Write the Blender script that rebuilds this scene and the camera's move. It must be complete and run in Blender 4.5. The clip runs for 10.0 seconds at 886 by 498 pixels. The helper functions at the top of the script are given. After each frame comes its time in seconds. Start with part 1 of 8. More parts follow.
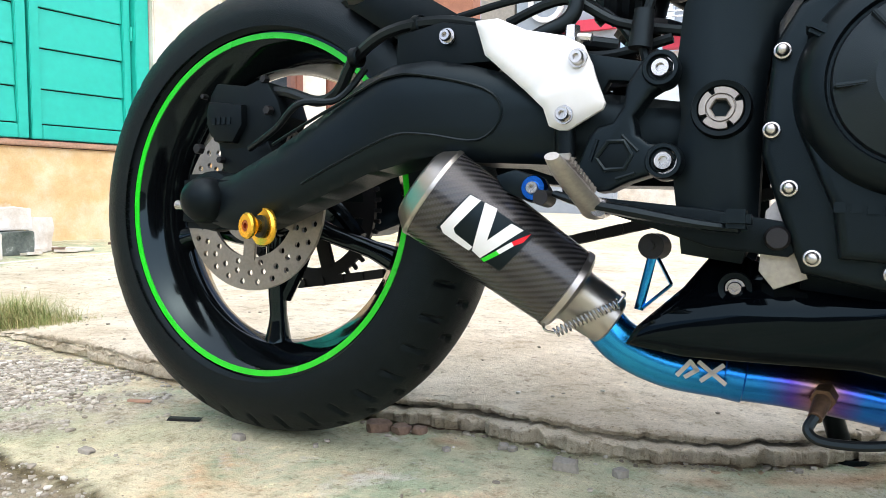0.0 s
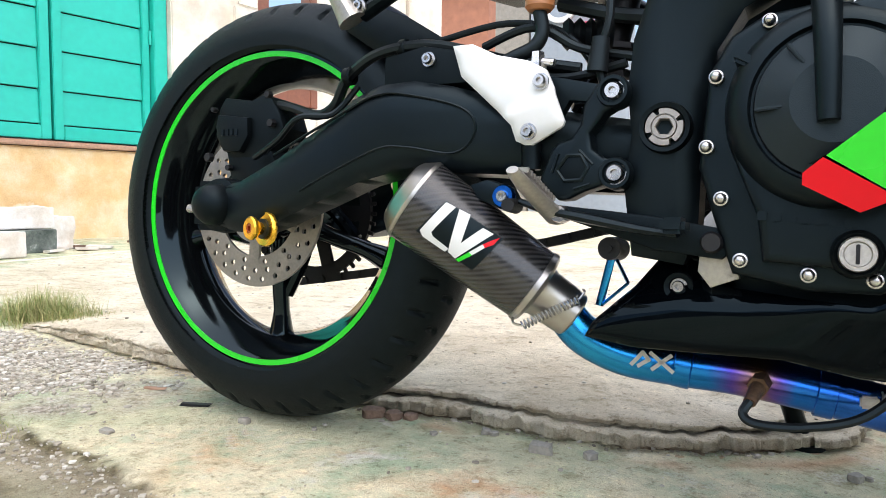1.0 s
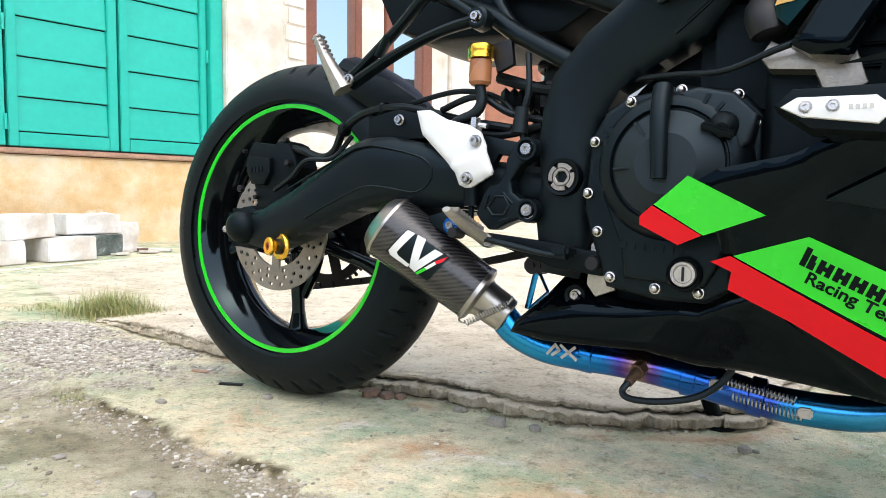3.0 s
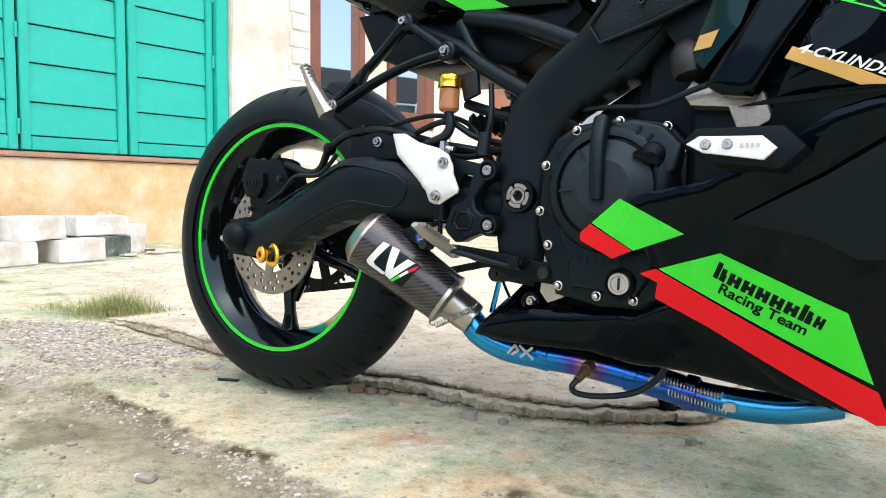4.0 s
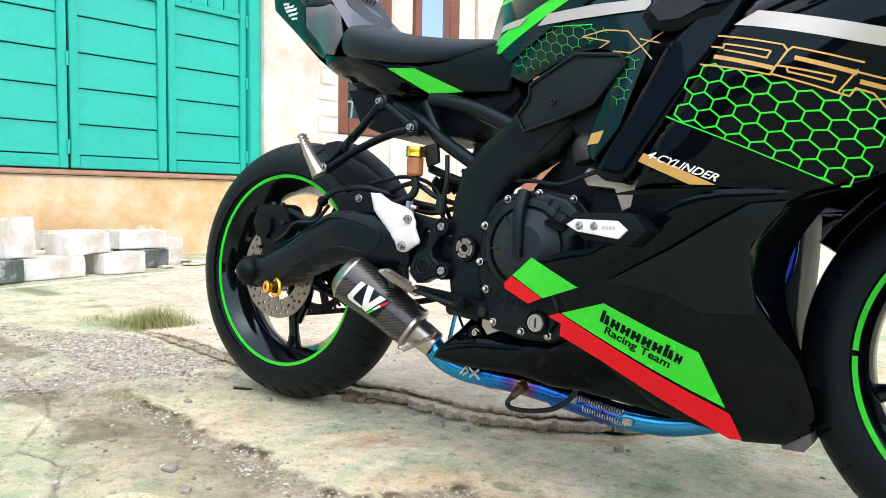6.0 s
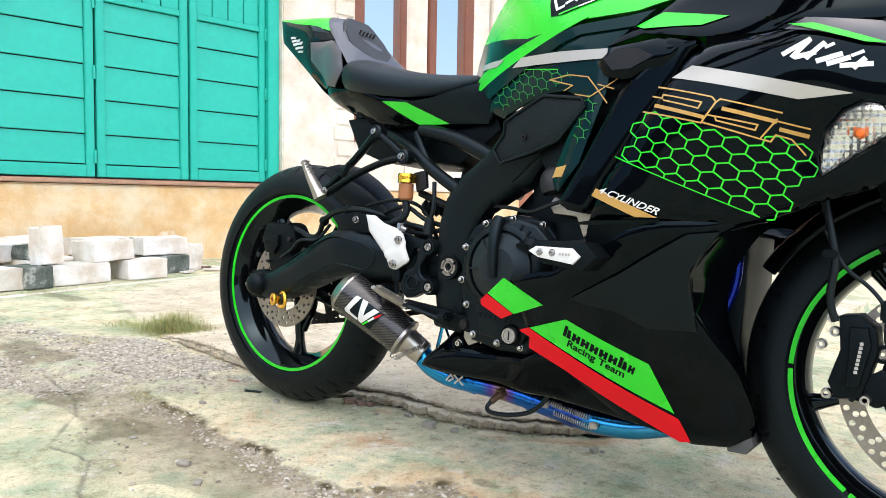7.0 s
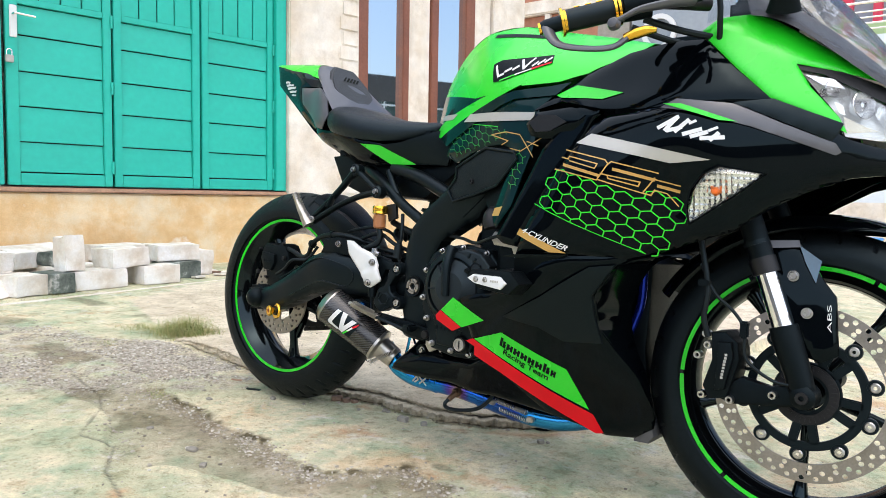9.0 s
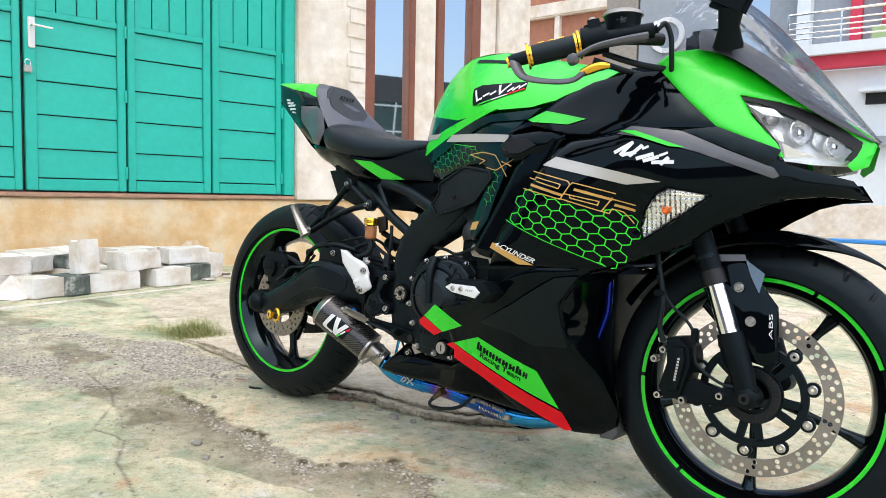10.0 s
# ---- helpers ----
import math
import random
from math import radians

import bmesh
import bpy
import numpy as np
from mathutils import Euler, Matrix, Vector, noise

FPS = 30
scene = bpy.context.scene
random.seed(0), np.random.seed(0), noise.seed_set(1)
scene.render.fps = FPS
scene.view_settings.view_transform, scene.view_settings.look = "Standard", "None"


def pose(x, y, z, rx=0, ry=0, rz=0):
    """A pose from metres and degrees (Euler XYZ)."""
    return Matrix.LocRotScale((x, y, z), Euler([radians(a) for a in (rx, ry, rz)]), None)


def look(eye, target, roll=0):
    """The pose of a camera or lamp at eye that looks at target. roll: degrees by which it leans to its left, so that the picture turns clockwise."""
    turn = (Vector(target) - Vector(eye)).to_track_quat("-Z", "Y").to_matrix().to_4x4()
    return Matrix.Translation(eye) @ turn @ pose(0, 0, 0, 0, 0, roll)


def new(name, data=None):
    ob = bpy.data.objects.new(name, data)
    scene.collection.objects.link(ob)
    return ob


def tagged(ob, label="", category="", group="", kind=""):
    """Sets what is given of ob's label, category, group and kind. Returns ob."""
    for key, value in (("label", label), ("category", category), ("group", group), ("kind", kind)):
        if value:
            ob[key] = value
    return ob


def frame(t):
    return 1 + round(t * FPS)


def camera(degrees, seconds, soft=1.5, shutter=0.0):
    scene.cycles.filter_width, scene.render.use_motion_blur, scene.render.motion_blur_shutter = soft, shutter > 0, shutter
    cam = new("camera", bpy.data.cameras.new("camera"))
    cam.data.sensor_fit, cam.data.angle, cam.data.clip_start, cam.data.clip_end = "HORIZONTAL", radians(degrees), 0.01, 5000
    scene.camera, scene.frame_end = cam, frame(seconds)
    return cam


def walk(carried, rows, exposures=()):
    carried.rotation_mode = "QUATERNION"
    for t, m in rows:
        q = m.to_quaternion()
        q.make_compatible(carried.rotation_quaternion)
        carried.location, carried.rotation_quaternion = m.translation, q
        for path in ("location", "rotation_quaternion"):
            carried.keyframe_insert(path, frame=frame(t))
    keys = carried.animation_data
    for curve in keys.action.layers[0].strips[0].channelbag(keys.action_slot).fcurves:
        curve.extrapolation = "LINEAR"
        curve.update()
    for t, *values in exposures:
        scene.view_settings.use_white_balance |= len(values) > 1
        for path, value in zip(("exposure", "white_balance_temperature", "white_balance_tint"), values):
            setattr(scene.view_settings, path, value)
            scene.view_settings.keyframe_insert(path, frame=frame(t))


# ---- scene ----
cam = camera(62.1, 10.0, soft=0.8)
METRES = 1.396
ROWS = [
    (0.0, 0.0, 0.0, 0.0, 0.01, -4.01, -0.21),
    (0.5, 0.0127, -0.0298, -0.0002, 0.43, -4.0, -0.33),
    (1.0, 0.0274, -0.0591, 0.0062, 1.27, -4.11, -0.38),
    (1.5, 0.0477, -0.0954, 0.01, 2.64, -4.16, -0.57),
    (2.0, 0.0698, -0.1398, 0.0129, 3.96, -3.92, -0.63),
    (2.5, 0.0954, -0.1889, 0.0244, 4.86, -3.93, -0.51),
    (4.0, 0.1659, -0.3089, 0.0526, 5.99, -4.15, -0.61),
    (4.5, 0.191, -0.3502, 0.0677, 6.4, -4.06, -0.64),
    (5.0, 0.2192, -0.3958, 0.0847, 7.04, -4.09, -0.69),
    (5.5, 0.2456, -0.4325, 0.099, 7.89, -4.07, -0.81),
    (7.0, 0.3395, -0.5623, 0.1476, 10.48, -3.92, -0.92),
    (7.5, 0.3609, -0.5937, 0.1565, 10.99, -4.02, -0.91),
    (8.0, 0.3855, -0.639, 0.1678, 11.26, -4.07, -0.95),
    (8.5, 0.4145, -0.6874, 0.179, 11.26, -4.05, -1.0),
    (9.0, 0.45, -0.7376, 0.202, 11.44, -4.08, -0.99),
    (9.5, 0.4828, -0.7781, 0.2161, 11.78, -4.09, -1.01),
    (10.0, 0.5148, -0.8184, 0.2265, 12.4, -4.08, -1.07),
]
START = pose(0.6247, -0.7375, 0.3156, 0, 0, 25.6)
walk(cam, [(t, START @ pose(METRES * x, METRES * y, METRES * z, 90 + pitch, roll, yaw))
           for t, x, y, z, yaw, pitch, roll in ROWS], exposures=[(0.0, 1.0), (2.5, 0.93), (5.5, 0.93), (10.0, 0.56)])

# ---- light: a bright hazy sky ----
world = bpy.data.worlds.new("sky")
scene.world = world
world.use_nodes = True
wn = world.node_tree.nodes
sky = wn.new("ShaderNodeTexSky")
sky.sky_type, sky.sun_disc = "NISHITA", False
sky.sun_elevation, sky.sun_rotation = radians(66), radians(132)
sky.air_density, sky.dust_density, sky.ozone_density = 1.0, 3.0, 2.0
wn["Background"].inputs["Strength"].default_value = 0.15
world.node_tree.links.new(sky.outputs["Color"], wn["Background"].inputs["Color"])
sun = new("sun", bpy.data.lights.new("sun", "SUN"))
sun.data.energy, sun.data.angle, sun.data.color = 2.0, radians(130), (1.0, 0.98, 0.96)
sun.matrix_world = look((1.0, -0.9, 3.0), (0, 0, 0))


# ---- materials ----
def mat(name, color, rough=0.5, metal=0.0, coat=0.0, var=0.12, scale=30.0, bump=0.0, bscale=400.0, rvar=0.12, spec=0.5, tint=(1, 1, 1)):
    """A principled surface: colour and gloss wander at two scales, with a fine relief."""
    m = bpy.data.materials.new(name)
    m.use_nodes = True
    t = m.node_tree
    n, l = t.nodes, t.links
    b = n["Principled BSDF"]
    co = n.new("ShaderNodeTexCoord")
    noise1, noise2 = n.new("ShaderNodeTexNoise"), n.new("ShaderNodeTexNoise")
    noise1.inputs["Scale"].default_value, noise1.inputs["Detail"].default_value = scale * 0.25, 5
    noise2.inputs["Scale"].default_value, noise2.inputs["Detail"].default_value = scale * 4, 6
    for k in (noise1, noise2):
        l.new(co.outputs["Object"], k.inputs["Vector"])
    mixn = n.new("ShaderNodeMath")
    mixn.operation = "ADD"
    l.new(noise1.outputs["Fac"], mixn.inputs[0])
    l.new(noise2.outputs["Fac"], mixn.inputs[1])
    rng = n.new("ShaderNodeMapRange")
    rng.inputs["From Min"].default_value, rng.inputs["From Max"].default_value = 0.6, 1.4
    rng.inputs["To Min"].default_value, rng.inputs["To Max"].default_value = 1 - var, 1 + var
    l.new(mixn.outputs[0], rng.inputs["Value"])
    hue = n.new("ShaderNodeMix")
    hue.data_type, hue.blend_type = "RGBA", "MULTIPLY"
    hue.inputs["Factor"].default_value = 1.0
    hue.inputs["A"].default_value = (*color, 1)
    l.new(rng.outputs["Result"], hue.inputs["B"])
    l.new(hue.outputs["Result"], b.inputs["Base Color"])
    rr = n.new("ShaderNodeMapRange")
    rr.inputs["From Min"].default_value, rr.inputs["From Max"].default_value = 0.3, 0.7
    rr.inputs["To Min"].default_value, rr.inputs["To Max"].default_value = max(0.02, rough - rvar * 0.5), min(1, rough + rvar)
    l.new(noise1.outputs["Fac"], rr.inputs["Value"])
    l.new(rr.outputs["Result"], b.inputs["Roughness"])
    b.inputs["Metallic"].default_value, b.inputs["Coat Weight"].default_value = metal, coat
    b.inputs["Coat Roughness"].default_value, b.inputs["Specular IOR Level"].default_value = 0.04, spec
    b.inputs["Specular Tint"].default_value = (*tint, 1)
    if bump:
        fine = n.new("ShaderNodeTexNoise")
        fine.inputs["Scale"].default_value, fine.inputs["Detail"].default_value = bscale, 4
        l.new(co.outputs["Object"], fine.inputs["Vector"])
        bp = n.new("ShaderNodeBump")
        bp.inputs["Strength"].default_value, bp.inputs["Distance"].default_value = bump, 0.004
        l.new(fine.outputs["Fac"], bp.inputs["Height"])
        l.new(bp.outputs["Normal"], b.inputs["Normal"])
    return m


def blotched(name, scale, stops, rough=0.85, bump=0.4, bscale=60.0, speck=0.35):
    """A weathered surface: patches of several colours, specks and a rough relief."""
    m = mat(name, (1, 1, 1), rough, var=speck, scale=scale * 12, bump=bump, bscale=bscale)
    n, l = m.node_tree.nodes, m.node_tree.links
    hue = next(k for k in n if k.type == "MIX")
    k = n.new("ShaderNodeTexNoise")
    k.inputs["Scale"].default_value, k.inputs["Detail"].default_value, k.inputs["Roughness"].default_value = scale, 9, 0.66
    co = next(q for q in n if q.type == "TEX_COORD")
    l.new(co.outputs["Object"], k.inputs["Vector"])
    r = n.new("ShaderNodeValToRGB")
    while len(r.color_ramp.elements) < len(stops):
        r.color_ramp.elements.new(0.5)
    for e, (q, c) in zip(r.color_ramp.elements, stops):
        e.position, e.color = q, (*c, 1)
    l.new(k.outputs["Fac"], r.inputs["Fac"])
    l.new(r.outputs["Color"], hue.inputs["A"])
    return m


COOL = (0.62, 0.88, 1.0)
M_gloss = mat("gloss_black", (0.0007, 0.0011, 0.0018), 0.05, rvar=0.03, spec=0.16, tint=COOL)
M_satin = mat("satin_black", (0.0030, 0.0046, 0.0058), 0.34, bump=0.08, bscale=1500, spec=0.22, tint=COOL)
M_facet = mat("matt_black_paint", (0.0034, 0.0052, 0.0062), 0.34, bump=0.06, bscale=1500, spec=0.19, tint=COOL)
M_plastic = mat("matt_black_plastic", (0.0022, 0.0030, 0.0036), 0.42, bump=0.12, bscale=1200, spec=0.15, tint=COOL)
M_dark = mat("dark_metal", (0.010, 0.0105, 0.012), 0.45, metal=0.4, bump=0.1, bscale=900)
M_rim = mat("gloss_black_rim", (0.002, 0.0025, 0.003), 0.07, spec=0.34, rvar=0.05, tint=COOL)
M_tyre = mat("tyre_rubber", (0.0034, 0.0042, 0.0048), 0.42, var=0.5, scale=24, bump=0.2, bscale=900, spec=0.20, tint=COOL)
M_green = mat("lime_green", (0.014, 0.60, 0.016), 0.26, coat=0.2, var=0.03)
M_red = mat("red_film", (0.62, 0.0015, 0.010), 0.35, coat=0.0, var=0.03, spec=0.25)
M_white = mat("white_paint", (0.66, 0.67, 0.67), 0.32, coat=0.3, var=0.03)
M_grey = mat("silver_grey_film", (0.42, 0.41, 0.38), 0.35, metal=0.2, coat=0.5, var=0.03)
M_charcoal = mat("charcoal_paint", (0.070, 0.073, 0.086), 0.36, metal=0.1, coat=0.3, var=0.05)
M_teal = mat("dark_teal_paint", (0.0016, 0.0150, 0.0140), 0.08, coat=0.0, var=0.05, spec=0.22, rvar=0.04, tint=COOL)
M_goldfilm = mat("gold_film", (0.52, 0.30, 0.075), 0.35, metal=0.2, coat=0.4, var=0.04)
M_gold = mat("gold_anodised", (0.90, 0.52, 0.06), 0.22, metal=1.0, var=0.05)
M_steel = mat("bolt_steel", (0.50, 0.49, 0.48), 0.24, metal=1.0, var=0.15, scale=90)
M_disc = mat("brushed_disc_steel", (0.30, 0.275, 0.245), 0.34, metal=0.9, var=0.2, scale=60, bump=0.05, bscale=900)
M_alu = mat("worn_cast_aluminium", (0.42, 0.40, 0.37), 0.42, metal=0.9, var=0.2, scale=60, bump=0.15, bscale=500)
M_chrome = mat("chrome", (0.80, 0.80, 0.80), 0.09, metal=1.0, var=0.05)
M_rubber = mat("black_hose_rubber", (0.0060, 0.0064, 0.0070), 0.40, spec=0.3, tint=COOL)
M_seat = mat("black_seat_vinyl", (0.0045, 0.0055, 0.0070), 0.34, bump=0.2, bscale=900, spec=0.34, tint=COOL)
M_engine = mat("engine_grey_black", (0.012, 0.0150, 0.0175), 0.40, bump=0.1, bscale=1300, spec=0.28, tint=COOL)
M_brushed = mat("brushed_titanium", (0.40, 0.385, 0.36), 0.30, metal=1.0, var=0.06, scale=40, rvar=0.06)
M_amber = mat("amber_bulb", (0.85, 0.16, 0.02), 0.2)
M_brown = mat("brown_fluid_cup", (0.32, 0.13, 0.05), 0.25)


def clear_sheet(name, color, rough):
    """Tinted clear plastic: light goes straight through, the gloss grows at a flat angle."""
    m = bpy.data.materials.new(name)
    m.use_nodes = True
    n, l = m.node_tree.nodes, m.node_tree.links
    n.remove(n["Principled BSDF"])
    clear, gloss, mixed, fres = n.new("ShaderNodeBsdfTransparent"), n.new("ShaderNodeBsdfGlossy"), n.new("ShaderNodeMixShader"), n.new("ShaderNodeFresnel")
    clear.inputs["Color"].default_value = (*color, 1)
    gloss.inputs["Roughness"].default_value, fres.inputs["IOR"].default_value = rough, 1.40
    l.new(fres.outputs[0], mixed.inputs[0])
    l.new(clear.outputs[0], mixed.inputs[1])
    l.new(gloss.outputs[0], mixed.inputs[2])
    l.new(mixed.outputs[0], n["Material Output"].inputs["Surface"])
    return m


M_lens = clear_sheet("clear_lens", (0.96, 0.97, 0.97), 0.02)
M_screen = clear_sheet("smoked_screen", (0.80, 0.84, 0.88), 0.03)


# ---- mesh helpers ----
def part(name, bm, material, parent=None, label="", m=None, angle=38, smooth=True):
    """One bmesh as one mesh object, under a thing or a part."""
    me = bpy.data.meshes.new(name)
    bmesh.ops.recalc_face_normals(bm, faces=bm.faces)
    bm.to_mesh(me)
    bm.free()
    me.materials.append(material)
    if smooth:
        me.shade_smooth()
        me.set_sharp_from_angle(angle=radians(angle))
    ob = new(name, me)
    if m is not None:
        ob.matrix_basis = m
    if parent is not None:
        ob.parent = parent
    if label:
        ob["label"] = label
    return ob


def empty(name, m=None, label="", category="", group="", kind=""):
    ob = new(name)
    ob.empty_display_size = 0.1
    if m is not None:
        ob.matrix_basis = m
    return tagged(ob, label, category, group, kind)


def box(bm, x0, x1, y0, y1, z0, z1, bevel=0.0, m=None):
    g = bmesh.ops.create_cube(bm, size=1.0)["verts"]
    bmesh.ops.transform(bm, verts=g, matrix=Matrix.Translation(((x0 + x1) / 2, (y0 + y1) / 2, (z0 + z1) / 2))
                        @ Matrix.Diagonal((abs(x1 - x0), abs(y1 - y0), abs(z1 - z0), 1)))
    if bevel:
        es = list({e for v in g for e in v.link_edges})
        r = bmesh.ops.bevel(bm, geom=es, offset=bevel, segments=2, affect="EDGES")
        g = list({v for f in r["faces"] for v in f.verts} | {v for v in g if v.is_valid})
    if m is not None:
        bmesh.ops.transform(bm, verts=g, matrix=m)
    return g


def plate(bm, outline, y0, y1, bevel=0.003, segs=2):
    """A slab with an outline in x and z, from y0 to y1, with rounded edges."""
    vs = [bm.verts.new((x, y0, z)) for x, z in outline]
    f = bm.faces.new(vs)
    r = bmesh.ops.extrude_face_region(bm, geom=[f])
    top = [v for v in r["geom"] if isinstance(v, bmesh.types.BMVert)]
    for v in top:
        v.co.y = y1
    if bevel:
        es = list({e for v in vs for e in v.link_edges if all(abs(w.co.y - y0) < 1e-6 for w in e.verts)})
        bmesh.ops.bevel(bm, geom=es, offset=bevel, segments=segs, affect="EDGES", profile=0.6)
    return vs


def smooth_line(pts, n=8, closed=False):
    """Catmull-Rom through the points."""
    p = [Vector(q) for q in pts]
    out = []
    k = len(p)
    for i in range(k if closed else k - 1):
        a, b, c, d = (p[(i - 1) % k], p[i], p[(i + 1) % k], p[(i + 2) % k]) if closed else (
            p[max(i - 1, 0)], p[i], p[i + 1], p[min(i + 2, k - 1)])
        for j in range(n):
            t = j / n
            out.append(0.5 * (2 * b + (c - a) * t + (2 * a - 5 * b + 4 * c - d) * t * t + (3 * b - a - 3 * c + d) * t ** 3))
    if not closed:
        out.append(p[-1])
    return out


def tube(bm, pts, r, sides=10, n=6, ends=True, flat=1.0):
    """A round bar along a smooth line; r may be one radius, or one for each point."""
    line = smooth_line(pts, n) if n > 1 else [Vector(q) for q in pts]
    rad = [r] * len(line) if not hasattr(r, "__len__") else [float(q) for q in np.interp(np.linspace(0, 1, len(line)), np.linspace(0, 1, len(r)), r)]
    rings, side = [], None
    for i, c in enumerate(line):
        d = (line[min(i + 1, len(line) - 1)] - line[max(i - 1, 0)]).normalized()
        if side is None:
            side = d.cross(Vector((0, 0, 1)) if abs(d.z) < 0.9 else Vector((0, 1, 0))).normalized()
        side = (side - d * side.dot(d)).normalized()
        up = d.cross(side)
        rings.append([bm.verts.new(c + rad[i] * (math.cos(2 * math.pi * k / sides) * side + flat * math.sin(2 * math.pi * k / sides) * up)) for k in range(sides)])
    for a, b in zip(rings, rings[1:]):
        for k in range(sides):
            bm.faces.new((a[k], a[(k + 1) % sides], b[(k + 1) % sides], b[k]))
    if ends:
        bm.faces.new(rings[0][::-1])
        bm.faces.new(rings[-1])
    return rings


def lathe(bm, profile, sides=64, m=None, a0=0.0, a1=2 * math.pi, close=False):
    """Turns a profile of (radius, y) about the y axis; a closed profile gives a solid ring."""
    full = abs(a1 - a0 - 2 * math.pi) < 1e-6
    n = sides if full else sides + 1
    rings = []
    for i in range(n):
        a = a0 + (a1 - a0) * i / sides
        rings.append([bm.verts.new((r * math.cos(a), y, r * math.sin(a))) for r, y in profile])
    k = len(profile)
    for i in range(sides):
        a, b = rings[i], rings[(i + 1) % n]
        for j in range(k if close else k - 1):
            f = (a[j], a[(j + 1) % k], b[(j + 1) % k], b[j])
            if len(set(f)) == 4:
                bm.faces.new(f)
    if not full and close:
        bm.faces.new(rings[0])
        bm.faces.new(rings[-1][::-1])
    vs = [v for q in rings for v in q]
    if m is not None:
        bmesh.ops.transform(bm, verts=vs, matrix=m)
    bmesh.ops.remove_doubles(bm, verts=vs, dist=1e-6)
    return vs


def spline_depth(control):
    """A smooth depth over x and z through control rows of (x, z, y): a thin-plate spline."""
    c = np.array(control, float)
    n = len(c)

    def kern(d):
        return np.where(d > 0, d * d * np.log(d + 1e-12), 0)
    q = np.c_[np.ones(n), c[:, :2]]
    a = np.block([[kern(np.linalg.norm(c[:, None, :2] - c[None, :, :2], axis=2)) + 1e-4 * np.eye(n), q], [q.T, np.zeros((3, 3))]])
    w = np.linalg.solve(a, np.r_[c[:, 2], 0, 0, 0])

    def f(x, z):
        return float(kern(np.hypot(c[:, 0] - x, c[:, 1] - z)) @ w[:n] + w[n] + w[n + 1] * x + w[n + 2] * z)
    return f


def edge_distance(outline, pts):
    o = np.array(outline)
    d = np.full(len(pts), 9.0)
    for a, b in zip(o, np.roll(o, -1, 0)):
        ab = b - a
        t = np.clip(((pts - a) @ ab) / max(ab @ ab, 1e-12), 0, 1)
        d = np.minimum(d, np.linalg.norm(pts - a - t[:, None] * ab, axis=1))
    return d


def skin(bm, outline, depth, thick=0.003, step=0.014, proud=0.0, crown=0.0, wide=0.012, cuts=True):
    """A curved panel: an outline in x and z laid on a depth, thick towards +y, its rim rolled in by crown."""
    t = bmesh.new()
    t.faces.new([t.verts.new((x, 0, z)) for x, z in outline])
    o = np.array(outline)
    for axis in ((0, 2) if cuts else ()):
        lo, hi = o[:, 0 if axis == 0 else 1].min(), o[:, 0 if axis == 0 else 1].max()
        k = math.ceil((lo + 1e-4) / step)
        while k * step < hi - 1e-4:
            co, no = [0, 0, 0], [0, 0, 0]
            co[axis], no[axis] = k * step, 1
            bmesh.ops.bisect_plane(t, geom=t.verts[:] + t.edges[:] + t.faces[:], plane_co=co, plane_no=no)
            k += 1
    pts = np.array([(v.co.x, v.co.z) for v in t.verts])
    d = edge_distance(outline, pts) if crown else None
    for i, v in enumerate(t.verts):
        v.co.y = depth(v.co.x, v.co.z) - proud + (crown * max(0, 1 - d[i] / wide) ** 2 if crown else 0)
    if thick:
        r = bmesh.ops.extrude_face_region(t, geom=t.faces[:])
        for v in r["geom"]:
            if isinstance(v, bmesh.types.BMVert):
                v.co.y += thick
    me = bpy.data.meshes.new("tmp")
    t.to_mesh(me)
    t.free()
    bm.from_mesh(me)
    bpy.data.meshes.remove(me)


def hexagon(bm, c, r, h, axis_m=None):
    """A bolt head: a hexagon with a washer face, along -y from c."""
    x, y, z = c
    prof = [(0, -h), (r * 0.85, -h), (r, -h * 0.75), (r, 0)]
    return lathe(bm, prof, 6, (axis_m or Matrix()) @ Matrix.Translation((x, y, z)))


def socket_bolt(bm, c, r, h=0.006):
    """A round screw head with a hexagon socket, facing -y."""
    x, y, z = c
    lathe(bm, [(r * 0.42, -h * 0.35), (r * 0.45, -h), (r * 0.85, -h), (r, -h * 0.7), (r, 0), (r * 1.35, 0), (r * 1.35, 0.003)], 18, Matrix.Translation((x, y, z)))
    lathe(bm, [(0, -h * 0.3), (r * 0.44, -h * 0.3)], 6, Matrix.Translation((x, y, z)))


def value_noise(x, y, seed):
    """Smooth lattice noise from 0 to 1 on arrays."""
    xi, yi = np.floor(x).astype(np.int64), np.floor(y).astype(np.int64)
    fx, fy = x - xi, y - yi
    fx, fy = fx * fx * (3 - 2 * fx), fy * fy * (3 - 2 * fy)

    def h(a, b):
        v = np.sin(a * 127.1 + b * 311.7 + seed * 74.7) * 43758.5453
        return v - np.floor(v)
    return (h(xi, yi) * (1 - fx) + h(xi + 1, yi) * fx) * (1 - fy) + (h(xi, yi + 1) * (1 - fx) + h(xi + 1, yi + 1) * fx) * fy


def rough_noise(x, y, scale, seed, octaves=4):
    s, a, tot = 0, 1.0, 0
    for k in range(octaves):
        s, tot = s + a * value_noise(x * scale, y * scale, seed + k), tot + a
        a, scale = a * 0.5, scale * 2.03
    return s / tot


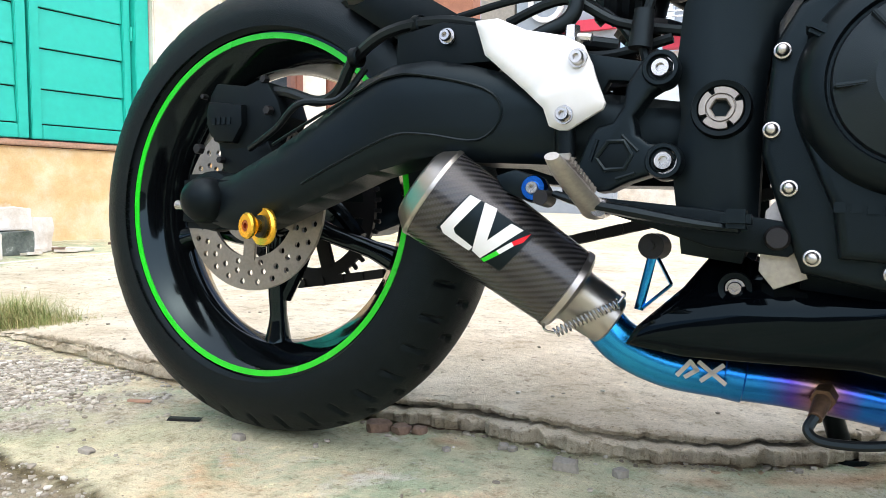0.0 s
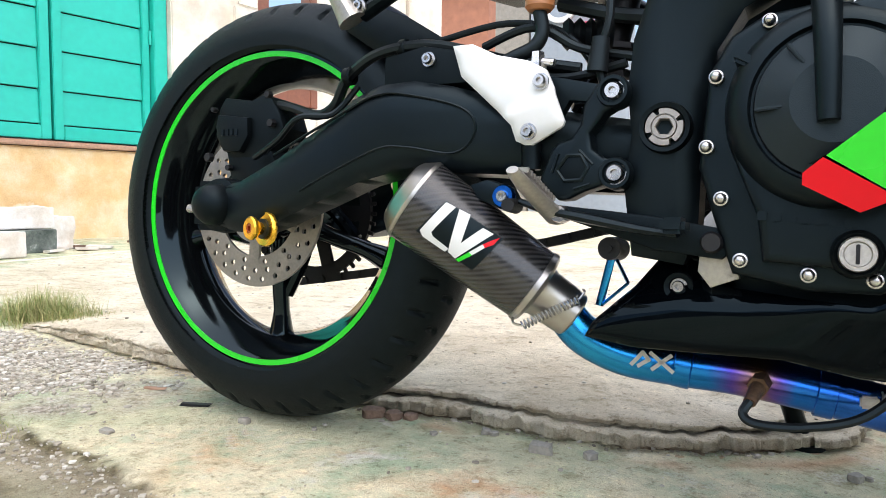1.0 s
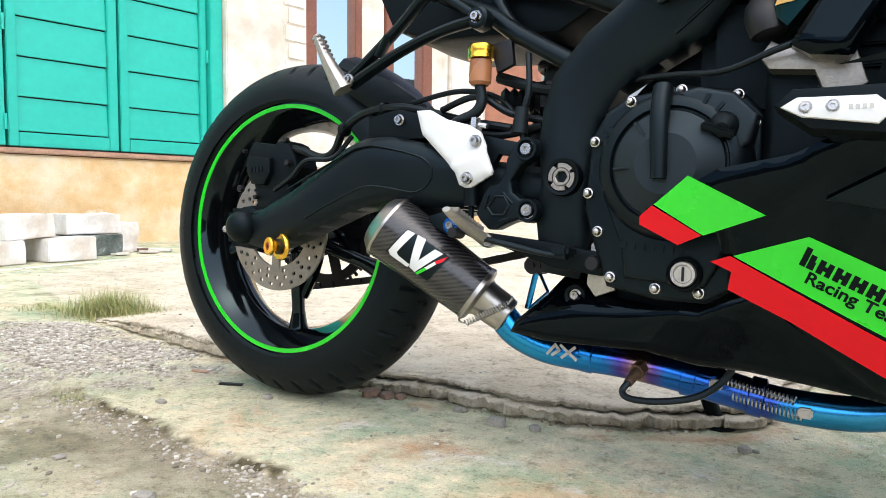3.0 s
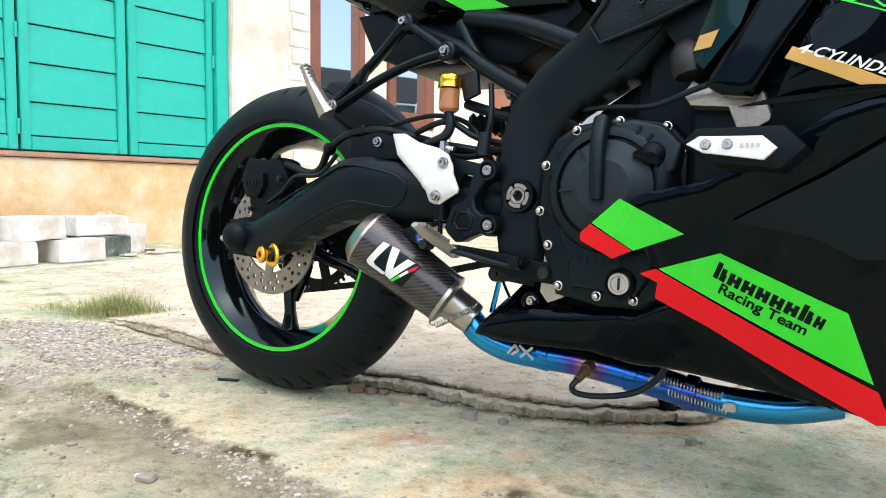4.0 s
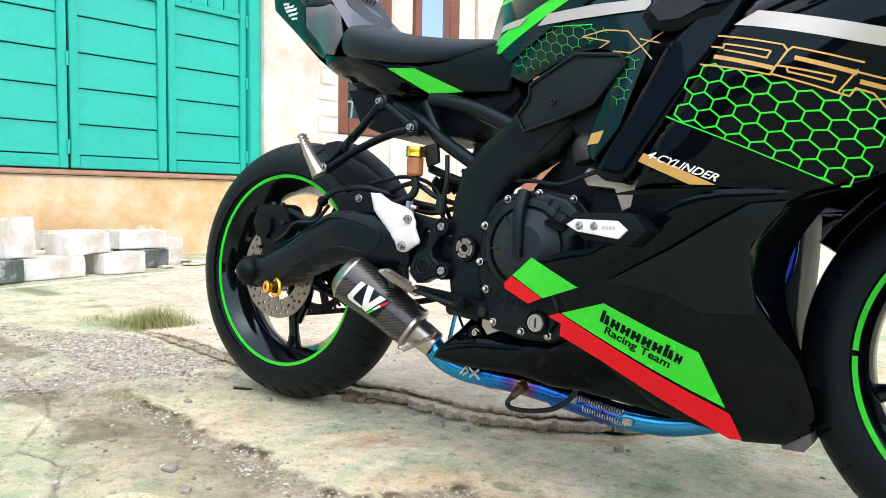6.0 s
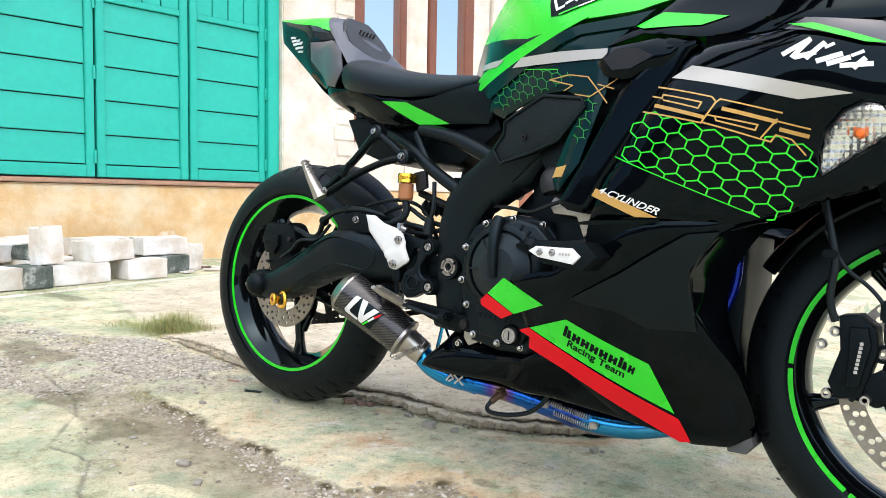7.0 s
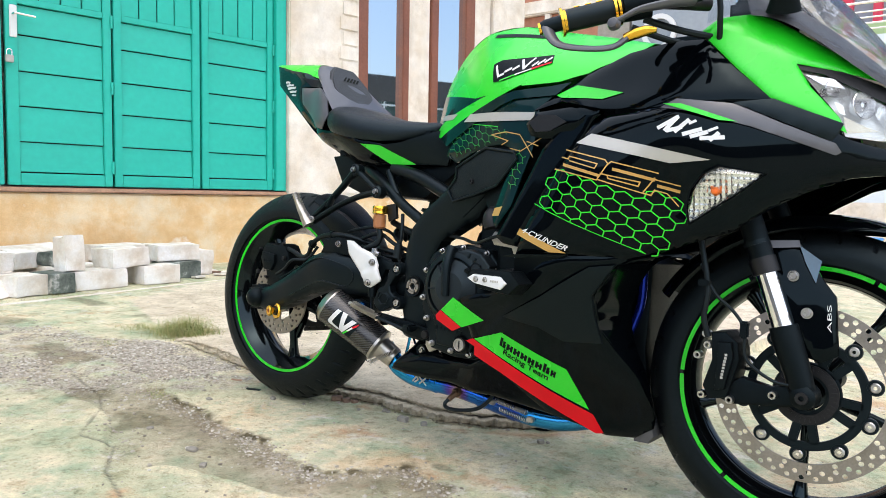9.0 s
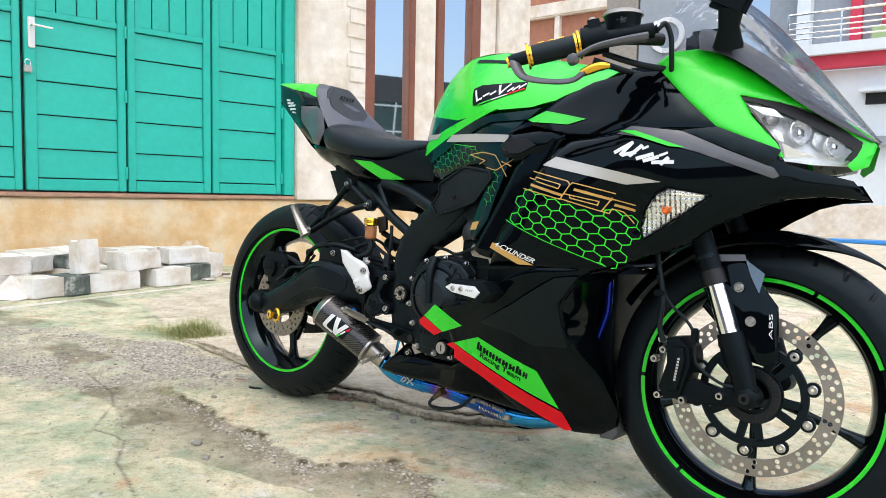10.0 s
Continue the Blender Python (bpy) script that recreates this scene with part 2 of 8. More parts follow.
def inside(outline, x, y):
    """Signed distance to an outline on arrays: positive inside."""
    o = np.array(outline, float)
    ins = np.zeros(x.shape, bool)
    d = np.full(x.shape, 1e9)
    for (ax, ay), (bx, by) in zip(o, np.roll(o, -1, 0)):
        cross = ((ay > y) != (by > y)) & (x < (bx - ax) * (y - ay) / (by - ay + 1e-12) + ax)
        ins ^= cross
        t = np.clip(((x - ax) * (bx - ax) + (y - ay) * (by - ay)) / ((bx - ax) ** 2 + (by - ay) ** 2 + 1e-12), 0, 1)
        d = np.minimum(d, np.hypot(x - ax - t * (bx - ax), y - ay - t * (by - ay)))
    return np.where(ins, d, -d)


# ---- ground: one sheet, with the raised broken slab, gravel and sand ----
SLAB = [(-2.25, 3.2), (-2.2, 1.2), (-1.9, 0.62), (-1.35, 0.42), (-0.9, 0.25), (-0.67, 0.215), (-0.5, 0.195), (-0.38, 0.17), (-0.2, 0.165), (-0.05, 0.165),
        (0.11, 0.172), (0.2, 0.186), (0.33, 0.178), (0.4, 0.182), (0.48, 0.2), (0.565, 0.23), (0.63, 0.262), (0.69, 0.32), (0.73, 0.38), (0.80, 0.8), (0.95, 3.2)]
GRAVEL = [(-1.9, -0.3), (-1.45, 0.05), (-1.14, 0.05), (-0.95, 0.19), (-0.82, 0.21), (-0.6, 0.17), (-0.4, 0.15), (-0.25, 0.09), (-0.17, 0.0), (-0.24, -0.10), (-0.40, -0.28), (-0.6, -0.46), (-1.0, -0.45), (-1.5, -0.5)]
RIM = [(-0.33, -0.17), (-0.21, -0.195), (-0.045, -0.207), (0.11, -0.245), (0.24, -0.243), (0.33, -0.268), (0.43, -0.29), (0.49, -0.285), (0.60, -0.137), (0.74, -0.165), (0.80, -0.24)]
SAND = [(-0.9, -0.20), (-0.52, -0.22), *RIM, (0.80, -0.30), (0.62, -0.40), (0.47, -0.425), (0.34, -0.45), (0.22, -0.47), (0.12, -0.58), (0.02, -0.53), (-0.10, -0.455), (-0.28, -0.38), (-0.50, -0.37), (-0.8, -0.36)]
CRACK = [(-0.69, -0.25), (-0.42, -0.31), (-0.28, -0.38), (-0.25, -0.41), (-0.12, -0.52), (0.0, -0.50), (0.14, -0.595), (0.25, -0.63), (0.35, -0.665), (0.5, -0.8)]
STAINS = [(-1.48, 0.45, 0.16, 0.06), (-0.47, -0.33, 0.10, 0.05), (-1.0, -0.17, 0.22, 0.07), (-1.81, -0.05, 0.3, 0.12), (-2.0, 0.47, 0.2, 0.05), (-0.05, -0.33, 0.20, 0.06), (0.66, -0.089, 0.025, 0.016)]


def line_distance(line, x, y):
    d = np.full(np.shape(x), 9.0)
    for (ax, ay), (bx, by) in zip(line, line[1:]):
        t = np.clip(((x - ax) * (bx - ax) + (y - ay) * (by - ay)) / ((bx - ax) ** 2 + (by - ay) ** 2), 0, 1)
        d = np.minimum(d, np.hypot(x - ax - t * (bx - ax), y - ay - t * (by - ay)))
    return d


def ground_height(x, y, fine=True):
    """The yard: a fall along x, the broken slab's layered edge, loose patches and cracks."""
    base = -0.022 * np.clip(x, -3.6, 2.2)
    wob = 0.012 * (rough_noise(x, y, 9, 3) - 0.5) * 2 + 0.009 * (rough_noise(x, y, 24, 4, 3) - 0.5) * 2
    s = inside(SLAB, x, y) + wob + 0.005 * (rough_noise(x, y, 60, 5, 3) - 0.5) * 2
    step = inside(SLAB, x, y) - np.where((x > -1.3) & (y < 0.75), 0.020, 0.0)
    z = base + 0.034 * np.clip(step / 0.004, 0, 1) * np.clip((x + 0.95) / 0.30, 0, 1)
    g = np.clip(inside(GRAVEL, x, y) / 0.05 + 0.5 + 0.8 * (rough_noise(x, y, 14, 21) - 0.5), 0, 1)
    sand = np.clip((inside(SAND, x, y) + 0.014 * (rough_noise(x, y, 30, 31, 4) - 0.5) * 2) / 0.012 + 0.5, 0, 1)
    z = z + 0.005 * (rough_noise(x, y, 3, 11) - 0.5) * 2 + g * 0.006 * (rough_noise(x, y, 30, 13, 3) - 0.4) - sand * 0.007 * np.clip(1 - (x - 0.3) / 0.6, 0.5, 1)
    if fine:
        z = z + 0.0012 * (rough_noise(x, y, 60, 15, 3) - 0.5) * 2 + sand * 0.003 * (rough_noise(x, y, 80, 16, 3) - 0.5)
    c = line_distance(CRACK, x, y) + 0.004 * (rough_noise(x, y, 40, 17, 3) - 0.5)
    z = z - 0.003 * np.clip(1 - c / 0.005, 0, 1)
    return z, s, g


def spread(lo, hi, step, far, grow):
    """Grid lines: even steps between lo and hi, then growing out to far."""
    a = list(np.arange(lo, hi + 1e-9, step))
    d, x = step, hi
    while x < far:
        d *= grow
        x += d
        a.append(x)
    d, x = step, lo
    while x > -far:
        d *= grow
        x -= d
        a.insert(0, x)
    return np.array(a)


def ground_material():
    m = bpy.data.materials.new("broken_concrete_and_gravel")
    m.use_nodes = True
    n, l = m.node_tree.nodes, m.node_tree.links
    b = n["Principled BSDF"]
    co = n.new("ShaderNodeTexCoord")
    zone = n.new("ShaderNodeAttribute")
    zone.attribute_name = "zone"
    sep = n.new("ShaderNodeSeparateColor")
    l.new(zone.outputs["Color"], sep.inputs["Color"])
    wear_shade = n.new("ShaderNodeAttribute")
    wear_shade.attribute_name = "wear_shade"
    wear_shade_sep = n.new("ShaderNodeSeparateColor")
    l.new(wear_shade.outputs["Color"], wear_shade_sep.inputs["Color"])

    def tex(scale, detail=8, rough=0.6):
        k = n.new("ShaderNodeTexNoise")
        k.inputs["Scale"].default_value, k.inputs["Detail"].default_value, k.inputs["Roughness"].default_value = scale, detail, rough
        l.new(co.outputs["Object"], k.inputs["Vector"])
        return k.outputs["Fac"]

    def ramp(fac, *stops):
        r = n.new("ShaderNodeValToRGB")
        while len(r.color_ramp.elements) < len(stops):
            r.color_ramp.elements.new(0.5)
        for e, (p, c) in zip(r.color_ramp.elements, stops):
            e.position, e.color = p, (*c, 1)
        l.new(fac, r.inputs["Fac"])
        return r.outputs["Color"]

    def mix(fac, a, c, kind="MIX"):
        k = n.new("ShaderNodeMix")
        k.data_type, k.blend_type = "RGBA", kind
        for s, v in (("Factor", fac), ("A", a), ("B", c)):
            if isinstance(v, (int, float)):
                k.inputs[s].default_value = v
            elif isinstance(v, tuple):
                k.inputs[s].default_value = (*v, 1)
            else:
                l.new(v, k.inputs[s])
        return k.outputs["Result"]
    low = ramp(tex(2.6, 10, 0.66), (0.34, (0.36, 0.40, 0.255)), (0.46, (0.55, 0.54, 0.36)), (0.56, (0.72, 0.65, 0.46)), (0.66, (0.63, 0.49, 0.30)))
    low = mix(ramp(tex(6.0, 10, 0.72), (0.50, (0, 0, 0)), (0.64, (0.75, 0.75, 0.75))), low, (0.30, 0.42, 0.27))
    low = mix(ramp(tex(7.3, 10, 0.75), (0.56, (0, 0, 0)), (0.66, (0.9, 0.9, 0.9))), low, (0.68, 0.66, 0.59))
    low = mix(ramp(tex(4.1, 9, 0.72), (0.57, (0, 0, 0)), (0.70, (0.85, 0.85, 0.85))), low, (0.52, 0.29, 0.15))
    slab = ramp(tex(4.0, 10, 0.66), (0.35, (0.54, 0.455, 0.33)), (0.5, (0.68, 0.595, 0.46)), (0.65, (0.77, 0.69, 0.56)))
    slab = mix(ramp(tex(21.0, 10, 0.75), (0.60, (0, 0, 0)), (0.66, (0.8, 0.8, 0.8))), slab, (0.33, 0.25, 0.17))
    gravel = ramp(tex(110.0, 6, 0.7), (0.36, (0.18, 0.15, 0.11)), (0.5, (0.40, 0.35, 0.28)), (0.66, (0.60, 0.56, 0.49)))
    sand = ramp(tex(10.0, 10, 0.7), (0.36, (0.15, 0.12, 0.075)), (0.5, (0.26, 0.215, 0.145)), (0.64, (0.42, 0.365, 0.275)))
    c = mix(sep.outputs["Green"], low, slab)
    c = mix(sep.outputs["Blue"], c, sand)
    c = mix(sep.outputs["Red"], c, gravel)
    # red channel: dark cracks, and shade painted in the slab edge's gaps
    c = mix(wear_shade_sep.outputs["Red"], c, ramp(tex(60.0, 8, 0.75), (0.42, (0.018, 0.016, 0.012)), (0.64, (0.17, 0.155, 0.13))))
    c = mix(wear_shade_sep.outputs["Green"], c, ramp(tex(45.0, 8, 0.7), (0.4, (0.055, 0.044, 0.016)), (0.62, (0.17, 0.135, 0.065))))
    c = mix(wear_shade_sep.outputs["Blue"], c, (0.46, 0.25, 0.13))
    spot = ramp(tex(170.0, 4, 0.7), (0.33, (0.5, 0.45, 0.38)), (0.43, (1, 1, 1)), (0.60, (1, 1, 1)), (0.72, (1.3, 1.3, 1.3)))
    c = mix(0.85, c, spot, "MULTIPLY")
    mottle = ramp(tex(34.0, 9, 0.8), (0.36, (0.52, 0.49, 0.43)), (0.47, (1, 1, 1)), (0.56, (1.02, 1.02, 1.02)), (0.66, (1.30, 1.30, 1.28)))
    c = mix(0.85, c, mottle, "MULTIPLY")
    blot = ramp(tex(13.0, 10, 0.8), (0.37, (0.66, 0.62, 0.53)), (0.47, (1, 1, 1)), (0.57, (1, 1, 1)), (0.66, (1.14, 1.13, 1.10)))
    c = mix(0.8, c, blot, "MULTIPLY")
    grain = ramp(tex(620.0, 3, 0.7), (0.3, (0.72, 0.71, 0.69)), (0.7, (1.25, 1.25, 1.26)))
    c = mix(0.8, c, grain, "MULTIPLY")
    l.new(c, b.inputs["Base Color"])
    b.inputs["Roughness"].default_value = 0.88
    add = n.new("ShaderNodeMath")
    add.operation = "ADD"
    l.new(tex(90.0, 6, 0.7), add.inputs[0])
    l.new(tex(420.0, 4, 0.7), add.inputs[1])
    bp = n.new("ShaderNodeBump")
    bp.inputs["Strength"].default_value, bp.inputs["Distance"].default_value = 0.8, 0.005
    l.new(add.outputs[0], bp.inputs["Height"])
    l.new(bp.outputs["Normal"], b.inputs["Normal"])
    return m


M_ground = ground_material()


def build_ground():
    xs, ys = spread(-0.85, 1.2, 0.0056, 400, 1.055), spread(-0.62, 0.47, 0.0056, 400, 1.055)
    ys = np.unique(np.concatenate([ys[(ys < 0.08) | (ys > 0.40)], np.arange(0.08, 0.4001, 0.0034)]))
    gx, gy = np.meshgrid(xs, ys, indexing="ij")
    z, s, g = ground_height(gx, gy)
    sand = np.clip((inside(SAND, gx, gy) + 0.02 * (rough_noise(gx, gy, 30, 31, 4) - 0.5) * 2) / 0.008 + 0.5, 0, 1)
    sand = np.maximum(sand * (0.72 + 0.28 * rough_noise(gx, gy, 6, 33, 4)), 0.7 * np.clip((rough_noise(gx, gy, 1.7, 41) - 0.60) * 8, 0, 1) * (gx < -0.3))
    sand = sand * np.clip(1.15 - line_distance(RIM, gx, gy) / 0.30, 0.2, 1)
    slab = np.clip((s - 0.0042) / 0.0025, 0, 1)
    far = np.clip((np.hypot(gx, gy) - 3.5) / 2, 0, 1)
    slab = np.maximum(slab, 0.7 * far)
    sand = sand * (1 - slab)
    loose = np.clip(g * (rough_noise(gx, gy, 25, 51) * 2 - 0.35), 0, 1) * (1 - slab)
    crack = np.clip(1 - (line_distance(CRACK, gx, gy) + 0.006 * (rough_noise(gx, gy, 30, 17, 3) - 0.5)) / 0.005, 0, 1)
    side = np.clip(crack * 0.75, 0, 1)
    moss = np.clip(1.25 - line_distance(RIM, gx, gy) / (0.006 + 0.026 * rough_noise(gx, gy, 14, 71, 3)), 0, 1) * np.clip((rough_noise(gx, gy, 10, 72, 3) - 0.34) * 6, 0, 1) * np.clip((rough_noise(gx, gy, 55, 74, 3) - 0.30) * 4, 0, 1)
    for px, py, rx_, ry_ in STAINS:
        q = np.hypot((gx - px) / rx_, (gy - py) / ry_) + 1.3 * (rough_noise(gx, gy, 9, 73, 4) - 0.5) * 2
        moss = np.maximum(moss, 0.55 * np.clip((1.0 - q) * 2.5, 0, 1))
    foot = np.clip(1 - np.abs(inside(SLAB, gx, gy) + 0.065) / 0.035, 0, 1) * np.clip((rough_noise(gx, gy, 8, 81, 4) - 0.52) * 7, 0, 1) * (gx > -0.1)
    moss, foot = moss * (1 - slab), foot * (1 - slab) * 0.75
    me = bpy.data.meshes.new("ground")
    nx, ny = gx.shape
    idx = np.arange(nx * ny).reshape(nx, ny)
    quads = np.stack([idx[:-1, :-1], idx[1:, :-1], idx[1:, 1:], idx[:-1, 1:]], -1).reshape(-1, 4)
    me.vertices.add(nx * ny)
    me.vertices.foreach_set("co", np.stack([gx, gy, z], -1).astype(np.float32).ravel())
    me.loops.add(quads.size)
    me.loops.foreach_set("vertex_index", quads.astype(np.int32).ravel())
    me.polygons.add(len(quads))
    me.polygons.foreach_set("loop_start", np.arange(0, quads.size, 4, dtype=np.int32))
    me.update(calc_edges=True)
    at = me.color_attributes.new("zone", "FLOAT_COLOR", "POINT")
    at.data.foreach_set("color", np.stack([loose, slab, sand, np.ones_like(z)], -1).astype(np.float32).ravel())
    at = me.color_attributes.new("wear_shade", "FLOAT_COLOR", "POINT")
    at.data.foreach_set("color", np.stack([side, moss, foot, np.ones_like(z)], -1).astype(np.float32).ravel())
    me.materials.append(M_ground)
    me.shade_smooth()
    me.set_sharp_from_angle(angle=radians(32))
    return tagged(new("ground", me), "broken pale concrete yard with gravel, sand and green stains", "ground", kind="structure")


ground = build_ground()


def rest(x, y):
    """The ground's height at a place."""
    return float(ground_height(np.array([float(x)]), np.array([float(y)]))[0][0])


def slab_edge():
    """The slab's broken rim: two crumbling layers with open gaps under them."""
    line = smooth_line([(x, y, 0) for x, y in SLAB[4:20]], 60)
    pts = [line[0]]
    for q in line:
        if (q - pts[-1]).length > 0.0036:
            pts.append(q)
    n = len(pts)
    px, py = np.array([q.x for q in pts]), np.array([q.y for q in pts])
    dx, dy = np.gradient(px), np.gradient(py)
    ln = np.hypot(dx, dy)
    ox, oy = dy / ln, -dx / ln
    base = -0.022 * px + 0.005 * (rough_noise(px, py, 3, 11) - 0.5) * 2
    a = np.cumsum(ln)
    zero = np.zeros(n)
    bite = lambda scale, seed, k: rough_noise(a, zero + seed * 3.7, scale, seed, k)
    n1 = 0.020 * (bite(9, 91, 3) - 0.5) + 0.016 * np.round(bite(30, 92, 2) * 4) / 4 - 0.008 + 0.008 * (bite(120, 93, 2) - 0.5)
    full = np.clip((px + 0.15) * 5, 0.25, 1)
    n2 = n1 + full * (0.006 + 0.040 * np.clip(bite(8, 94, 3) - 0.28, 0, 1) + 0.016 * np.round(bite(36, 95, 2) * 3) / 3 + 0.009 * (bite(110, 96, 2) - 0.5))
    top = 0.0346 + 0.004 * (bite(26, 97, 3) - 0.5)
    mid = 0.0205 + 0.010 * (bite(12, 98, 3) - 0.5) + 0.006 * (bite(70, 99, 2) - 0.5)
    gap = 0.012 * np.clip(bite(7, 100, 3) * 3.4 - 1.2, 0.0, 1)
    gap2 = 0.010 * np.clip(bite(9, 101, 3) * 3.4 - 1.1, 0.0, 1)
    # outward, height, slab, dark (dirt on faces, shade painted in gaps), red
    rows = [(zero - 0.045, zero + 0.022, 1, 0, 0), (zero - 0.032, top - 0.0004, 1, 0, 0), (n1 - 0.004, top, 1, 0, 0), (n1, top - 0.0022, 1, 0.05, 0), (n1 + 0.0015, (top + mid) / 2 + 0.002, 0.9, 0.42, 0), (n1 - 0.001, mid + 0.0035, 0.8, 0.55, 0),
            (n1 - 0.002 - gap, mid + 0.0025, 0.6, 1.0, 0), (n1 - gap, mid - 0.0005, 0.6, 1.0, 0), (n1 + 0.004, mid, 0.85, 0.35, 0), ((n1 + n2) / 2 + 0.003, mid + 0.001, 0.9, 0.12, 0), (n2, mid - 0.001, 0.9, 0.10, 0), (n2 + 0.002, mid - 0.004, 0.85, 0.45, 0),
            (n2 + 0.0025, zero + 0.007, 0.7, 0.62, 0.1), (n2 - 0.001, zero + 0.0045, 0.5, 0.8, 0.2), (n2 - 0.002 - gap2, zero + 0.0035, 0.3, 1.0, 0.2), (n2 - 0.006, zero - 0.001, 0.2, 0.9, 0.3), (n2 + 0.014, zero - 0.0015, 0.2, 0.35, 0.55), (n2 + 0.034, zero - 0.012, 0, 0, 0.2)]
    # the painted shade is stronger where a gap opens deeper
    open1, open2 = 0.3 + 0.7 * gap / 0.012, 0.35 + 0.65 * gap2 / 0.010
    k = len(rows)
    co = np.zeros((n, k, 3))
    fade = np.clip((px + 0.95) / 0.30, 0, 1)
    zone, wear_shade = np.zeros((n, k, 4)), np.zeros((n, k, 4))
    for i, (d, h, slab, dark, red) in enumerate(rows):
        if i > 2:
            d = d + 0.008 * (rough_noise(a, zero + i * 1.7, 60, 170 + i, 3) - 0.5) + 0.004 * (rough_noise(a, zero + i * 1.1, 190, 190 + i, 2) - 0.5)
        co[:, i, 0], co[:, i, 1] = px + ox * d, py + oy * d
        co[:, i, 2] = base + h * fade + (0.0032 * (rough_noise(a, zero + i * 2.3, 130, 110 + i, 2) - 0.5) if i > 2 else 0)
        zone[:, i, 1] = slab
        wear_shade[:, i, 0] = np.clip(dark * (0.2 + 1.4 * bite(22, 130 + i, 3)), 0, 1) * (open1 if 4 < i < 9 else open2 if i > 11 else 1) * np.clip(0.45 + (px + 0.3) * 2, 0.45, 1)
        wear_shade[:, i, 2] = red * np.clip(bite(9, 150, 3) * 3 - 1, 0, 1)
    idx = np.arange(n * k).reshape(n, k)
    quads = np.stack([idx[:-1, :-1], idx[:-1, 1:], idx[1:, 1:], idx[1:, :-1]], -1).reshape(-1, 4)
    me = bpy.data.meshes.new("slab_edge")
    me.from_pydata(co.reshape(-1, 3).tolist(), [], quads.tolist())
    for name, v in (("zone", zone), ("wear_shade", wear_shade)):
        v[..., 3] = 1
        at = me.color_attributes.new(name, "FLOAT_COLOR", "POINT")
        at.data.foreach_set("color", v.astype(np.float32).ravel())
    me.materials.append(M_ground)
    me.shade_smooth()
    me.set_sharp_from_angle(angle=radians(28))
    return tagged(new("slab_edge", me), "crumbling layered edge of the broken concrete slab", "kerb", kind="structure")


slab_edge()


# ---- the workshop wall with its green folding doors and windows ----
WALL = pose(-3.267, 0.459, 0, 0, 0, 82)
M_plinth = blotched("stained_plaster_plinth", 2.6, ((0.33, (0.72, 0.63, 0.48)), (0.44, (0.70, 0.56, 0.36)), (0.53, (0.66, 0.46, 0.24)), (0.60, (0.62, 0.40, 0.19)), (0.68, (0.74, 0.66, 0.53))), bump=0.3, bscale=25, speck=0.14)
M_plaster = blotched("pale_cement_column", 3.0, ((0.35, (0.60, 0.52, 0.42)), (0.5, (0.70, 0.64, 0.56)), (0.65, (0.76, 0.72, 0.66))), bump=0.5, bscale=50, speck=0.2)
M_door = mat("turquoise_door_paint", (0.012, 0.43, 0.34), 0.38, var=0.10, scale=6, bump=0.1, bscale=200)
M_sillwood = mat("weathered_sill_wood", (0.40, 0.24, 0.16), 0.7, var=0.35, scale=20, bump=0.3, bscale=120)
M_frame = mat("brown_window_wood", (0.20, 0.075, 0.045), 0.4, var=0.25, scale=14, bump=0.1, bscale=150)
M_block = blotched("white_concrete_block", 6.0, ((0.35, (0.54, 0.46, 0.37)), (0.5, (0.66, 0.62, 0.56)), (0.62, (0.74, 0.73, 0.71))), bump=0.35, bscale=70, speck=0.16)
M_blockdark = blotched("green_black_painted_block", 9.0, ((0.4, (0.05, 0.065, 0.055)), (0.56, (0.14, 0.16, 0.14)), (0.66, (0.55, 0.55, 0.52))), bump=0.6, bscale=140)
M_pane = bpy.data.materials.new("reflecting_window_pane")
M_pane.use_nodes = True
pb = M_pane.node_tree.nodes["Principled BSDF"]
pb.inputs["Base Color"].default_value, pb.inputs["Roughness"].default_value, pb.inputs["Metallic"].default_value = (0.86, 0.92, 0.95, 1), 0.02, 1.0

plinth = tagged(part("wall_plinth", (lambda b: (box(b, -3.5, 5.14, 0, 0.24, -0.4, 0.578, 0.012), b)[1])(bmesh.new()), M_plinth, None, m=WALL),
                "stained ochre plaster plinth of the workshop", "wall", kind="structure")
b = bmesh.new()
box(b, -3.5, 2.158, -0.02, 0.26, 0.582, 0.612, 0.006)
tagged(part("door_sill", b, M_sillwood, None, m=WALL), "weathered wooden sill under the green doors", "sill", kind="structure")
RAILS = (0.70, 0.89, 1.11, 1.326, 1.548, 1.733)


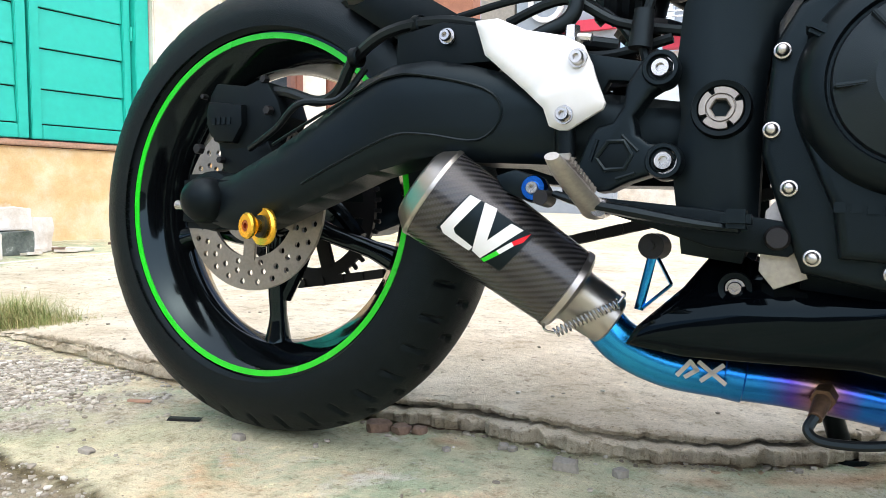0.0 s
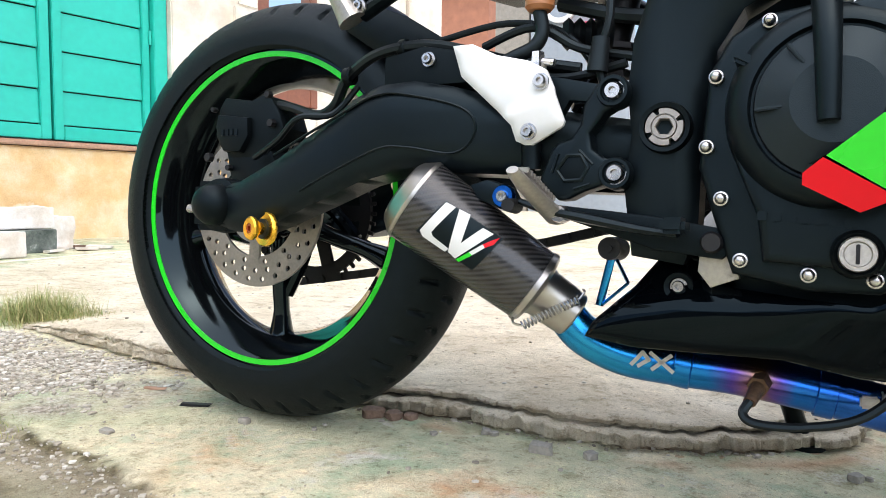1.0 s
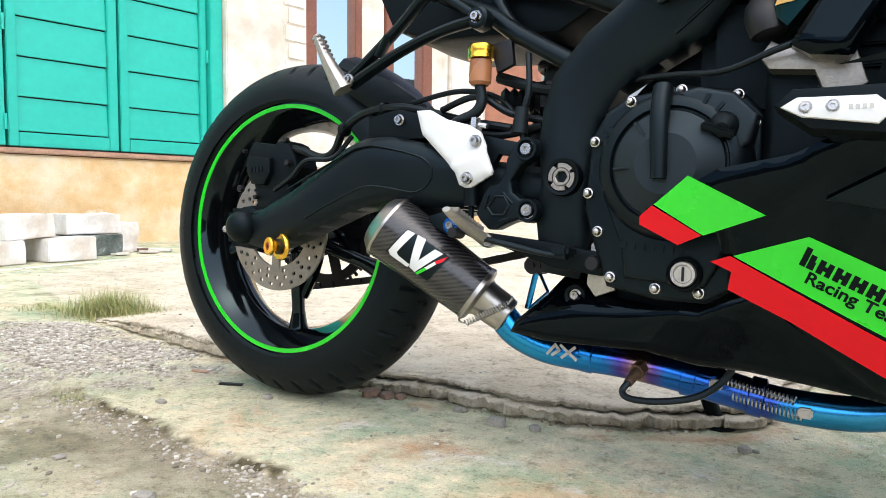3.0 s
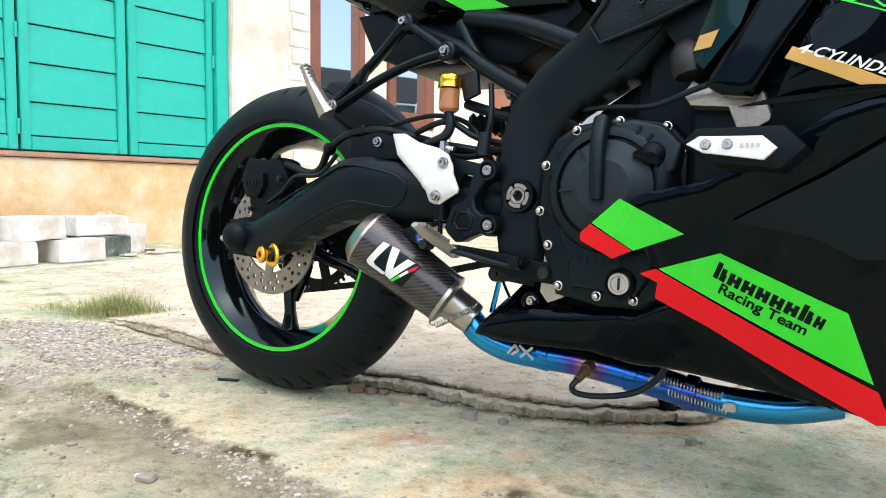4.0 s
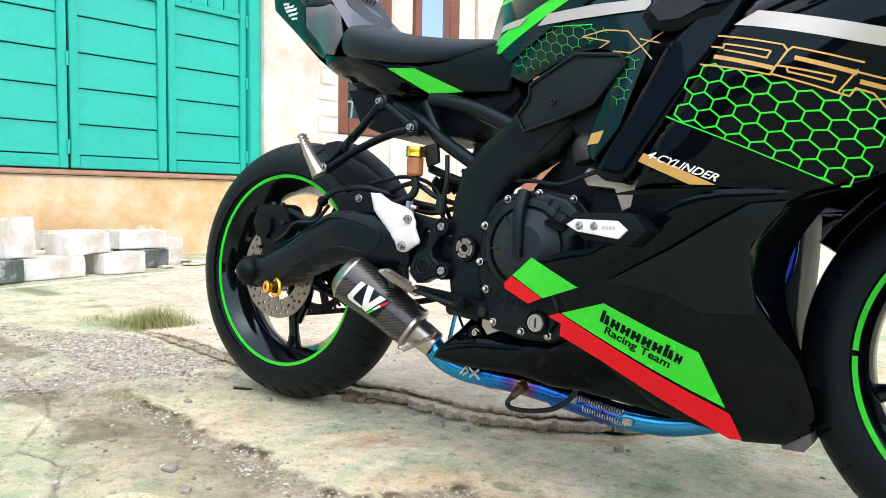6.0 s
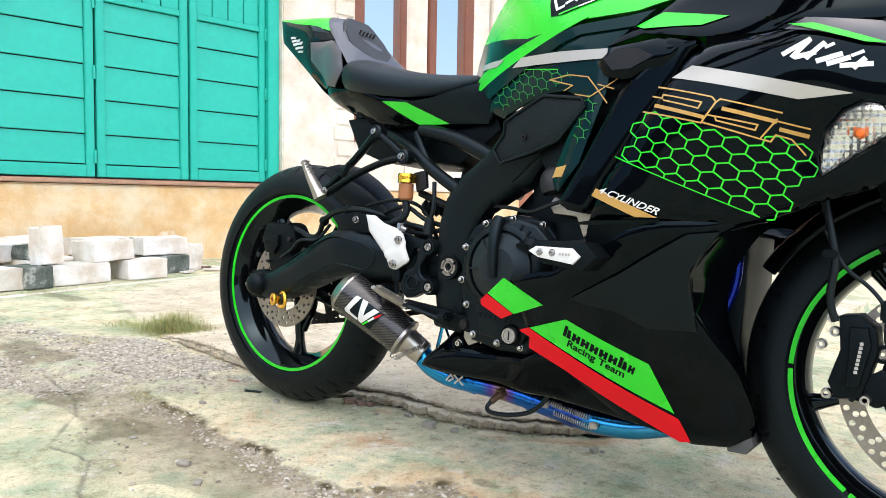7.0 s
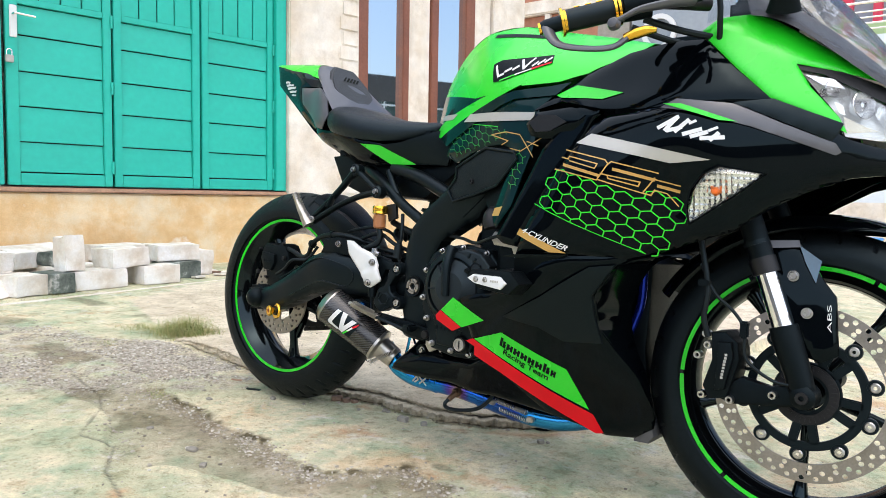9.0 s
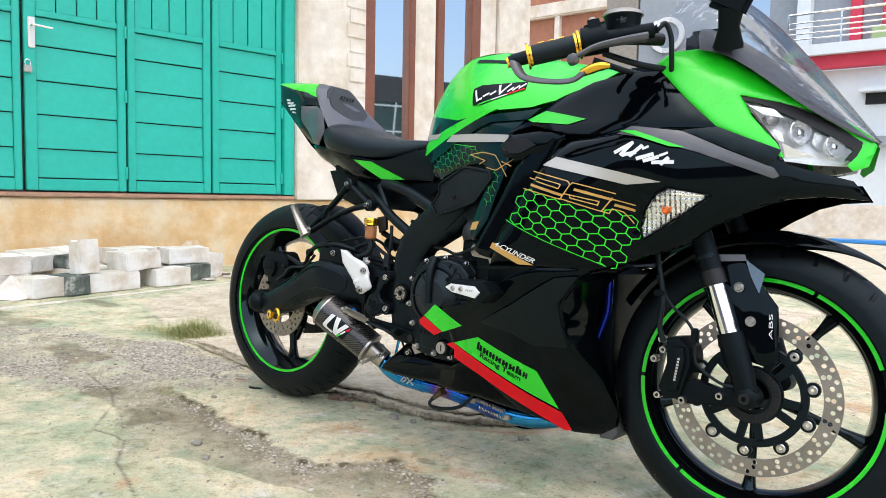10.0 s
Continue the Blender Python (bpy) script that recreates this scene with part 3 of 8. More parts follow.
def door_leaf(name, u0, u1, p0, p1, label):
    """A folding leaf: stiles and rails round lapped boards, upright slats above."""
    door = empty(name, WALL @ pose(u0, 0.03, 0.62), label, "door", "green folding doors", "structure")
    w, q0, q1, top = u1 - u0, p0 - u0, p1 - u0, 2.05
    for a, c in ((0.004, q0), (q1, w - 0.004)):
        b = bmesh.new()
        box(b, a, c, -0.005, 0.035, 0.004, top, 0.004)
        part("stile", b, M_door, door)
    b = bmesh.new()
    box(b, q0 + 0.001, q1 - 0.001, -0.005, 0.035, 0.004, RAILS[0] - 0.62, 0.004)
    part("bottom_rail", b, M_door, door)
    levels = [r - 0.62 for r in RAILS]
    for z0, z1 in zip(levels, levels[1:]):
        b = bmesh.new()
        vs = box(b, q0 + 0.001, q1 - 0.001, 0.010, 0.024, z0 + 0.008, z1 + 0.002, 0.003)
        for v in vs:
            v.co.y += 0.012 * (v.co.z - z0) / (z1 - z0) - 0.003
        part("board", b, M_door, door)
    b = bmesh.new()
    box(b, q0 + 0.001, q1 - 0.001, -0.002, 0.035, levels[-1] + 0.006, levels[-1] + 0.045, 0.003)
    part("middle_rail", b, M_door, door)
    k = 4
    for i in range(k):
        a, c = q0 + (q1 - q0) * i / k, q0 + (q1 - q0) * (i + 1) / k
        b = bmesh.new()
        box(b, a + 0.004, c - 0.004, 0.010, 0.026, levels[-1] + 0.046, top, 0.003)
        part("upright_board", b, M_door, door)
    b = bmesh.new()
    box(b, 0.004, w - 0.004, 0.037, 0.042, 0.004, top)
    part("backing_sheet", b, M_dark, door)
    return door


for i, (u0, u1, p0, p1) in enumerate(((-1.74, -1.11, -1.66, -1.19), (-1.105, -0.475, -1.02, -0.54), (-0.47, 0.158, -0.39, 0.11), (0.172, 0.812, 0.245, 0.755), (0.820, 1.444, 0.876, 1.383), (1.452, 2.058, 1.510, 2.006))):
    d = door_leaf("door_%d" % (i + 1), u0, u1, p0, p1, "turquoise painted metal folding door leaf, closed")
    for z in (0.09, 0.62, 1.06):
        if i in (1, 3, 5):
            b = bmesh.new()
            tube(b, [(u1 - u0 - 0.004, -0.012, z), (u1 - u0 - 0.004, -0.012, z + 0.085)], 0.009, 8, 1)
            part("hinge", b, M_door, d)
b = bmesh.new()
box(b, 2.062, 2.155, -0.01, 0.07, 0.62, 2.67, 0.004)
tagged(part("door_jamb", b, M_door, None, m=WALL), "turquoise steel door jamb against the column", "door frame", kind="structure")
lock = empty("door_lock", WALL @ pose(0.0, 0.02, 0), "white lever handle plate on the green door", "door handle")
b = bmesh.new()
box(b, 0.198, 0.240, -0.006, 0.004, 1.53, 1.725, 0.004)
part("handle_plate", b, M_white, lock)
b = bmesh.new()
tube(b, [(0.215, -0.004, 1.665), (0.215, -0.045, 1.665), (0.24, -0.055, 1.665), (0.33, -0.055, 1.66)], 0.008, 8, 4)
part("lever", b, M_chrome, lock)
pad = empty("padlock", WALL @ pose(0.0, 0.02, 0), "small grey padlock on the green door", "padlock")
b = bmesh.new()
box(b, 0.165, 0.212, -0.035, -0.012, 1.37, 1.415, 0.004)
part("lock_body", b, M_alu, pad)
b = bmesh.new()
tube(b, [(0.175, -0.022, 1.41), (0.175, -0.022, 1.44), (0.19, -0.02, 1.452), (0.203, -0.022, 1.44), (0.203, -0.022, 1.41)], 0.004, 8, 4)
part("shackle", b, M_chrome, pad)

b = bmesh.new()
box(b, -3.5, 2.158, -0.06, 0.26, 2.67, 3.6, 0.01)
tagged(part("wall_lintel", b, M_plaster, None, m=WALL), "pale plaster wall above the green doors", "wall", kind="structure")
for i, (u0, u1, y0) in enumerate(((2.16, 2.858, -0.05), (3.47, 3.742, 0.0), (4.352, 4.60, 0.0), (4.61, 4.735, -0.03), (4.74, 5.14, -0.01))):
    b = bmesh.new()
    box(b, u0, u1, y0, 0.24, 0.582, 3.6, 0.008)
    tagged(part("wall_column_%d" % (i + 1), b, M_plaster, None, m=WALL), "pale rough plaster column between the openings", "wall", kind="structure")
# courses of pale bricks show in the column beside the first window
col = empty("wall_brick_strip", WALL, "pale limewashed brick courses beside the window", "wall", kind="structure")
for k in range(22):
    b = bmesh.new()
    z = 0.60 + k * 0.125
    box(b, 2.64 + (0.0 if k % 2 else 0.03), 2.845, -0.062, 0.0, z + 0.004, z + 0.118, 0.008)
    part("brick", b, M_plaster, col)
for i, (u0, u1, g0, g1) in enumerate(((2.862, 3.466, 2.985, 3.388), (3.746, 4.348, 3.842, 4.215))):
    w = empty("window_%d" % (i + 1), WALL @ pose(0, 0.02, 0), "brown wooden window with a sky-reflecting pane", "window", kind="structure")
    for n_, a, c, z0, z1 in (("window_frame", u0, g0, 0.99, 3.0), ("window_frame", g1, u1, 0.99, 3.0), ("window_sill", g0 + 0.001, g1 - 0.001, 0.99, 1.12), ("window_head", g0 + 0.001, g1 - 0.001, 2.9, 3.0)):
        b = bmesh.new()
        box(b, a, c, -0.04, 0.06, z0, z1, 0.006)
        part(n_, b, M_frame, w)
    b = bmesh.new()
    box(b, g0 - 0.01, g1 + 0.01, 0.012, 0.018, 1.11, 2.91)
    part("pane", b, M_pane, w)
    b = bmesh.new()
    box(b, u0, u1, 0.0, 0.24, 0.582, 0.985, 0.006)
    tagged(part("wall_parapet_%d" % (i + 1), b, M_plaster, None, m=WALL), "pale plaster wall under the window", "wall", kind="structure")
    b = bmesh.new()
    box(b, u0, u1, 0.0, 0.24, 3.005, 3.6, 0.006)
    tagged(part("wall_head_%d" % (i + 1), b, M_plaster, None, m=WALL), "pale plaster wall above the window", "wall", kind="structure")
b = bmesh.new()
box(b, -3.5, 5.14, 0.26, 6.0, -0.3, 3.58)
tagged(part("wall_back", b, M_plaster, None, m=WALL), "plain body of the workshop behind its front", "wall", kind="structure")
b = bmesh.new()
box(b, -3.7, 5.3, -0.5, 6.2, 3.61, 3.75, 0.01)
tagged(part("roof", b, M_plaster, None, m=WALL), "flat concrete roof slab with a small overhang", "roof", kind="structure")


# ---- white blocks stacked at the foot of the plinth ----
def block(x, y, z, lx, ly, lz, yaw, tilt=0.0, roll=0.0, label="chipped white concrete block in a loose stack", material=None):
    b = bmesh.new()
    box(b, -lx / 2, lx / 2, -ly / 2, ly / 2, 0, lz, 0.004)
    bmesh.ops.subdivide_edges(b, edges=b.edges[:], cuts=2, use_grid_fill=True)
    for v in b.verts:
        p = v.co * 22 + Vector((x * 7, y * 5, z * 9))
        v.co += 0.006 * noise.noise_vector(p) + 0.040 * max(0, noise.noise(v.co * 9 + Vector((y * 8, x * 3, 0))) - 0.25) * -v.co.normalized()
    return tagged(part("concrete_block", b, material or M_block, None, m=pose(x, y, z, tilt, roll, yaw), angle=30), label, "block", "loose stack of white blocks")


# ---- stones, gravel, weeds, blocks, the far side of the street ----
M_stone = mat("grey_stone", (0.28, 0.26, 0.225), 0.85, var=0.3, scale=60, bump=0.4, bscale=300)
M_redstone = mat("brown_brick_chip", (0.19, 0.125, 0.09), 0.9, var=0.5, scale=60, bump=0.5, bscale=250)


def pebble_mesh(b, c, r, seed, squash=0.6, power=0.75):
    g = bmesh.ops.create_icosphere(b, subdivisions=2 if r > 0.007 else 1, radius=1.0)["verts"]
    rnd = random.Random(seed)
    k = Vector([rnd.uniform(0.7, 1.35) for _ in range(3)])
    turn = Matrix.Rotation(rnd.uniform(0, 6.28), 3, "Z")
    for v in g:
        p = Vector([math.copysign(abs(q) ** power, q) for q in v.co])
        p = p * (1 + 0.28 * noise.noise(v.co * 1.4 + Vector((seed, seed * 0.7, 0))))
        p = turn @ Vector((p.x * k.x, p.y * k.y, p.z * k.z * squash))
        v.co = Vector(c) + r * p


random.seed(4)
for i, (x, y, r, m_, lab) in enumerate(((0.388, 0.098, 0.016, M_stone, "grey stone on the concrete"), (0.450, 0.110, 0.013, M_stone, "grey stone on the concrete"), (0.297, 0.128, 0.010, M_stone, "grey stone on the concrete"), (0.310, 0.126, 0.008, M_stone, "grey stone on the concrete"),
                                       (0.118, 0.118, 0.019, M_redstone, "brown brick chip wedged by the rear tyre"), (0.150, 0.125, 0.016, M_redstone, "brown brick chip wedged by the rear tyre"), (0.172, 0.135, 0.011, M_redstone, "brown brick chip wedged by the rear tyre"), (-0.15, -0.13, 0.010, M_stone, "pale stone on the concrete"), (-0.02, -0.005, 0.009, M_stone, "pale stone on the concrete"),
                                       (0.750, 0.205, 0.013, M_stone, "dark stone on the concrete"), (0.765, 0.215, 0.008, M_stone, "dark stone on the concrete"), (0.237, 0.085, 0.006, M_stone, "small stone on the concrete"), (0.083, 0.02, 0.006, M_stone, "small stone on the concrete"), (0.15, -0.39, 0.013, M_stone, "pale stone on the sand"), (-0.06, -0.37, 0.010, M_stone, "pale stone on the sand"), (0.25, -0.43, 0.010, M_stone, "pale stone on the sand"))):
    b = bmesh.new()
    r *= 0.8
    pebble_mesh(b, (0, 0, 0), r, i * 3 + 1, 0.6, 0.5)
    tagged(part("stone", b, m_, None, m=pose(x, y, rest(x, y) + r * 0.32), angle=22), lab, "stone", "loose stones")
b = bmesh.new()
plate(b, [(-0.018, 0.0), (0.018, 0.001), (0.020, 0.004), (-0.017, 0.005)], -0.003, 0.003, 0.001)
tagged(part("wood_chip", b, M_sillwood, None, m=pose(-0.255, 0.045, rest(-0.255, 0.045), 0, 0, 20)), "thin brown wood chip on the gravel", "wood chip")
b = bmesh.new()
plate(b, [(-0.024, 0.0), (0.022, 0.0), (0.025, 0.003), (-0.021, 0.005)], -0.005, 0.005, 0.001)
tagged(part("wood_chip", b, M_dark, None, m=pose(-0.135, 0.015, rest(-0.135, 0.015), 0, 0, 25)), "dark splinter beside the rear tyre", "wood chip")


def scatter(count, spot, rmin, rmax, seed):
    """Loose stones as one joined mesh; a small faceted pebble each."""
    rnd = random.Random(seed)
    base = []
    for k in range(7):
        t2 = bmesh.new()
        pebble_mesh(t2, (0, 0, 0), 0.001, k + 40, 0.65)
        base.append((np.array([v.co * 1000 for v in t2.verts]), [[v.index for v in f.verts] for f in t2.faces]))
        t2.free()
    vs, fs, n = [], [], 0
    gen = np.random.default_rng(seed)
    place = np.zeros((0, 2))
    while len(place) < count:
        x, y, w = spot(gen, count * 3)
        keep = w > gen.random(len(x))
        place = np.concatenate([place, np.stack([x[keep], y[keep]], -1)])
    place = place[:count]
    zz = ground_height(place[:, 0], place[:, 1])[0]
    for (x, y), z in zip(place, zz):
        r = rmin + (rmax - rmin) * rnd.random() ** 3.0
        pts, faces = base[rnd.randrange(7)]
        a = rnd.uniform(0, 6.28)
        c, s = math.cos(a), math.sin(a)
        q = pts * r
        vs.append(np.stack([q[:, 0] * c - q[:, 1] * s + x, q[:, 0] * s + q[:, 1] * c + y, q[:, 2] + z + r * 0.25], -1))
        fs += [[i + n for i in f] for f in faces]
        n += len(pts)
    me = bpy.data.meshes.new("gravel")
    me.from_pydata(np.concatenate(vs).tolist(), [], fs)
    return me


def gravel_material():
    m = mat("loose_gravel", (0.50, 0.47, 0.43), 0.85, var=0.2, scale=80, bump=0.3, bscale=400)
    n, l = m.node_tree.nodes, m.node_tree.links
    geo = n.new("ShaderNodeNewGeometry")
    r = n.new("ShaderNodeValToRGB")
    stops = ((0.0, (0.20, 0.175, 0.135)), (0.35, (0.34, 0.305, 0.245)), (0.85, (0.46, 0.425, 0.36)), (1.0, (0.62, 0.59, 0.53)))
    while len(r.color_ramp.elements) < 4:
        r.color_ramp.elements.new(0.5)
    for e, (p, c) in zip(r.color_ramp.elements, stops):
        e.position, e.color = p, (*c, 1)
    l.new(geo.outputs["Random Per Island"], r.inputs["Fac"])
    l.new(r.outputs["Color"], n["Principled BSDF"].inputs["Base Color"])
    return m


M_gravel = gravel_material()


def in_gravel(gen, n):
    x, y = gen.uniform(-1.5, 0.75, n), gen.uniform(-0.55, 0.2, n)
    d = inside(GRAVEL, x, y)
    t = rough_noise(x, y, 6, 77, 3)
    sand = np.where(inside(SAND, x, y) > 0.03, 0.25, 1.0)
    return x, y, np.clip(d / 0.05 + 0.4, 0, 1) * np.maximum(0.02, (t - 0.40) * 4) * np.where(x > -0.95, 1.0, 0.22) * np.where(y < -0.12, 0.35, 1.0) * sand


def beside(gen, n, line, dy, sx, sy):
    """Places along a broken line, strewn to both sides."""
    q = np.array(line)
    k, t = gen.integers(0, len(q) - 1, n), gen.random(n)[:, None]
    p = q[k] * (1 - t) + q[k + 1] * t
    return p[:, 0] + gen.normal(0, sx, n), p[:, 1] + dy + gen.normal(0, sy, n), np.ones(n)


def along_rim(gen, n):
    """The line of small stones where the sand meets the green concrete."""
    return beside(gen, n, RIM, -0.028, 0.02, 0.020)


def in_sand(gen, n):
    x, y = gen.uniform(-0.7, 0.85, n), gen.uniform(-0.62, -0.12, n)
    return x, y, (inside(SAND, x, y) > 0.0) * np.clip((rough_noise(x, y, 7, 79, 3) - 0.3) * 3, 0.05, 1)


def anywhere(gen, n):
    return gen.uniform(-2.6, 1.9, n), gen.uniform(-1.0, 1.6, n), np.ones(n)


def slab_foot(gen, n):
    return beside(gen, n, SLAB[4:18], -0.025, 0.01, 0.012)


for name, me, lab in (("gravel", scatter(12000, in_gravel, 0.0008, 0.0060, 5), "loose pale gravel over the broken concrete"), ("gravel", scatter(1500, along_rim, 0.0008, 0.0048, 6), "small grey stones along the sand's edge"),
                      ("gravel", scatter(450, in_sand, 0.0008, 0.0055, 9), "small stones strewn over the sand"),
                      ("grit", scatter(2200, anywhere, 0.0008, 0.0045, 7), "fine grit scattered over the yard"), ("rubble", scatter(350, slab_foot, 0.001, 0.006, 8), "crumbs of concrete along the slab's edge")):
    me.materials.append(M_gravel)
    tagged(new(name, me), lab, "gravel", kind="stuff")


def grass_material():
    m = mat("dry_green_grass", (0.14, 0.19, 0.05), 0.6, var=0.2, scale=40)
    n, l = m.node_tree.nodes, m.node_tree.links
    geo = n.new("ShaderNodeNewGeometry")
    r = n.new("ShaderNodeValToRGB")
    r.color_ramp.elements[0].color, r.color_ramp.elements[1].color = (0.17, 0.26, 0.06, 1), (0.46, 0.38, 0.18, 1)
    l.new(geo.outputs["Random Per Island"], r.inputs["Fac"])
    l.new(r.outputs["Color"], n["Principled BSDF"].inputs["Base Color"])
    return m


M_grass = grass_material()


def weed(x, y, spread_x, spread_y, tall, count, seed):
    rnd = random.Random(seed)
    vs, fs = [], []
    spots = [(x + rnd.gauss(0, spread_x), y + rnd.gauss(0, spread_y)) for _ in range(count)]
    zs = ground_height(np.array([p[0] for p in spots]), np.array([p[1] for p in spots]))[0]
    for (px, py), z in zip(spots, zs.tolist()):
        a, h, lean = rnd.uniform(0, 6.28), tall * rnd.uniform(0.15, 1.0) * math.exp(-((px - x) ** 2 / (spread_x * 1.6) ** 2)), rnd.uniform(0.2, 1.9)
        w = 0.0007
        dx, dy = math.cos(a), math.sin(a)
        n = len(vs)
        for t in (0.0, 0.35, 0.7):
            q = (px + dx * lean * h * t * t, py + dy * lean * h * t * t, z + h * t * (1 - 0.25 * lean * t))
            ww = w * (1 - t * 0.8)
            vs += [(q[0] - dy * ww, q[1] + dx * ww, q[2]), (q[0] + dy * ww, q[1] - dx * ww, q[2])]
        vs.append((px + dx * lean * h, py + dy * lean * h, z + h * (1 - 0.25 * lean)))
        fs += [(n, n + 1, n + 3, n + 2), (n + 2, n + 3, n + 5, n + 4), (n + 4, n + 5, n + 6)]
    me = bpy.data.meshes.new("weeds")
    me.from_pydata(vs, [], fs)
    me.materials.append(M_grass)
    return tagged(new("weeds", me), "tuft of dry green weeds in a crack", "weeds", kind="stuff")


weed(-0.985, 0.345, 0.080, 0.050, 0.105, 3000, 1)
weed(-1.20, 0.29, 0.06, 0.04, 0.035, 450, 5)
weed(-2.15, 0.42, 0.05, 0.12, 0.05, 260, 2)
weed(-0.30, -0.20, 0.05, 0.02, 0.022, 160, 3)
weed(-1.02, 0.02, 0.05, 0.02, 0.025, 120, 4)

# a low screed strip in front of the blocks
b = bmesh.new()
box(b, -0.012, 0.012, -1.6, 1.35, -0.01, 0.005, 0.002)
tagged(part("screed_strip", b, M_plaster, None, m=pose(-2.14, 0.35, 0.047, 0, 0.0, 5)), "pale raised cement strip across the yard", "kerb", kind="structure")

# blocks: courses from the ground up, rough and out of line
BASE = 0.055
H = 0.107
for fx, y0, y1, z, lx, lz, yaw, tilt, roll, dark in (
        (-2.26, 0.22, 0.388, 0.0, 0.24, 0.105, 10, 0, 0, 0), (-2.25, 0.392, 0.525, 0.0, 0.20, 0.107, 10, 0, 0, 1), (-2.29, 0.532, 0.850, 0.0, 0.20, 0.104, 5, 0, 0, 0), (-2.28, 0.955, 1.185, 0.0, 0.22, 0.108, -3, 0, 0, 0), (-2.43, 1.195, 1.43, 0.0, 0.20, 0.104, -6, 0, 0, 1), (-2.54, 1.49, 1.61, 0.0, 0.20, 0.16, -4, 0, 0, 0),
        (-2.60, 0.58, 0.90, 0.0, 0.30, 0.105, 4, 0, 0, 0), (-2.66, 0.95, 1.35, 0.0, 0.26, 0.105, 0, 0, 0, 0), (-2.90, 0.40, 0.76, 0.0, 0.26, 0.10, 3, 0, 0, 0), (-2.52, 0.02, 0.34, 0.0, 0.24, 0.105, 6, 0, 0, 0), (-2.82, 0.05, 0.35, 0.0, 0.24, 0.10, 2, 0, 0, 0),
        (-2.30, 0.495, 0.615, H, 0.105, 0.195, 8, 0, -4, 0), (-2.335, 0.773, 1.012, H, 0.21, 0.106, 7, 2, 0, 0), (-2.50, 1.20, 1.485, H, 0.26, 0.100, -8, 0, 0, 0), (-2.70, 0.92, 1.24, H, 0.26, 0.098, 3, 0, 0, 0), (-2.60, 0.60, 0.72, H, 0.20, 0.075, 20, 0, 0, 1), (-2.80, 0.36, 0.84, H, 0.20, 0.095, 24, 0, 9, 0), (-2.55, 0.00, 0.35, H, 0.24, 0.100, 8, 0, 3, 0), (-2.96, -0.36, 0.04, 0.0, 0.22, 0.11, 0, 0, 0, 0), (-2.94, -0.42, -0.02, H, 0.22, 0.11, 5, 0, 0, 0)):
    block(fx - lx / 2, (y0 + y1) / 2, z + BASE, lx, y1 - y0, lz, yaw, tilt, roll, "white block with green-black painted sides" if dark else "chipped white concrete block in a loose stack", M_blockdark if dark else None)
b = bmesh.new()
vsh = [b.verts.new(q) for q in ((-0.10, -0.10, 0), (0.09, -0.08, 0), (0.10, 0.09, 0), (-0.08, 0.10, 0), (-0.01, 0.0, 0.12))]
for f in ((0, 1, 4), (1, 2, 4), (2, 3, 4), (3, 0, 4), (3, 2, 1, 0)):
    b.faces.new([vsh[k] for k in f])
bmesh.ops.subdivide_edges(b, edges=b.edges[:], cuts=3, use_grid_fill=True)
for v in b.verts:
    v.co += 0.010 * noise.noise_vector(v.co * 18)
tagged(part("concrete_lump", b, M_block, None, m=pose(-2.40, 0.20, BASE, 0, 0, 35), angle=30), "broken lump of pale green-stained concrete", "rubble", "loose stack of white blocks")
random.seed(9)
for k in range(14):
    x, y = random.uniform(-2.75, -2.35), random.uniform(1.35, 2.1)
    b = bmesh.new()
    r = random.uniform(0.04, 0.09)
    plate(b, [(r * math.cos(a) * random.uniform(0.6, 1.2), r * math.sin(a) * random.uniform(0.6, 1.2)) for a in np.arange(0, 6.2, 1.05)], -0.006, 0.006, 0.002)
    tagged(part("plaster_shard", b, M_block if k % 3 else M_redstone, None, m=pose(x, y, rest(x, y) + 0.010, 90 + random.uniform(-6, 6), random.uniform(-6, 6), random.uniform(0, 180))), "flat broken plaster shard on the ground", "rubble", "flat shards by the wall")

# the houses across the street
M_brickfar = mat("far_red_brick", (0.36, 0.16, 0.10), 0.9, var=0.35, scale=30, bump=0.2, bscale=30)
M_housewhite = mat("far_pale_wall", (0.66, 0.72, 0.76), 0.8, var=0.06, scale=2)
M_housered = mat("far_red_band", (0.55, 0.035, 0.07), 0.6, var=0.08, scale=3)
M_housegrey = mat("far_grey_wall", (0.28, 0.32, 0.36), 0.8, var=0.12, scale=3)
M_housegreen = mat("far_green_panel", (0.32, 0.42, 0.20), 0.7)
house = empty("brick_house", Matrix.Translation((-1.60, 1.31, -0.57)) @ Matrix.Scale(1.9, 4), "unplastered red brick house with a concrete beam", "house")
b = bmesh.new()
box(b, -5.2, -2.75, 8.0, 8.25, 0.0, 3.22)
part("wall", b, M_brickfar, house)
b = bmesh.new()
box(b, -5.2, -2.7, 7.9, 8.3, 3.225, 3.42, 0.02)
part("beam", b, M_plaster, house)
b = bmesh.new()
box(b, -5.2, -2.7, 8.0, 8.25, 3.43, 5.2)
part("upper_wall", b, M_brickfar, house)
b = bmesh.new()
box(b, -3.60, -3.52, 7.93, 8.0, 0.0, 3.22)
part("post", b, M_plaster, house)
grey = empty("grey_house", pose(0, 0, 0), "grey-blue gabled house with a round white window ring", "house")
for n_, x0, x1, z0, z1, m_ in (("wall", -3.66, -2.0, 0.0, 4.6, M_housegrey), ("corner_post", -4.3, -3.70, 0.0, 4.8, M_stone)):
    b = bmesh.new()
    box(b, x0, x1, 11.0, 11.3, z0, z1)
    part(n_, b, m_, grey)
b = bmesh.new()
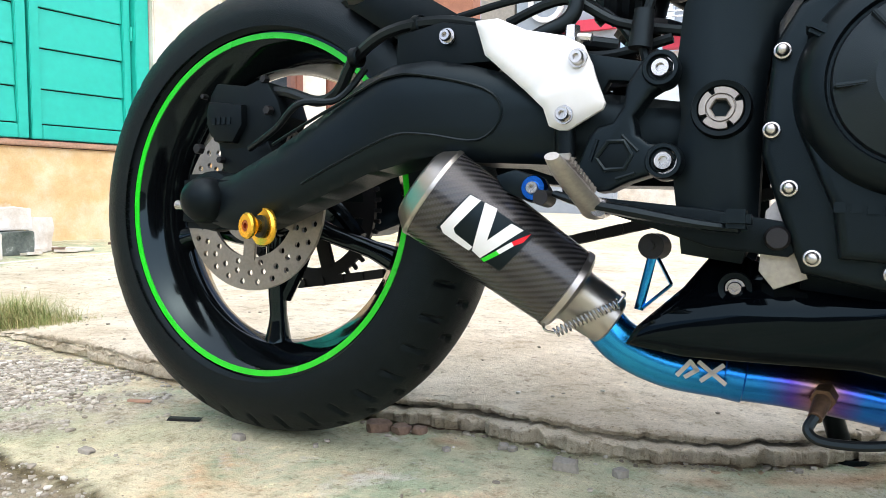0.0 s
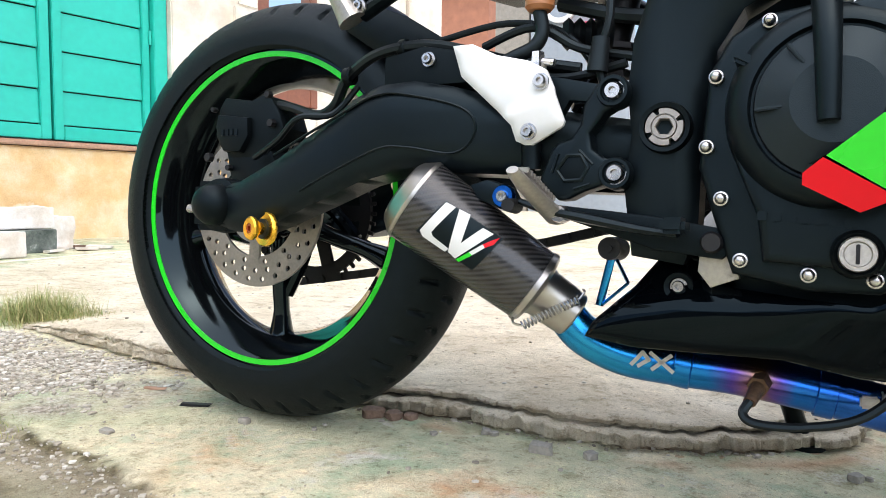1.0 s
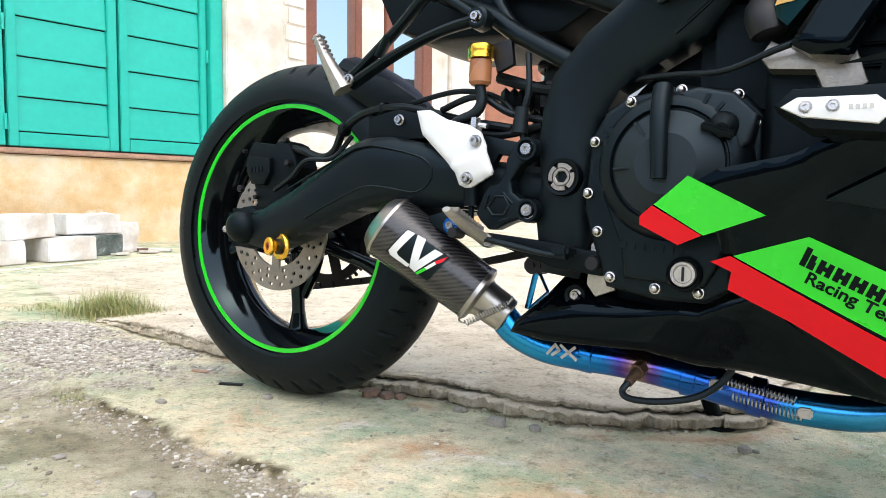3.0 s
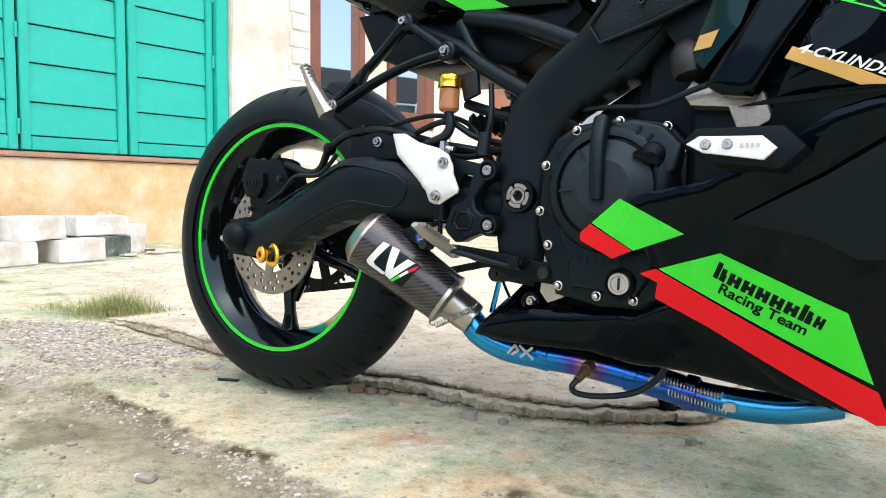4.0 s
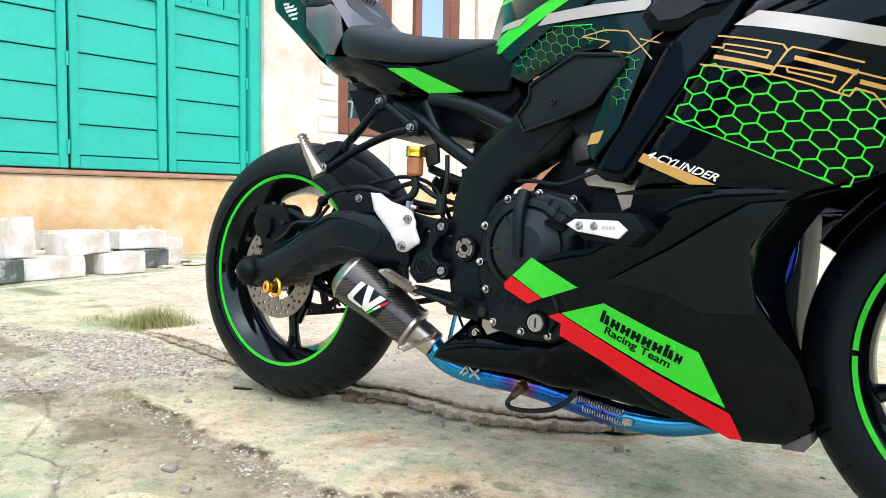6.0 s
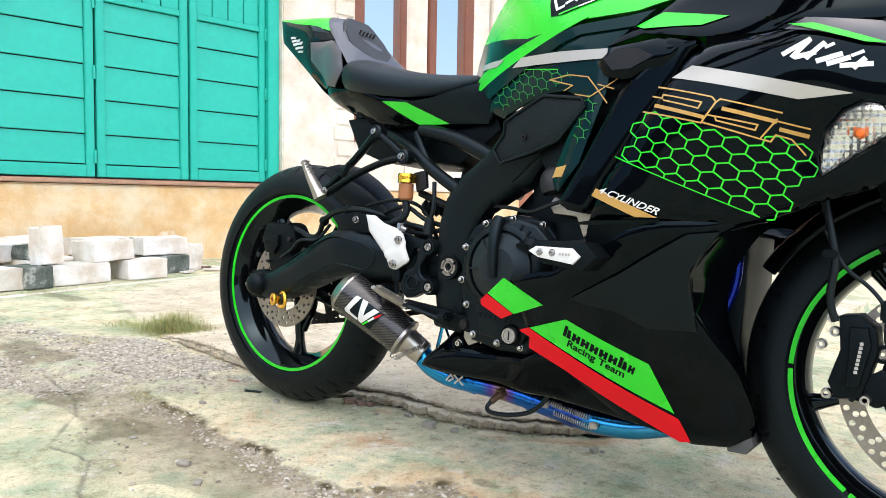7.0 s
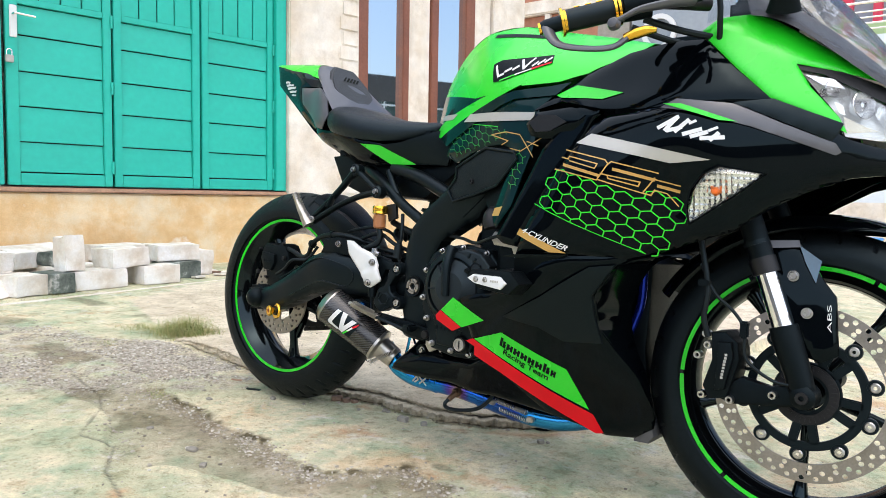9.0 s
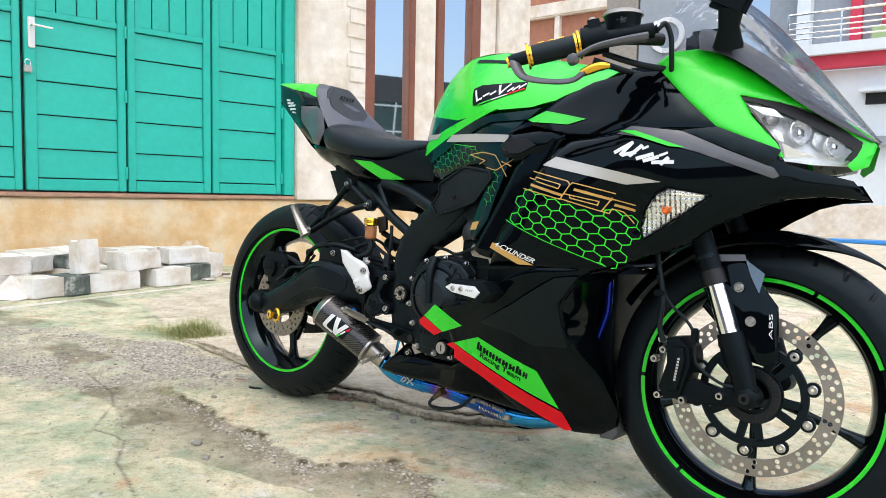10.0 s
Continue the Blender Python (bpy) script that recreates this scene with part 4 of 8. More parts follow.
lathe(b, [(0.22, -0.03), (0.30, -0.03), (0.30, 0.03), (0.22, 0.03)], 40, Matrix.Translation((-3.14, 10.95, 3.45)), close=True)
part("window_ring", b, M_white, grey)
b = bmesh.new()
box(b, -2.95, -2.0, 10.9, 10.99, 2.95, 3.12)
part("red_band", b, M_housered, grey)
white = empty("balcony_house", pose(0, 0, 0), "white two-storey house with a red band and a railed balcony", "house")
for n_, x0, x1, y0, y1, z0, z1, m_ in (("wall", -2.6, 6.0, 14.0, 14.3, 0.30, 3.12, M_housewhite), ("plinth", -2.6, 6.0, 13.9, 13.99, 0.0, 0.62, M_plaster), ("red_band", -1.75, 6.0, 13.75, 13.99, 3.13, 3.36, M_housered), ("balcony_slab", -1.8, 6.0, 13.6, 15.2, 3.365, 3.56, M_housewhite),
                                       ("upper_wall", -2.6, 6.0, 15.2, 15.4, 3.57, 7.0, M_housegrey), ("red_pillar", -1.05, -0.85, 15.0, 15.19, 3.57, 7.0, M_housered), ("red_pillar", -0.50, -0.35, 15.0, 15.19, 3.57, 7.0, M_housered), ("green_panel", -0.65, 6.0, 14.9, 14.99, 3.57, 4.05, M_housegreen), ("pillar", -2.0, -1.75, 14.9, 15.19, 3.57, 7.0, M_housewhite),
                                       ("canopy", -0.62, 1.5, 13.7, 13.99, 2.66, 2.72, M_housewhite), ("window", -0.55, 1.2, 13.97, 13.995, 2.45, 2.65, M_dark), ("ledge", -0.6, 6.0, 13.8, 13.99, 1.70, 1.86, M_housegrey)):
    b = bmesh.new()
    box(b, x0, x1, y0, y1, z0, z1)
    part(n_, b, m_, white)
for z in (3.68, 3.78, 3.88, 3.98, 4.14):
    b = bmesh.new()
    tube(b, [(-1.85, 13.65, z), (6.0, 13.65, z)], 0.016 if z < 4.1 else 0.026, 6, 1)
    part("rail", b, M_chrome, white)
for k in range(9):
    b = bmesh.new()
    tube(b, [(-1.85 + k * 0.9, 13.65, 3.56), (-1.85 + k * 0.9, 13.65, 4.14)], 0.024, 6, 1)
    part("rail_post", b, M_chrome, white)
b = bmesh.new()
box(b, -0.7, 0.2, 11.8, 12.3, -0.03, 0.03, 0.02)
tagged(part("blue_tarpaulin", b, mat("blue_tarp", (0.04, 0.25, 0.60), 0.5), None, m=pose(0, 0, rest(0, 12) + 0.03)), "folded blue tarpaulin on the ground by the wall", "tarpaulin")


# the glazed house that the workshop's windows mirror
glazed = empty("glazed_house", pose(24, 21, 0, 0, 0, 96), "dark green glazed house with pale slanted bars", "house")
b = bmesh.new()
box(b, -15.0, 15.0, -0.3, 0.3, 0.0, 5.4)
part("wall", b, mat("dark_green_cladding", (0.035, 0.075, 0.070), 0.5, var=0.4, scale=1.5), glazed)
b = bmesh.new()
plate(b, [(-15.4, 5.4), (15.4, 5.4), (9.0, 6.7), (-9.0, 6.7)], -0.4, 0.4, 0.02)
part("roof", b, mat("dark_slate", (0.05, 0.055, 0.06), 0.7, var=0.3, scale=4), glazed)
for k in range(20):
    b = bmesh.new()
    tube(b, [(-14.5 + 1.5 * k, 0.36, 0.0), (-14.0 + 1.5 * k, 0.36, 5.4)], 0.045, 6, 1)
    part("bar", b, M_housewhite, glazed)
for z in (1.0, 2.4, 3.8, 5.1):
    b = bmesh.new()
    tube(b, [(-15.0, 0.36, z), (15.0, 0.36, z + 0.25)], 0.045, 6, 1)
    part("rail", b, M_housewhite, glazed)


# an unseen plain wall, added behind the camera to shape the gloss reflections
b = bmesh.new()
box(b, -14.0, 14.0, -10.2, -10.0, 0.0, 2.4)
tagged(part("unseen_wall", b, mat("unseen_wall_grey", (0.20, 0.20, 0.20), 0.85, var=0.3, scale=2), None), "plain grey wall added unseen to shape reflections", "wall", kind="structure")


# ---- the motorcycle ----
YC = 0.057
bike = empty("motorcycle", pose(0, 0, 0, -3.9, 0, 0), "black and lime green sports motorcycle leaning on its side stand", "motorcycle")


def tyre_profile(r, half, bead, crown):
    """The cross-section of a tyre: radius and y, from bead to bead."""
    pts = []
    for i in range(-12, 13):
        s = i / 12
        a = s * 1.45
        y = half * math.sin(a) / math.sin(1.45)
        rr = r - crown * (1 - math.cos(a)) / (1 - math.cos(1.45))
        pts.append((rr, y))
    lo = r - crown
    left = [(bead, -half * 0.74), (bead + 0.004, -half * 0.80), (bead + 0.016, -half * 0.90), (lo - 0.018, -half * 0.985)]
    return left + pts + [(rr, -y) for rr, y in left[::-1]]


def tyre(b, r, half, bead, crown, pitch):
    """A tyre with slanted grooves let into the tread and raised marks on its near wall."""
    prof = tyre_profile(r, half, bead, crown)
    fine = []
    for (r0, y0), (r1, y1) in zip(prof, prof[1:]):
        for k in range(2):
            fine.append((r0 + (r1 - r0) * k / 2, y0 + (y1 - y0) * k / 2))
    fine.append(prof[-1])
    n, rows = 600, []
    for i in range(n):
        a = 360.0 * i / n
        row = []
        for rr, y in fine:
            u = y / half
            cut = 0.0
            if rr > r - crown:
                v = abs(u)
                side = 0.5 if u > 0 else 0.0
                for lo, hi, off, slope in ((0.55, 0.84, 0.0, 0.28), (0.20, 0.46, 0.5, -0.40)):
                    if lo < v < hi:
                        c = ((a / pitch + off + side + slope * (v - lo)) % 1.0)
                        w = min(c, 1 - c) * pitch
                        cut = max(cut, 1.0 - (w / 0.75) ** 4) if w < 0.75 else cut
            q = rr - 0.0048 * cut
            row.append(b.verts.new((q * math.cos(radians(a)), y, q * math.sin(radians(a)))))
        rows.append(row)
    for i in range(n):
        p, q = rows[i], rows[(i + 1) % n]
        for k in range(len(fine) - 1):
            b.faces.new((p[k], p[k + 1], q[k + 1], q[k]))
    rnd = random.Random(3)
    wall = bead + (r - crown - bead) * 0.42
    for g0, g1 in ((12, 30), (62, 84), (118, 150), (168, 196), (205, 240), (262, 292), (310, 330)):
        a = g0
        while a < g1:
            w = rnd.uniform(0.6, 1.5)
            box(b, wall, wall + 0.007, -half * 0.915, -half * 0.86, -0.0025 * w, 0.0025 * w, 0.0, Matrix.Rotation(-radians(a), 4, "Y"))
            a += w + 0.9


def rim_tape(parent, r, y, spans, m, width=0.0075):
    for a0, a1 in spans:
        b = bmesh.new()
        lathe(b, [(r - width / 2, y + 0.0008), (r - width / 2, y - 0.0008), (r + width / 2, y - 0.0012), (r + width / 2, y + 0.0008)], max(6, int((a1 - a0) / 2)), None, radians(a0), radians(a1), close=True)
        part("rim_tape", b, M_green, parent, "lime green rim tape")


def spoke(b, a, r0, r1, half, w0, w1):
    """One forked spoke: two bars that part from the hub and meet the rim apart."""
    rot = Matrix.Rotation(-a, 4, "Y")
    for s in (-1, 1):
        p = [Vector((r0 * 0.9, 0, s * 0.016)), Vector(((r0 + r1) * 0.45, 0, s * (0.008 + w0 * 0.4))), Vector(((r0 + r1) * 0.62, 0, s * (0.006 + w0 * 0.7))), Vector((r1, 0, s * w1))]
        rings = tube(b, [rot @ q for q in p], [half, half * 0.8, half * 0.75, half * 1.15], 8, 4)


def rear_wheel():
    m = pose(0, YC, 0.306) @ Matrix.Diagonal((0.985, 1, 0.985, 1))
    b = bmesh.new()
    hw = 0.060
    lathe(b, [(0.228, -hw), (0.230, -hw + 0.006), (0.216, -hw + 0.012), (0.207, -hw + 0.03), (0.196, -0.02), (0.190, 0.0), (0.196, 0.02), (0.207, hw - 0.03), (0.216, hw - 0.012), (0.230, hw - 0.006), (0.228, hw),
              (0.220, hw), (0.210, hw - 0.010), (0.200, hw - 0.028), (0.188, 0.018), (0.182, 0.0), (0.188, -0.018), (0.200, -hw + 0.028), (0.210, -hw + 0.010), (0.220, -hw)], 96, close=True)
    lathe(b, [(0.012, -0.055), (0.040, -0.055), (0.046, -0.04), (0.040, -0.015), (0.040, 0.015), (0.05, 0.04), (0.04, 0.06), (0.012, 0.06)], 40, close=True)
    wheel = part("rear_wheel", b, M_rim, bike, "gloss black cast five-spoke rear rim", m)
    for k in range(5):
        b = bmesh.new()
        rot = Matrix.Rotation(-radians(-93 + 72 * k), 4, "Y")
        tube(b, [rot @ Vector((0.03, -0.012, -0.006)), rot @ Vector((0.09, -0.010, -0.004)), rot @ Vector((0.15, -0.004, 0)), rot @ Vector((0.187, 0, 0.0))], [0.017, 0.0125, 0.012, 0.019], 10, 5)
        tube(b, [rot @ Vector((0.035, 0.0, 0.035)), rot @ Vector((0.075, 0.0, 0.028)), rot @ Vector((0.125, 0.0, 0.006))], [0.012, 0.010, 0.010], 8, 5)
        part("spoke", b, M_rim, wheel)
    b = bmesh.new()
    tyre(b, 0.306, 0.074, 0.222, 0.058, 9.0)
    part("tyre", b, M_tyre, wheel, "black road tyre with curved tread grooves")
    rim_tape(wheel, 0.2200, -hw - 0.001, ((-140, -14), (-15, 40), (39, 92), (91.5, 177), (176.5, 220)), m)
    return wheel


rear = rear_wheel()


def front_wheel():
    m = pose(1.38, YC + 0.002, 0.262, -1.5, 0, 4.5)
    b = bmesh.new()
    hw = 0.045
    lathe(b, [(0.228, -hw), (0.230, -hw + 0.006), (0.216, -hw + 0.012), (0.207, -hw + 0.024), (0.203, 0.0), (0.207, hw - 0.024), (0.216, hw - 0.012), (0.230, hw - 0.006), (0.228, hw),
              (0.220, hw), (0.210, hw - 0.010), (0.200, hw - 0.022), (0.194, 0.0), (0.200, -hw + 0.022), (0.210, -hw + 0.010), (0.220, -hw)], 96, close=True)
    lathe(b, [(0.012, -0.05), (0.030, -0.05), (0.034, -0.03), (0.034, 0.03), (0.030, 0.05), (0.012, 0.05)], 32, close=True)
    wheel = part("front_wheel", b, M_rim, bike, "gloss black cast five-spoke front rim", m)
    for k in range(5):
        b = bmesh.new()
        rot = Matrix.Rotation(-radians(-92 + 72 * k), 4, "Y")
        tube(b, [rot @ Vector((0.03, -0.008, 0)), rot @ Vector((0.10, -0.006, 0)), rot @ Vector((0.16, 0, 0)), rot @ Vector((0.199, 0, 0.0))], [0.012, 0.0085, 0.0085, 0.016], 10, 5)
        part("spoke", b, M_rim, wheel)
    b = bmesh.new()
    tyre(b, 0.293, 0.056, 0.222, 0.046, 12.0)
    part("tyre", b, M_tyre, wheel, "black front road tyre")
    rim_tape(wheel, 0.2215, -hw - 0.001, ((20, 64), (66, 95), (120, 178), (180, 232), (234, 300), (302, 360)), m)
    return wheel


front = front_wheel()

# ---- fairing: panels laid on one smooth side shape ----
FAIR = [(0.742, 0.376, -0.188), (0.813, 0.337, -0.184), (0.755, 0.29, -0.165), (0.853, 0.318, -0.177), (0.978, 0.255, -0.135), (1.007, 0.173, -0.078), (1.025, 0.122, -0.045),
        (1.073, 0.118, -0.025), (1.088, 0.318, -0.12), (1.12, 0.144, -0.015), (0.923, 0.525, -0.248), (1.017, 0.482, -0.235), (0.95, 0.569, -0.245), (1.104, 0.467, -0.185),
        (1.154, 0.489, -0.165), (1.196, 0.58, -0.18), (1.113, 0.594, -0.235), (1.035, 0.681, -0.25), (1.26, 0.649, -0.2), (1.176, 0.709, -0.225), (1.222, 0.543, -0.18),
        (1.335, 0.63, -0.158), (1.339, 0.787, -0.14), (1.435, 0.716, -0.105), (1.214, 0.882, -0.15), (1.087, 0.775, -0.19), (0.932, 0.791, -0.16), (1.555, 0.642, 0.03), (1.555, 0.75, 0.035), (1.50, 0.68, -0.04)]
fair_depth = spline_depth(FAIR)


def panel(name, outline, material, label="", depth=None, parent=None, twin=True, **k):
    """A side panel, and its mirror image on the far side."""
    f = depth or fair_depth
    b = bmesh.new()
    skin(b, outline, f, **k)
    ob = part(name, b, material, parent or bike, label)
    if twin:
        b = bmesh.new()
        skin(b, outline, f, **k)
        for v in b.verts:
            v.co.y = 2 * YC - v.co.y
        part(name, b, material, parent or bike, label)
    return ob


UPPER = [(0.909, 0.476), (0.935, 0.536), (0.964, 0.589), (1.009, 0.65), (1.034, 0.69), (1.048, 0.717), (1.071, 0.734), (1.13, 0.74), (1.184, 0.747), (1.261, 0.752), (1.331, 0.754), (1.362, 0.751), (1.402, 0.726), (1.438, 0.695), (1.488, 0.683), (1.529, 0.675), (1.553, 0.642), (1.49, 0.643), (1.441, 0.634), (1.383, 0.607), (1.336, 0.579), (1.277, 0.535), (1.216, 0.515), (1.153, 0.49), (1.114, 0.473), (1.017, 0.482)]
LOWER = [(1.016, 0.479), (0.968, 0.465), (0.919, 0.432), (0.838, 0.395), (0.766, 0.383), (0.688, 0.341), (0.76, 0.33), (0.777, 0.277), (0.836, 0.227), (0.916, 0.158), (1.028, 0.12), (1.081, 0.122), (1.116, 0.146), (1.123, 0.176), (1.104, 0.251), (1.074, 0.302), (1.05, 0.352), (1.053, 0.407), (1.1, 0.469), (1.158, 0.489)]
COWL = [(0.893, 0.76), (0.93, 0.789), (0.998, 0.826), (1.078, 0.859), (1.151, 0.869), (1.214, 0.868), (1.274, 0.81), (1.331, 0.756), (1.261, 0.752), (1.184, 0.747), (1.129, 0.743), (1.052, 0.749), (0.953, 0.774)]
GREENCOWL = [(1.206, 0.881), (1.233, 0.906), (1.291, 0.914), (1.341, 0.886), (1.413, 0.838), (1.471, 0.808), (1.472, 0.795), (1.412, 0.809), (1.357, 0.819), (1.38, 0.78), (1.423, 0.73), (1.435, 0.705), (1.376, 0.733), (1.331, 0.756), (1.274, 0.81)]
panel("side_fairing", UPPER, M_gloss, "gloss black side fairing", crown=0.008)
panel("lower_fairing", LOWER, M_gloss, "gloss black lower fairing", crown=0.006)
panel("upper_cowl_side", COWL, M_gloss, "gloss black upper cowl side", crown=0.004)
def cowl_fold(x, z):
    """The nose cowl leans in above a sharp ridge."""
    above = (x - 1.225) * 0.514 + (z - 0.898) * 0.858
    return fair_depth(x, z) - 0.006 + 0.16 * max(0, above) + 0.10 * max(0, -above)


panel("green_cowl", GREENCOWL, M_green, "lime green nose cowl", depth=cowl_fold, crown=0.004, wide=0.006, step=0.007)
panel("green_stripe", [(0.782, 0.294), (0.853, 0.316), (0.981, 0.257), (1.008, 0.174)], M_green, "lime green decal", thick=0.0006, proud=0.0012, twin=False)
panel("red_stripe", [(0.759, 0.287), (0.779, 0.294), (1.013, 0.165), (1.027, 0.125), (1.012, 0.123), (0.837, 0.228), (0.776, 0.258), (0.78, 0.277)], M_red, "red decal", thick=0.0006, proud=0.0010, twin=False)
panel("green_stripe", [(0.7, 0.346), (0.737, 0.376), (0.814, 0.336), (0.752, 0.314)], M_green, "", thick=0.0006, proud=0.0012, twin=False)
panel("red_stripe", [(0.684, 0.333), (0.698, 0.345), (0.75, 0.314), (0.725, 0.303), (0.684, 0.324)], M_red, "", thick=0.0006, proud=0.0010, twin=False)
panel("grey_stripe", [(1.031, 0.681), (1.056, 0.698), (1.253, 0.653), (1.19, 0.647)], M_grey, "silver grey decal", thick=0.0006, proud=0.0010, twin=False)


# ---- rear end: swingarm, brake, chain, exhaust ----
def simple(name, material, label="", parent=None, fn=None, m=None, angle=38):
    b = bmesh.new()
    fn(b)
    return part(name, b, material, parent or bike, label, m, angle)


def bar(name, pts, r, material=M_satin, label="", flat=1.0, sides=10, n=5):
    return simple(name, material, label, fn=lambda b: tube(b, pts, r, sides, n, flat=flat))


def const(y):
    return lambda x, z: y


def smooth_flat(pts, n=5):
    return [(q.x, q.z) for q in smooth_line([(x, 0, z) for x, z in pts], n)]


swing_depth = spline_depth([(-0.02, 0.30, -0.108), (0.05, 0.30, -0.112), (0.17, 0.35, -0.118), (0.27, 0.40, -0.122), (0.34, 0.39, -0.112), (0.42, 0.375, -0.095), (0.47, 0.37, -0.085), (0.2, 0.42, -0.116), (0.25, 0.345, -0.116)])
SWING = [(-0.012, 0.325), (0.044, 0.335), (0.107, 0.363), (0.165, 0.396), (0.213, 0.428), (0.252, 0.442), (0.296, 0.444), (0.339, 0.437), (0.439, 0.411), (0.52, 0.40), (0.56, 0.395), (0.57, 0.345), (0.52, 0.338), (0.415, 0.342), (0.342, 0.344), (0.30, 0.350), (0.275, 0.346), (0.223, 0.333), (0.168, 0.310), (0.10, 0.284), (0.071, 0.274), (0.046, 0.271), (-0.01, 0.277), (-0.022, 0.30)]
panel("swingarm", SWING, M_satin, "satin black curved swingarm", depth=swing_depth, thick=0.05, crown=0.012, wide=0.016)
simple("swingarm_crease", M_satin, "", fn=lambda b: tube(b, [(x, swing_depth(x, z) - 0.0006, z) for x, z in smooth_flat([(0.11, 0.365), (0.168, 0.393), (0.229, 0.420), (0.255, 0.428), (0.287, 0.428), (0.354, 0.412), (0.370, 0.388), (0.348, 0.364), (0.295, 0.370), (0.258, 0.369), (0.198, 0.345), (0.15, 0.322)])], 0.0022, 6, 1, flat=0.7))
simple("swingarm_brace", M_satin, "", fn=lambda b: box(b, 0.36, 0.44, -0.06, 0.17, 0.345, 0.40, 0.012))
simple("axle_cap", M_plastic, "round black axle cap", fn=lambda b: lathe(b, [(0, -0.026), (0.012, -0.0245), (0.021, -0.018), (0.026, -0.008), (0.027, 0.006), (0.034, 0.008), (0.036, 0.02), (0.036, 0.03)], 40, Matrix.Translation((0.008, -0.108, 0.305))))
simple("axle_block", M_plastic, "", fn=lambda b: box(b, -0.035, 0.05, -0.106, -0.07, 0.272, 0.336, 0.008))
simple("adjuster_bolt", M_steel, "", fn=lambda b: lathe(b, [(0, 0), (0.006, 0), (0.006, 0.03)], 10, Matrix.Translation((-0.055, -0.088, 0.30)) @ Matrix.Rotation(radians(-90), 4, "Z")))
bobbin = simple("stand_bobbin", M_gold, "gold anodised paddock stand bobbin", fn=lambda b: lathe(b, [(0.0062, 0.002), (0.0066, -0.001), (0.0125, -0.001), (0.0145, 0.001), (0.0145, 0.004), (0.0085, 0.012), (0.0075, 0.017)], 32, pose(0.087, -0.130, 0.276, 0, 0, -18)))
simple("bobbin_collar", M_gold, "", bobbin, fn=lambda b: lathe(b, [(0.012, 0.020), (0.0205, 0.019), (0.0220, 0.021), (0.0220, 0.025), (0.0185, 0.028), (0.0, 0.029)], 36, pose(0.087, -0.130, 0.276, 0, 0, -18)))
simple("bobbin_rubber", M_rubber, "", bobbin, fn=lambda b: lathe(b, [(0.0074, 0.016), (0.0125, 0.0165), (0.0125, 0.021)], 28, pose(0.087, -0.130, 0.276, 0, 0, -18)))
simple("bobbin_screw", mat("copper_screw", (0.42, 0.12, 0.05), 0.3, metal=1.0), "", bobbin, fn=lambda b: lathe(b, [(0, 0.003), (0.0032, 0.003), (0.0034, -0.0005), (0.006, -0.0005), (0.0064, 0.002)], 18, pose(0.087, -0.130, 0.276, 0, 0, -18)))


def drilled_disc(b, r_in, r_out, t, rows, size):
    """A brake disc with holes cut right through: polar cells, those under a hole left open with a round lip."""
    ring = bmesh.new()
    outer = [ring.verts.new((r_out * math.cos(2 * math.pi * k / 120), 0, r_out * math.sin(2 * math.pi * k / 120))) for k in range(120)]
    inner = [ring.verts.new((r_in * math.cos(2 * math.pi * k / 120), 0, r_in * math.sin(2 * math.pi * k / 120))) for k in range(120)]
    edges = [ring.edges.new((c[k], c[(k + 1) % 120])) for c in (outer, inner) for k in range(120)]
    for r, count, shift in rows:
        for k in range(count):
            a = 2 * math.pi * (k + shift) / count
            c = [ring.verts.new((r * math.cos(a) + size * math.cos(j * math.pi / 4), 0, r * math.sin(a) + size * math.sin(j * math.pi / 4))) for j in range(8)]
            edges += [ring.edges.new((c[j], c[(j + 1) % 8])) for j in range(8)]
    bmesh.ops.triangle_fill(ring, use_beauty=True, use_dissolve=False, edges=edges, normal=(0, 1, 0))
    r = bmesh.ops.extrude_face_region(ring, geom=ring.faces[:])
    for v in r["geom"]:
        if isinstance(v, bmesh.types.BMVert):
            v.co.y += t
    me = bpy.data.meshes.new("tmp")
    ring.to_mesh(me)
    ring.free()
    b.from_mesh(me)
    bpy.data.meshes.remove(me)


simple("brake_disc", M_disc, "drilled steel rear brake disc", rear, fn=lambda b: drilled_disc(b, 0.069, 0.1117, 0.0045, ((0.101, 26, 0.0), (0.089, 26, 0.5), (0.077, 13, 0.2)), 0.0041), m=pose(0, -0.074, 0), angle=20)
rear_hub = simple("disc_carrier", M_disc, "", rear, fn=lambda b: lathe(b, [(0.03, -0.002), (0.05, -0.002), (0.05, 0.004), (0.03, 0.004)], 40, close=True), m=pose(0, -0.074, 0))
for k in range(5):
    simple("carrier_arm", M_disc, "", rear_hub, fn=lambda b: box(b, 0.045, 0.074, -0.001, 0.003, -0.010, 0.010, 0.001, Matrix.Rotation(radians(72 * k + 20), 4, "Y")))
simple("sensor_ring", M_alu, "", rear, fn=lambda b: [box(b, 0.026, 0.036, -0.002, 0.002, -0.0016, 0.0016, 0, Matrix.Rotation(radians(9 * k), 4, "Y")) for k in range(40)], m=pose(0, -0.080, 0))
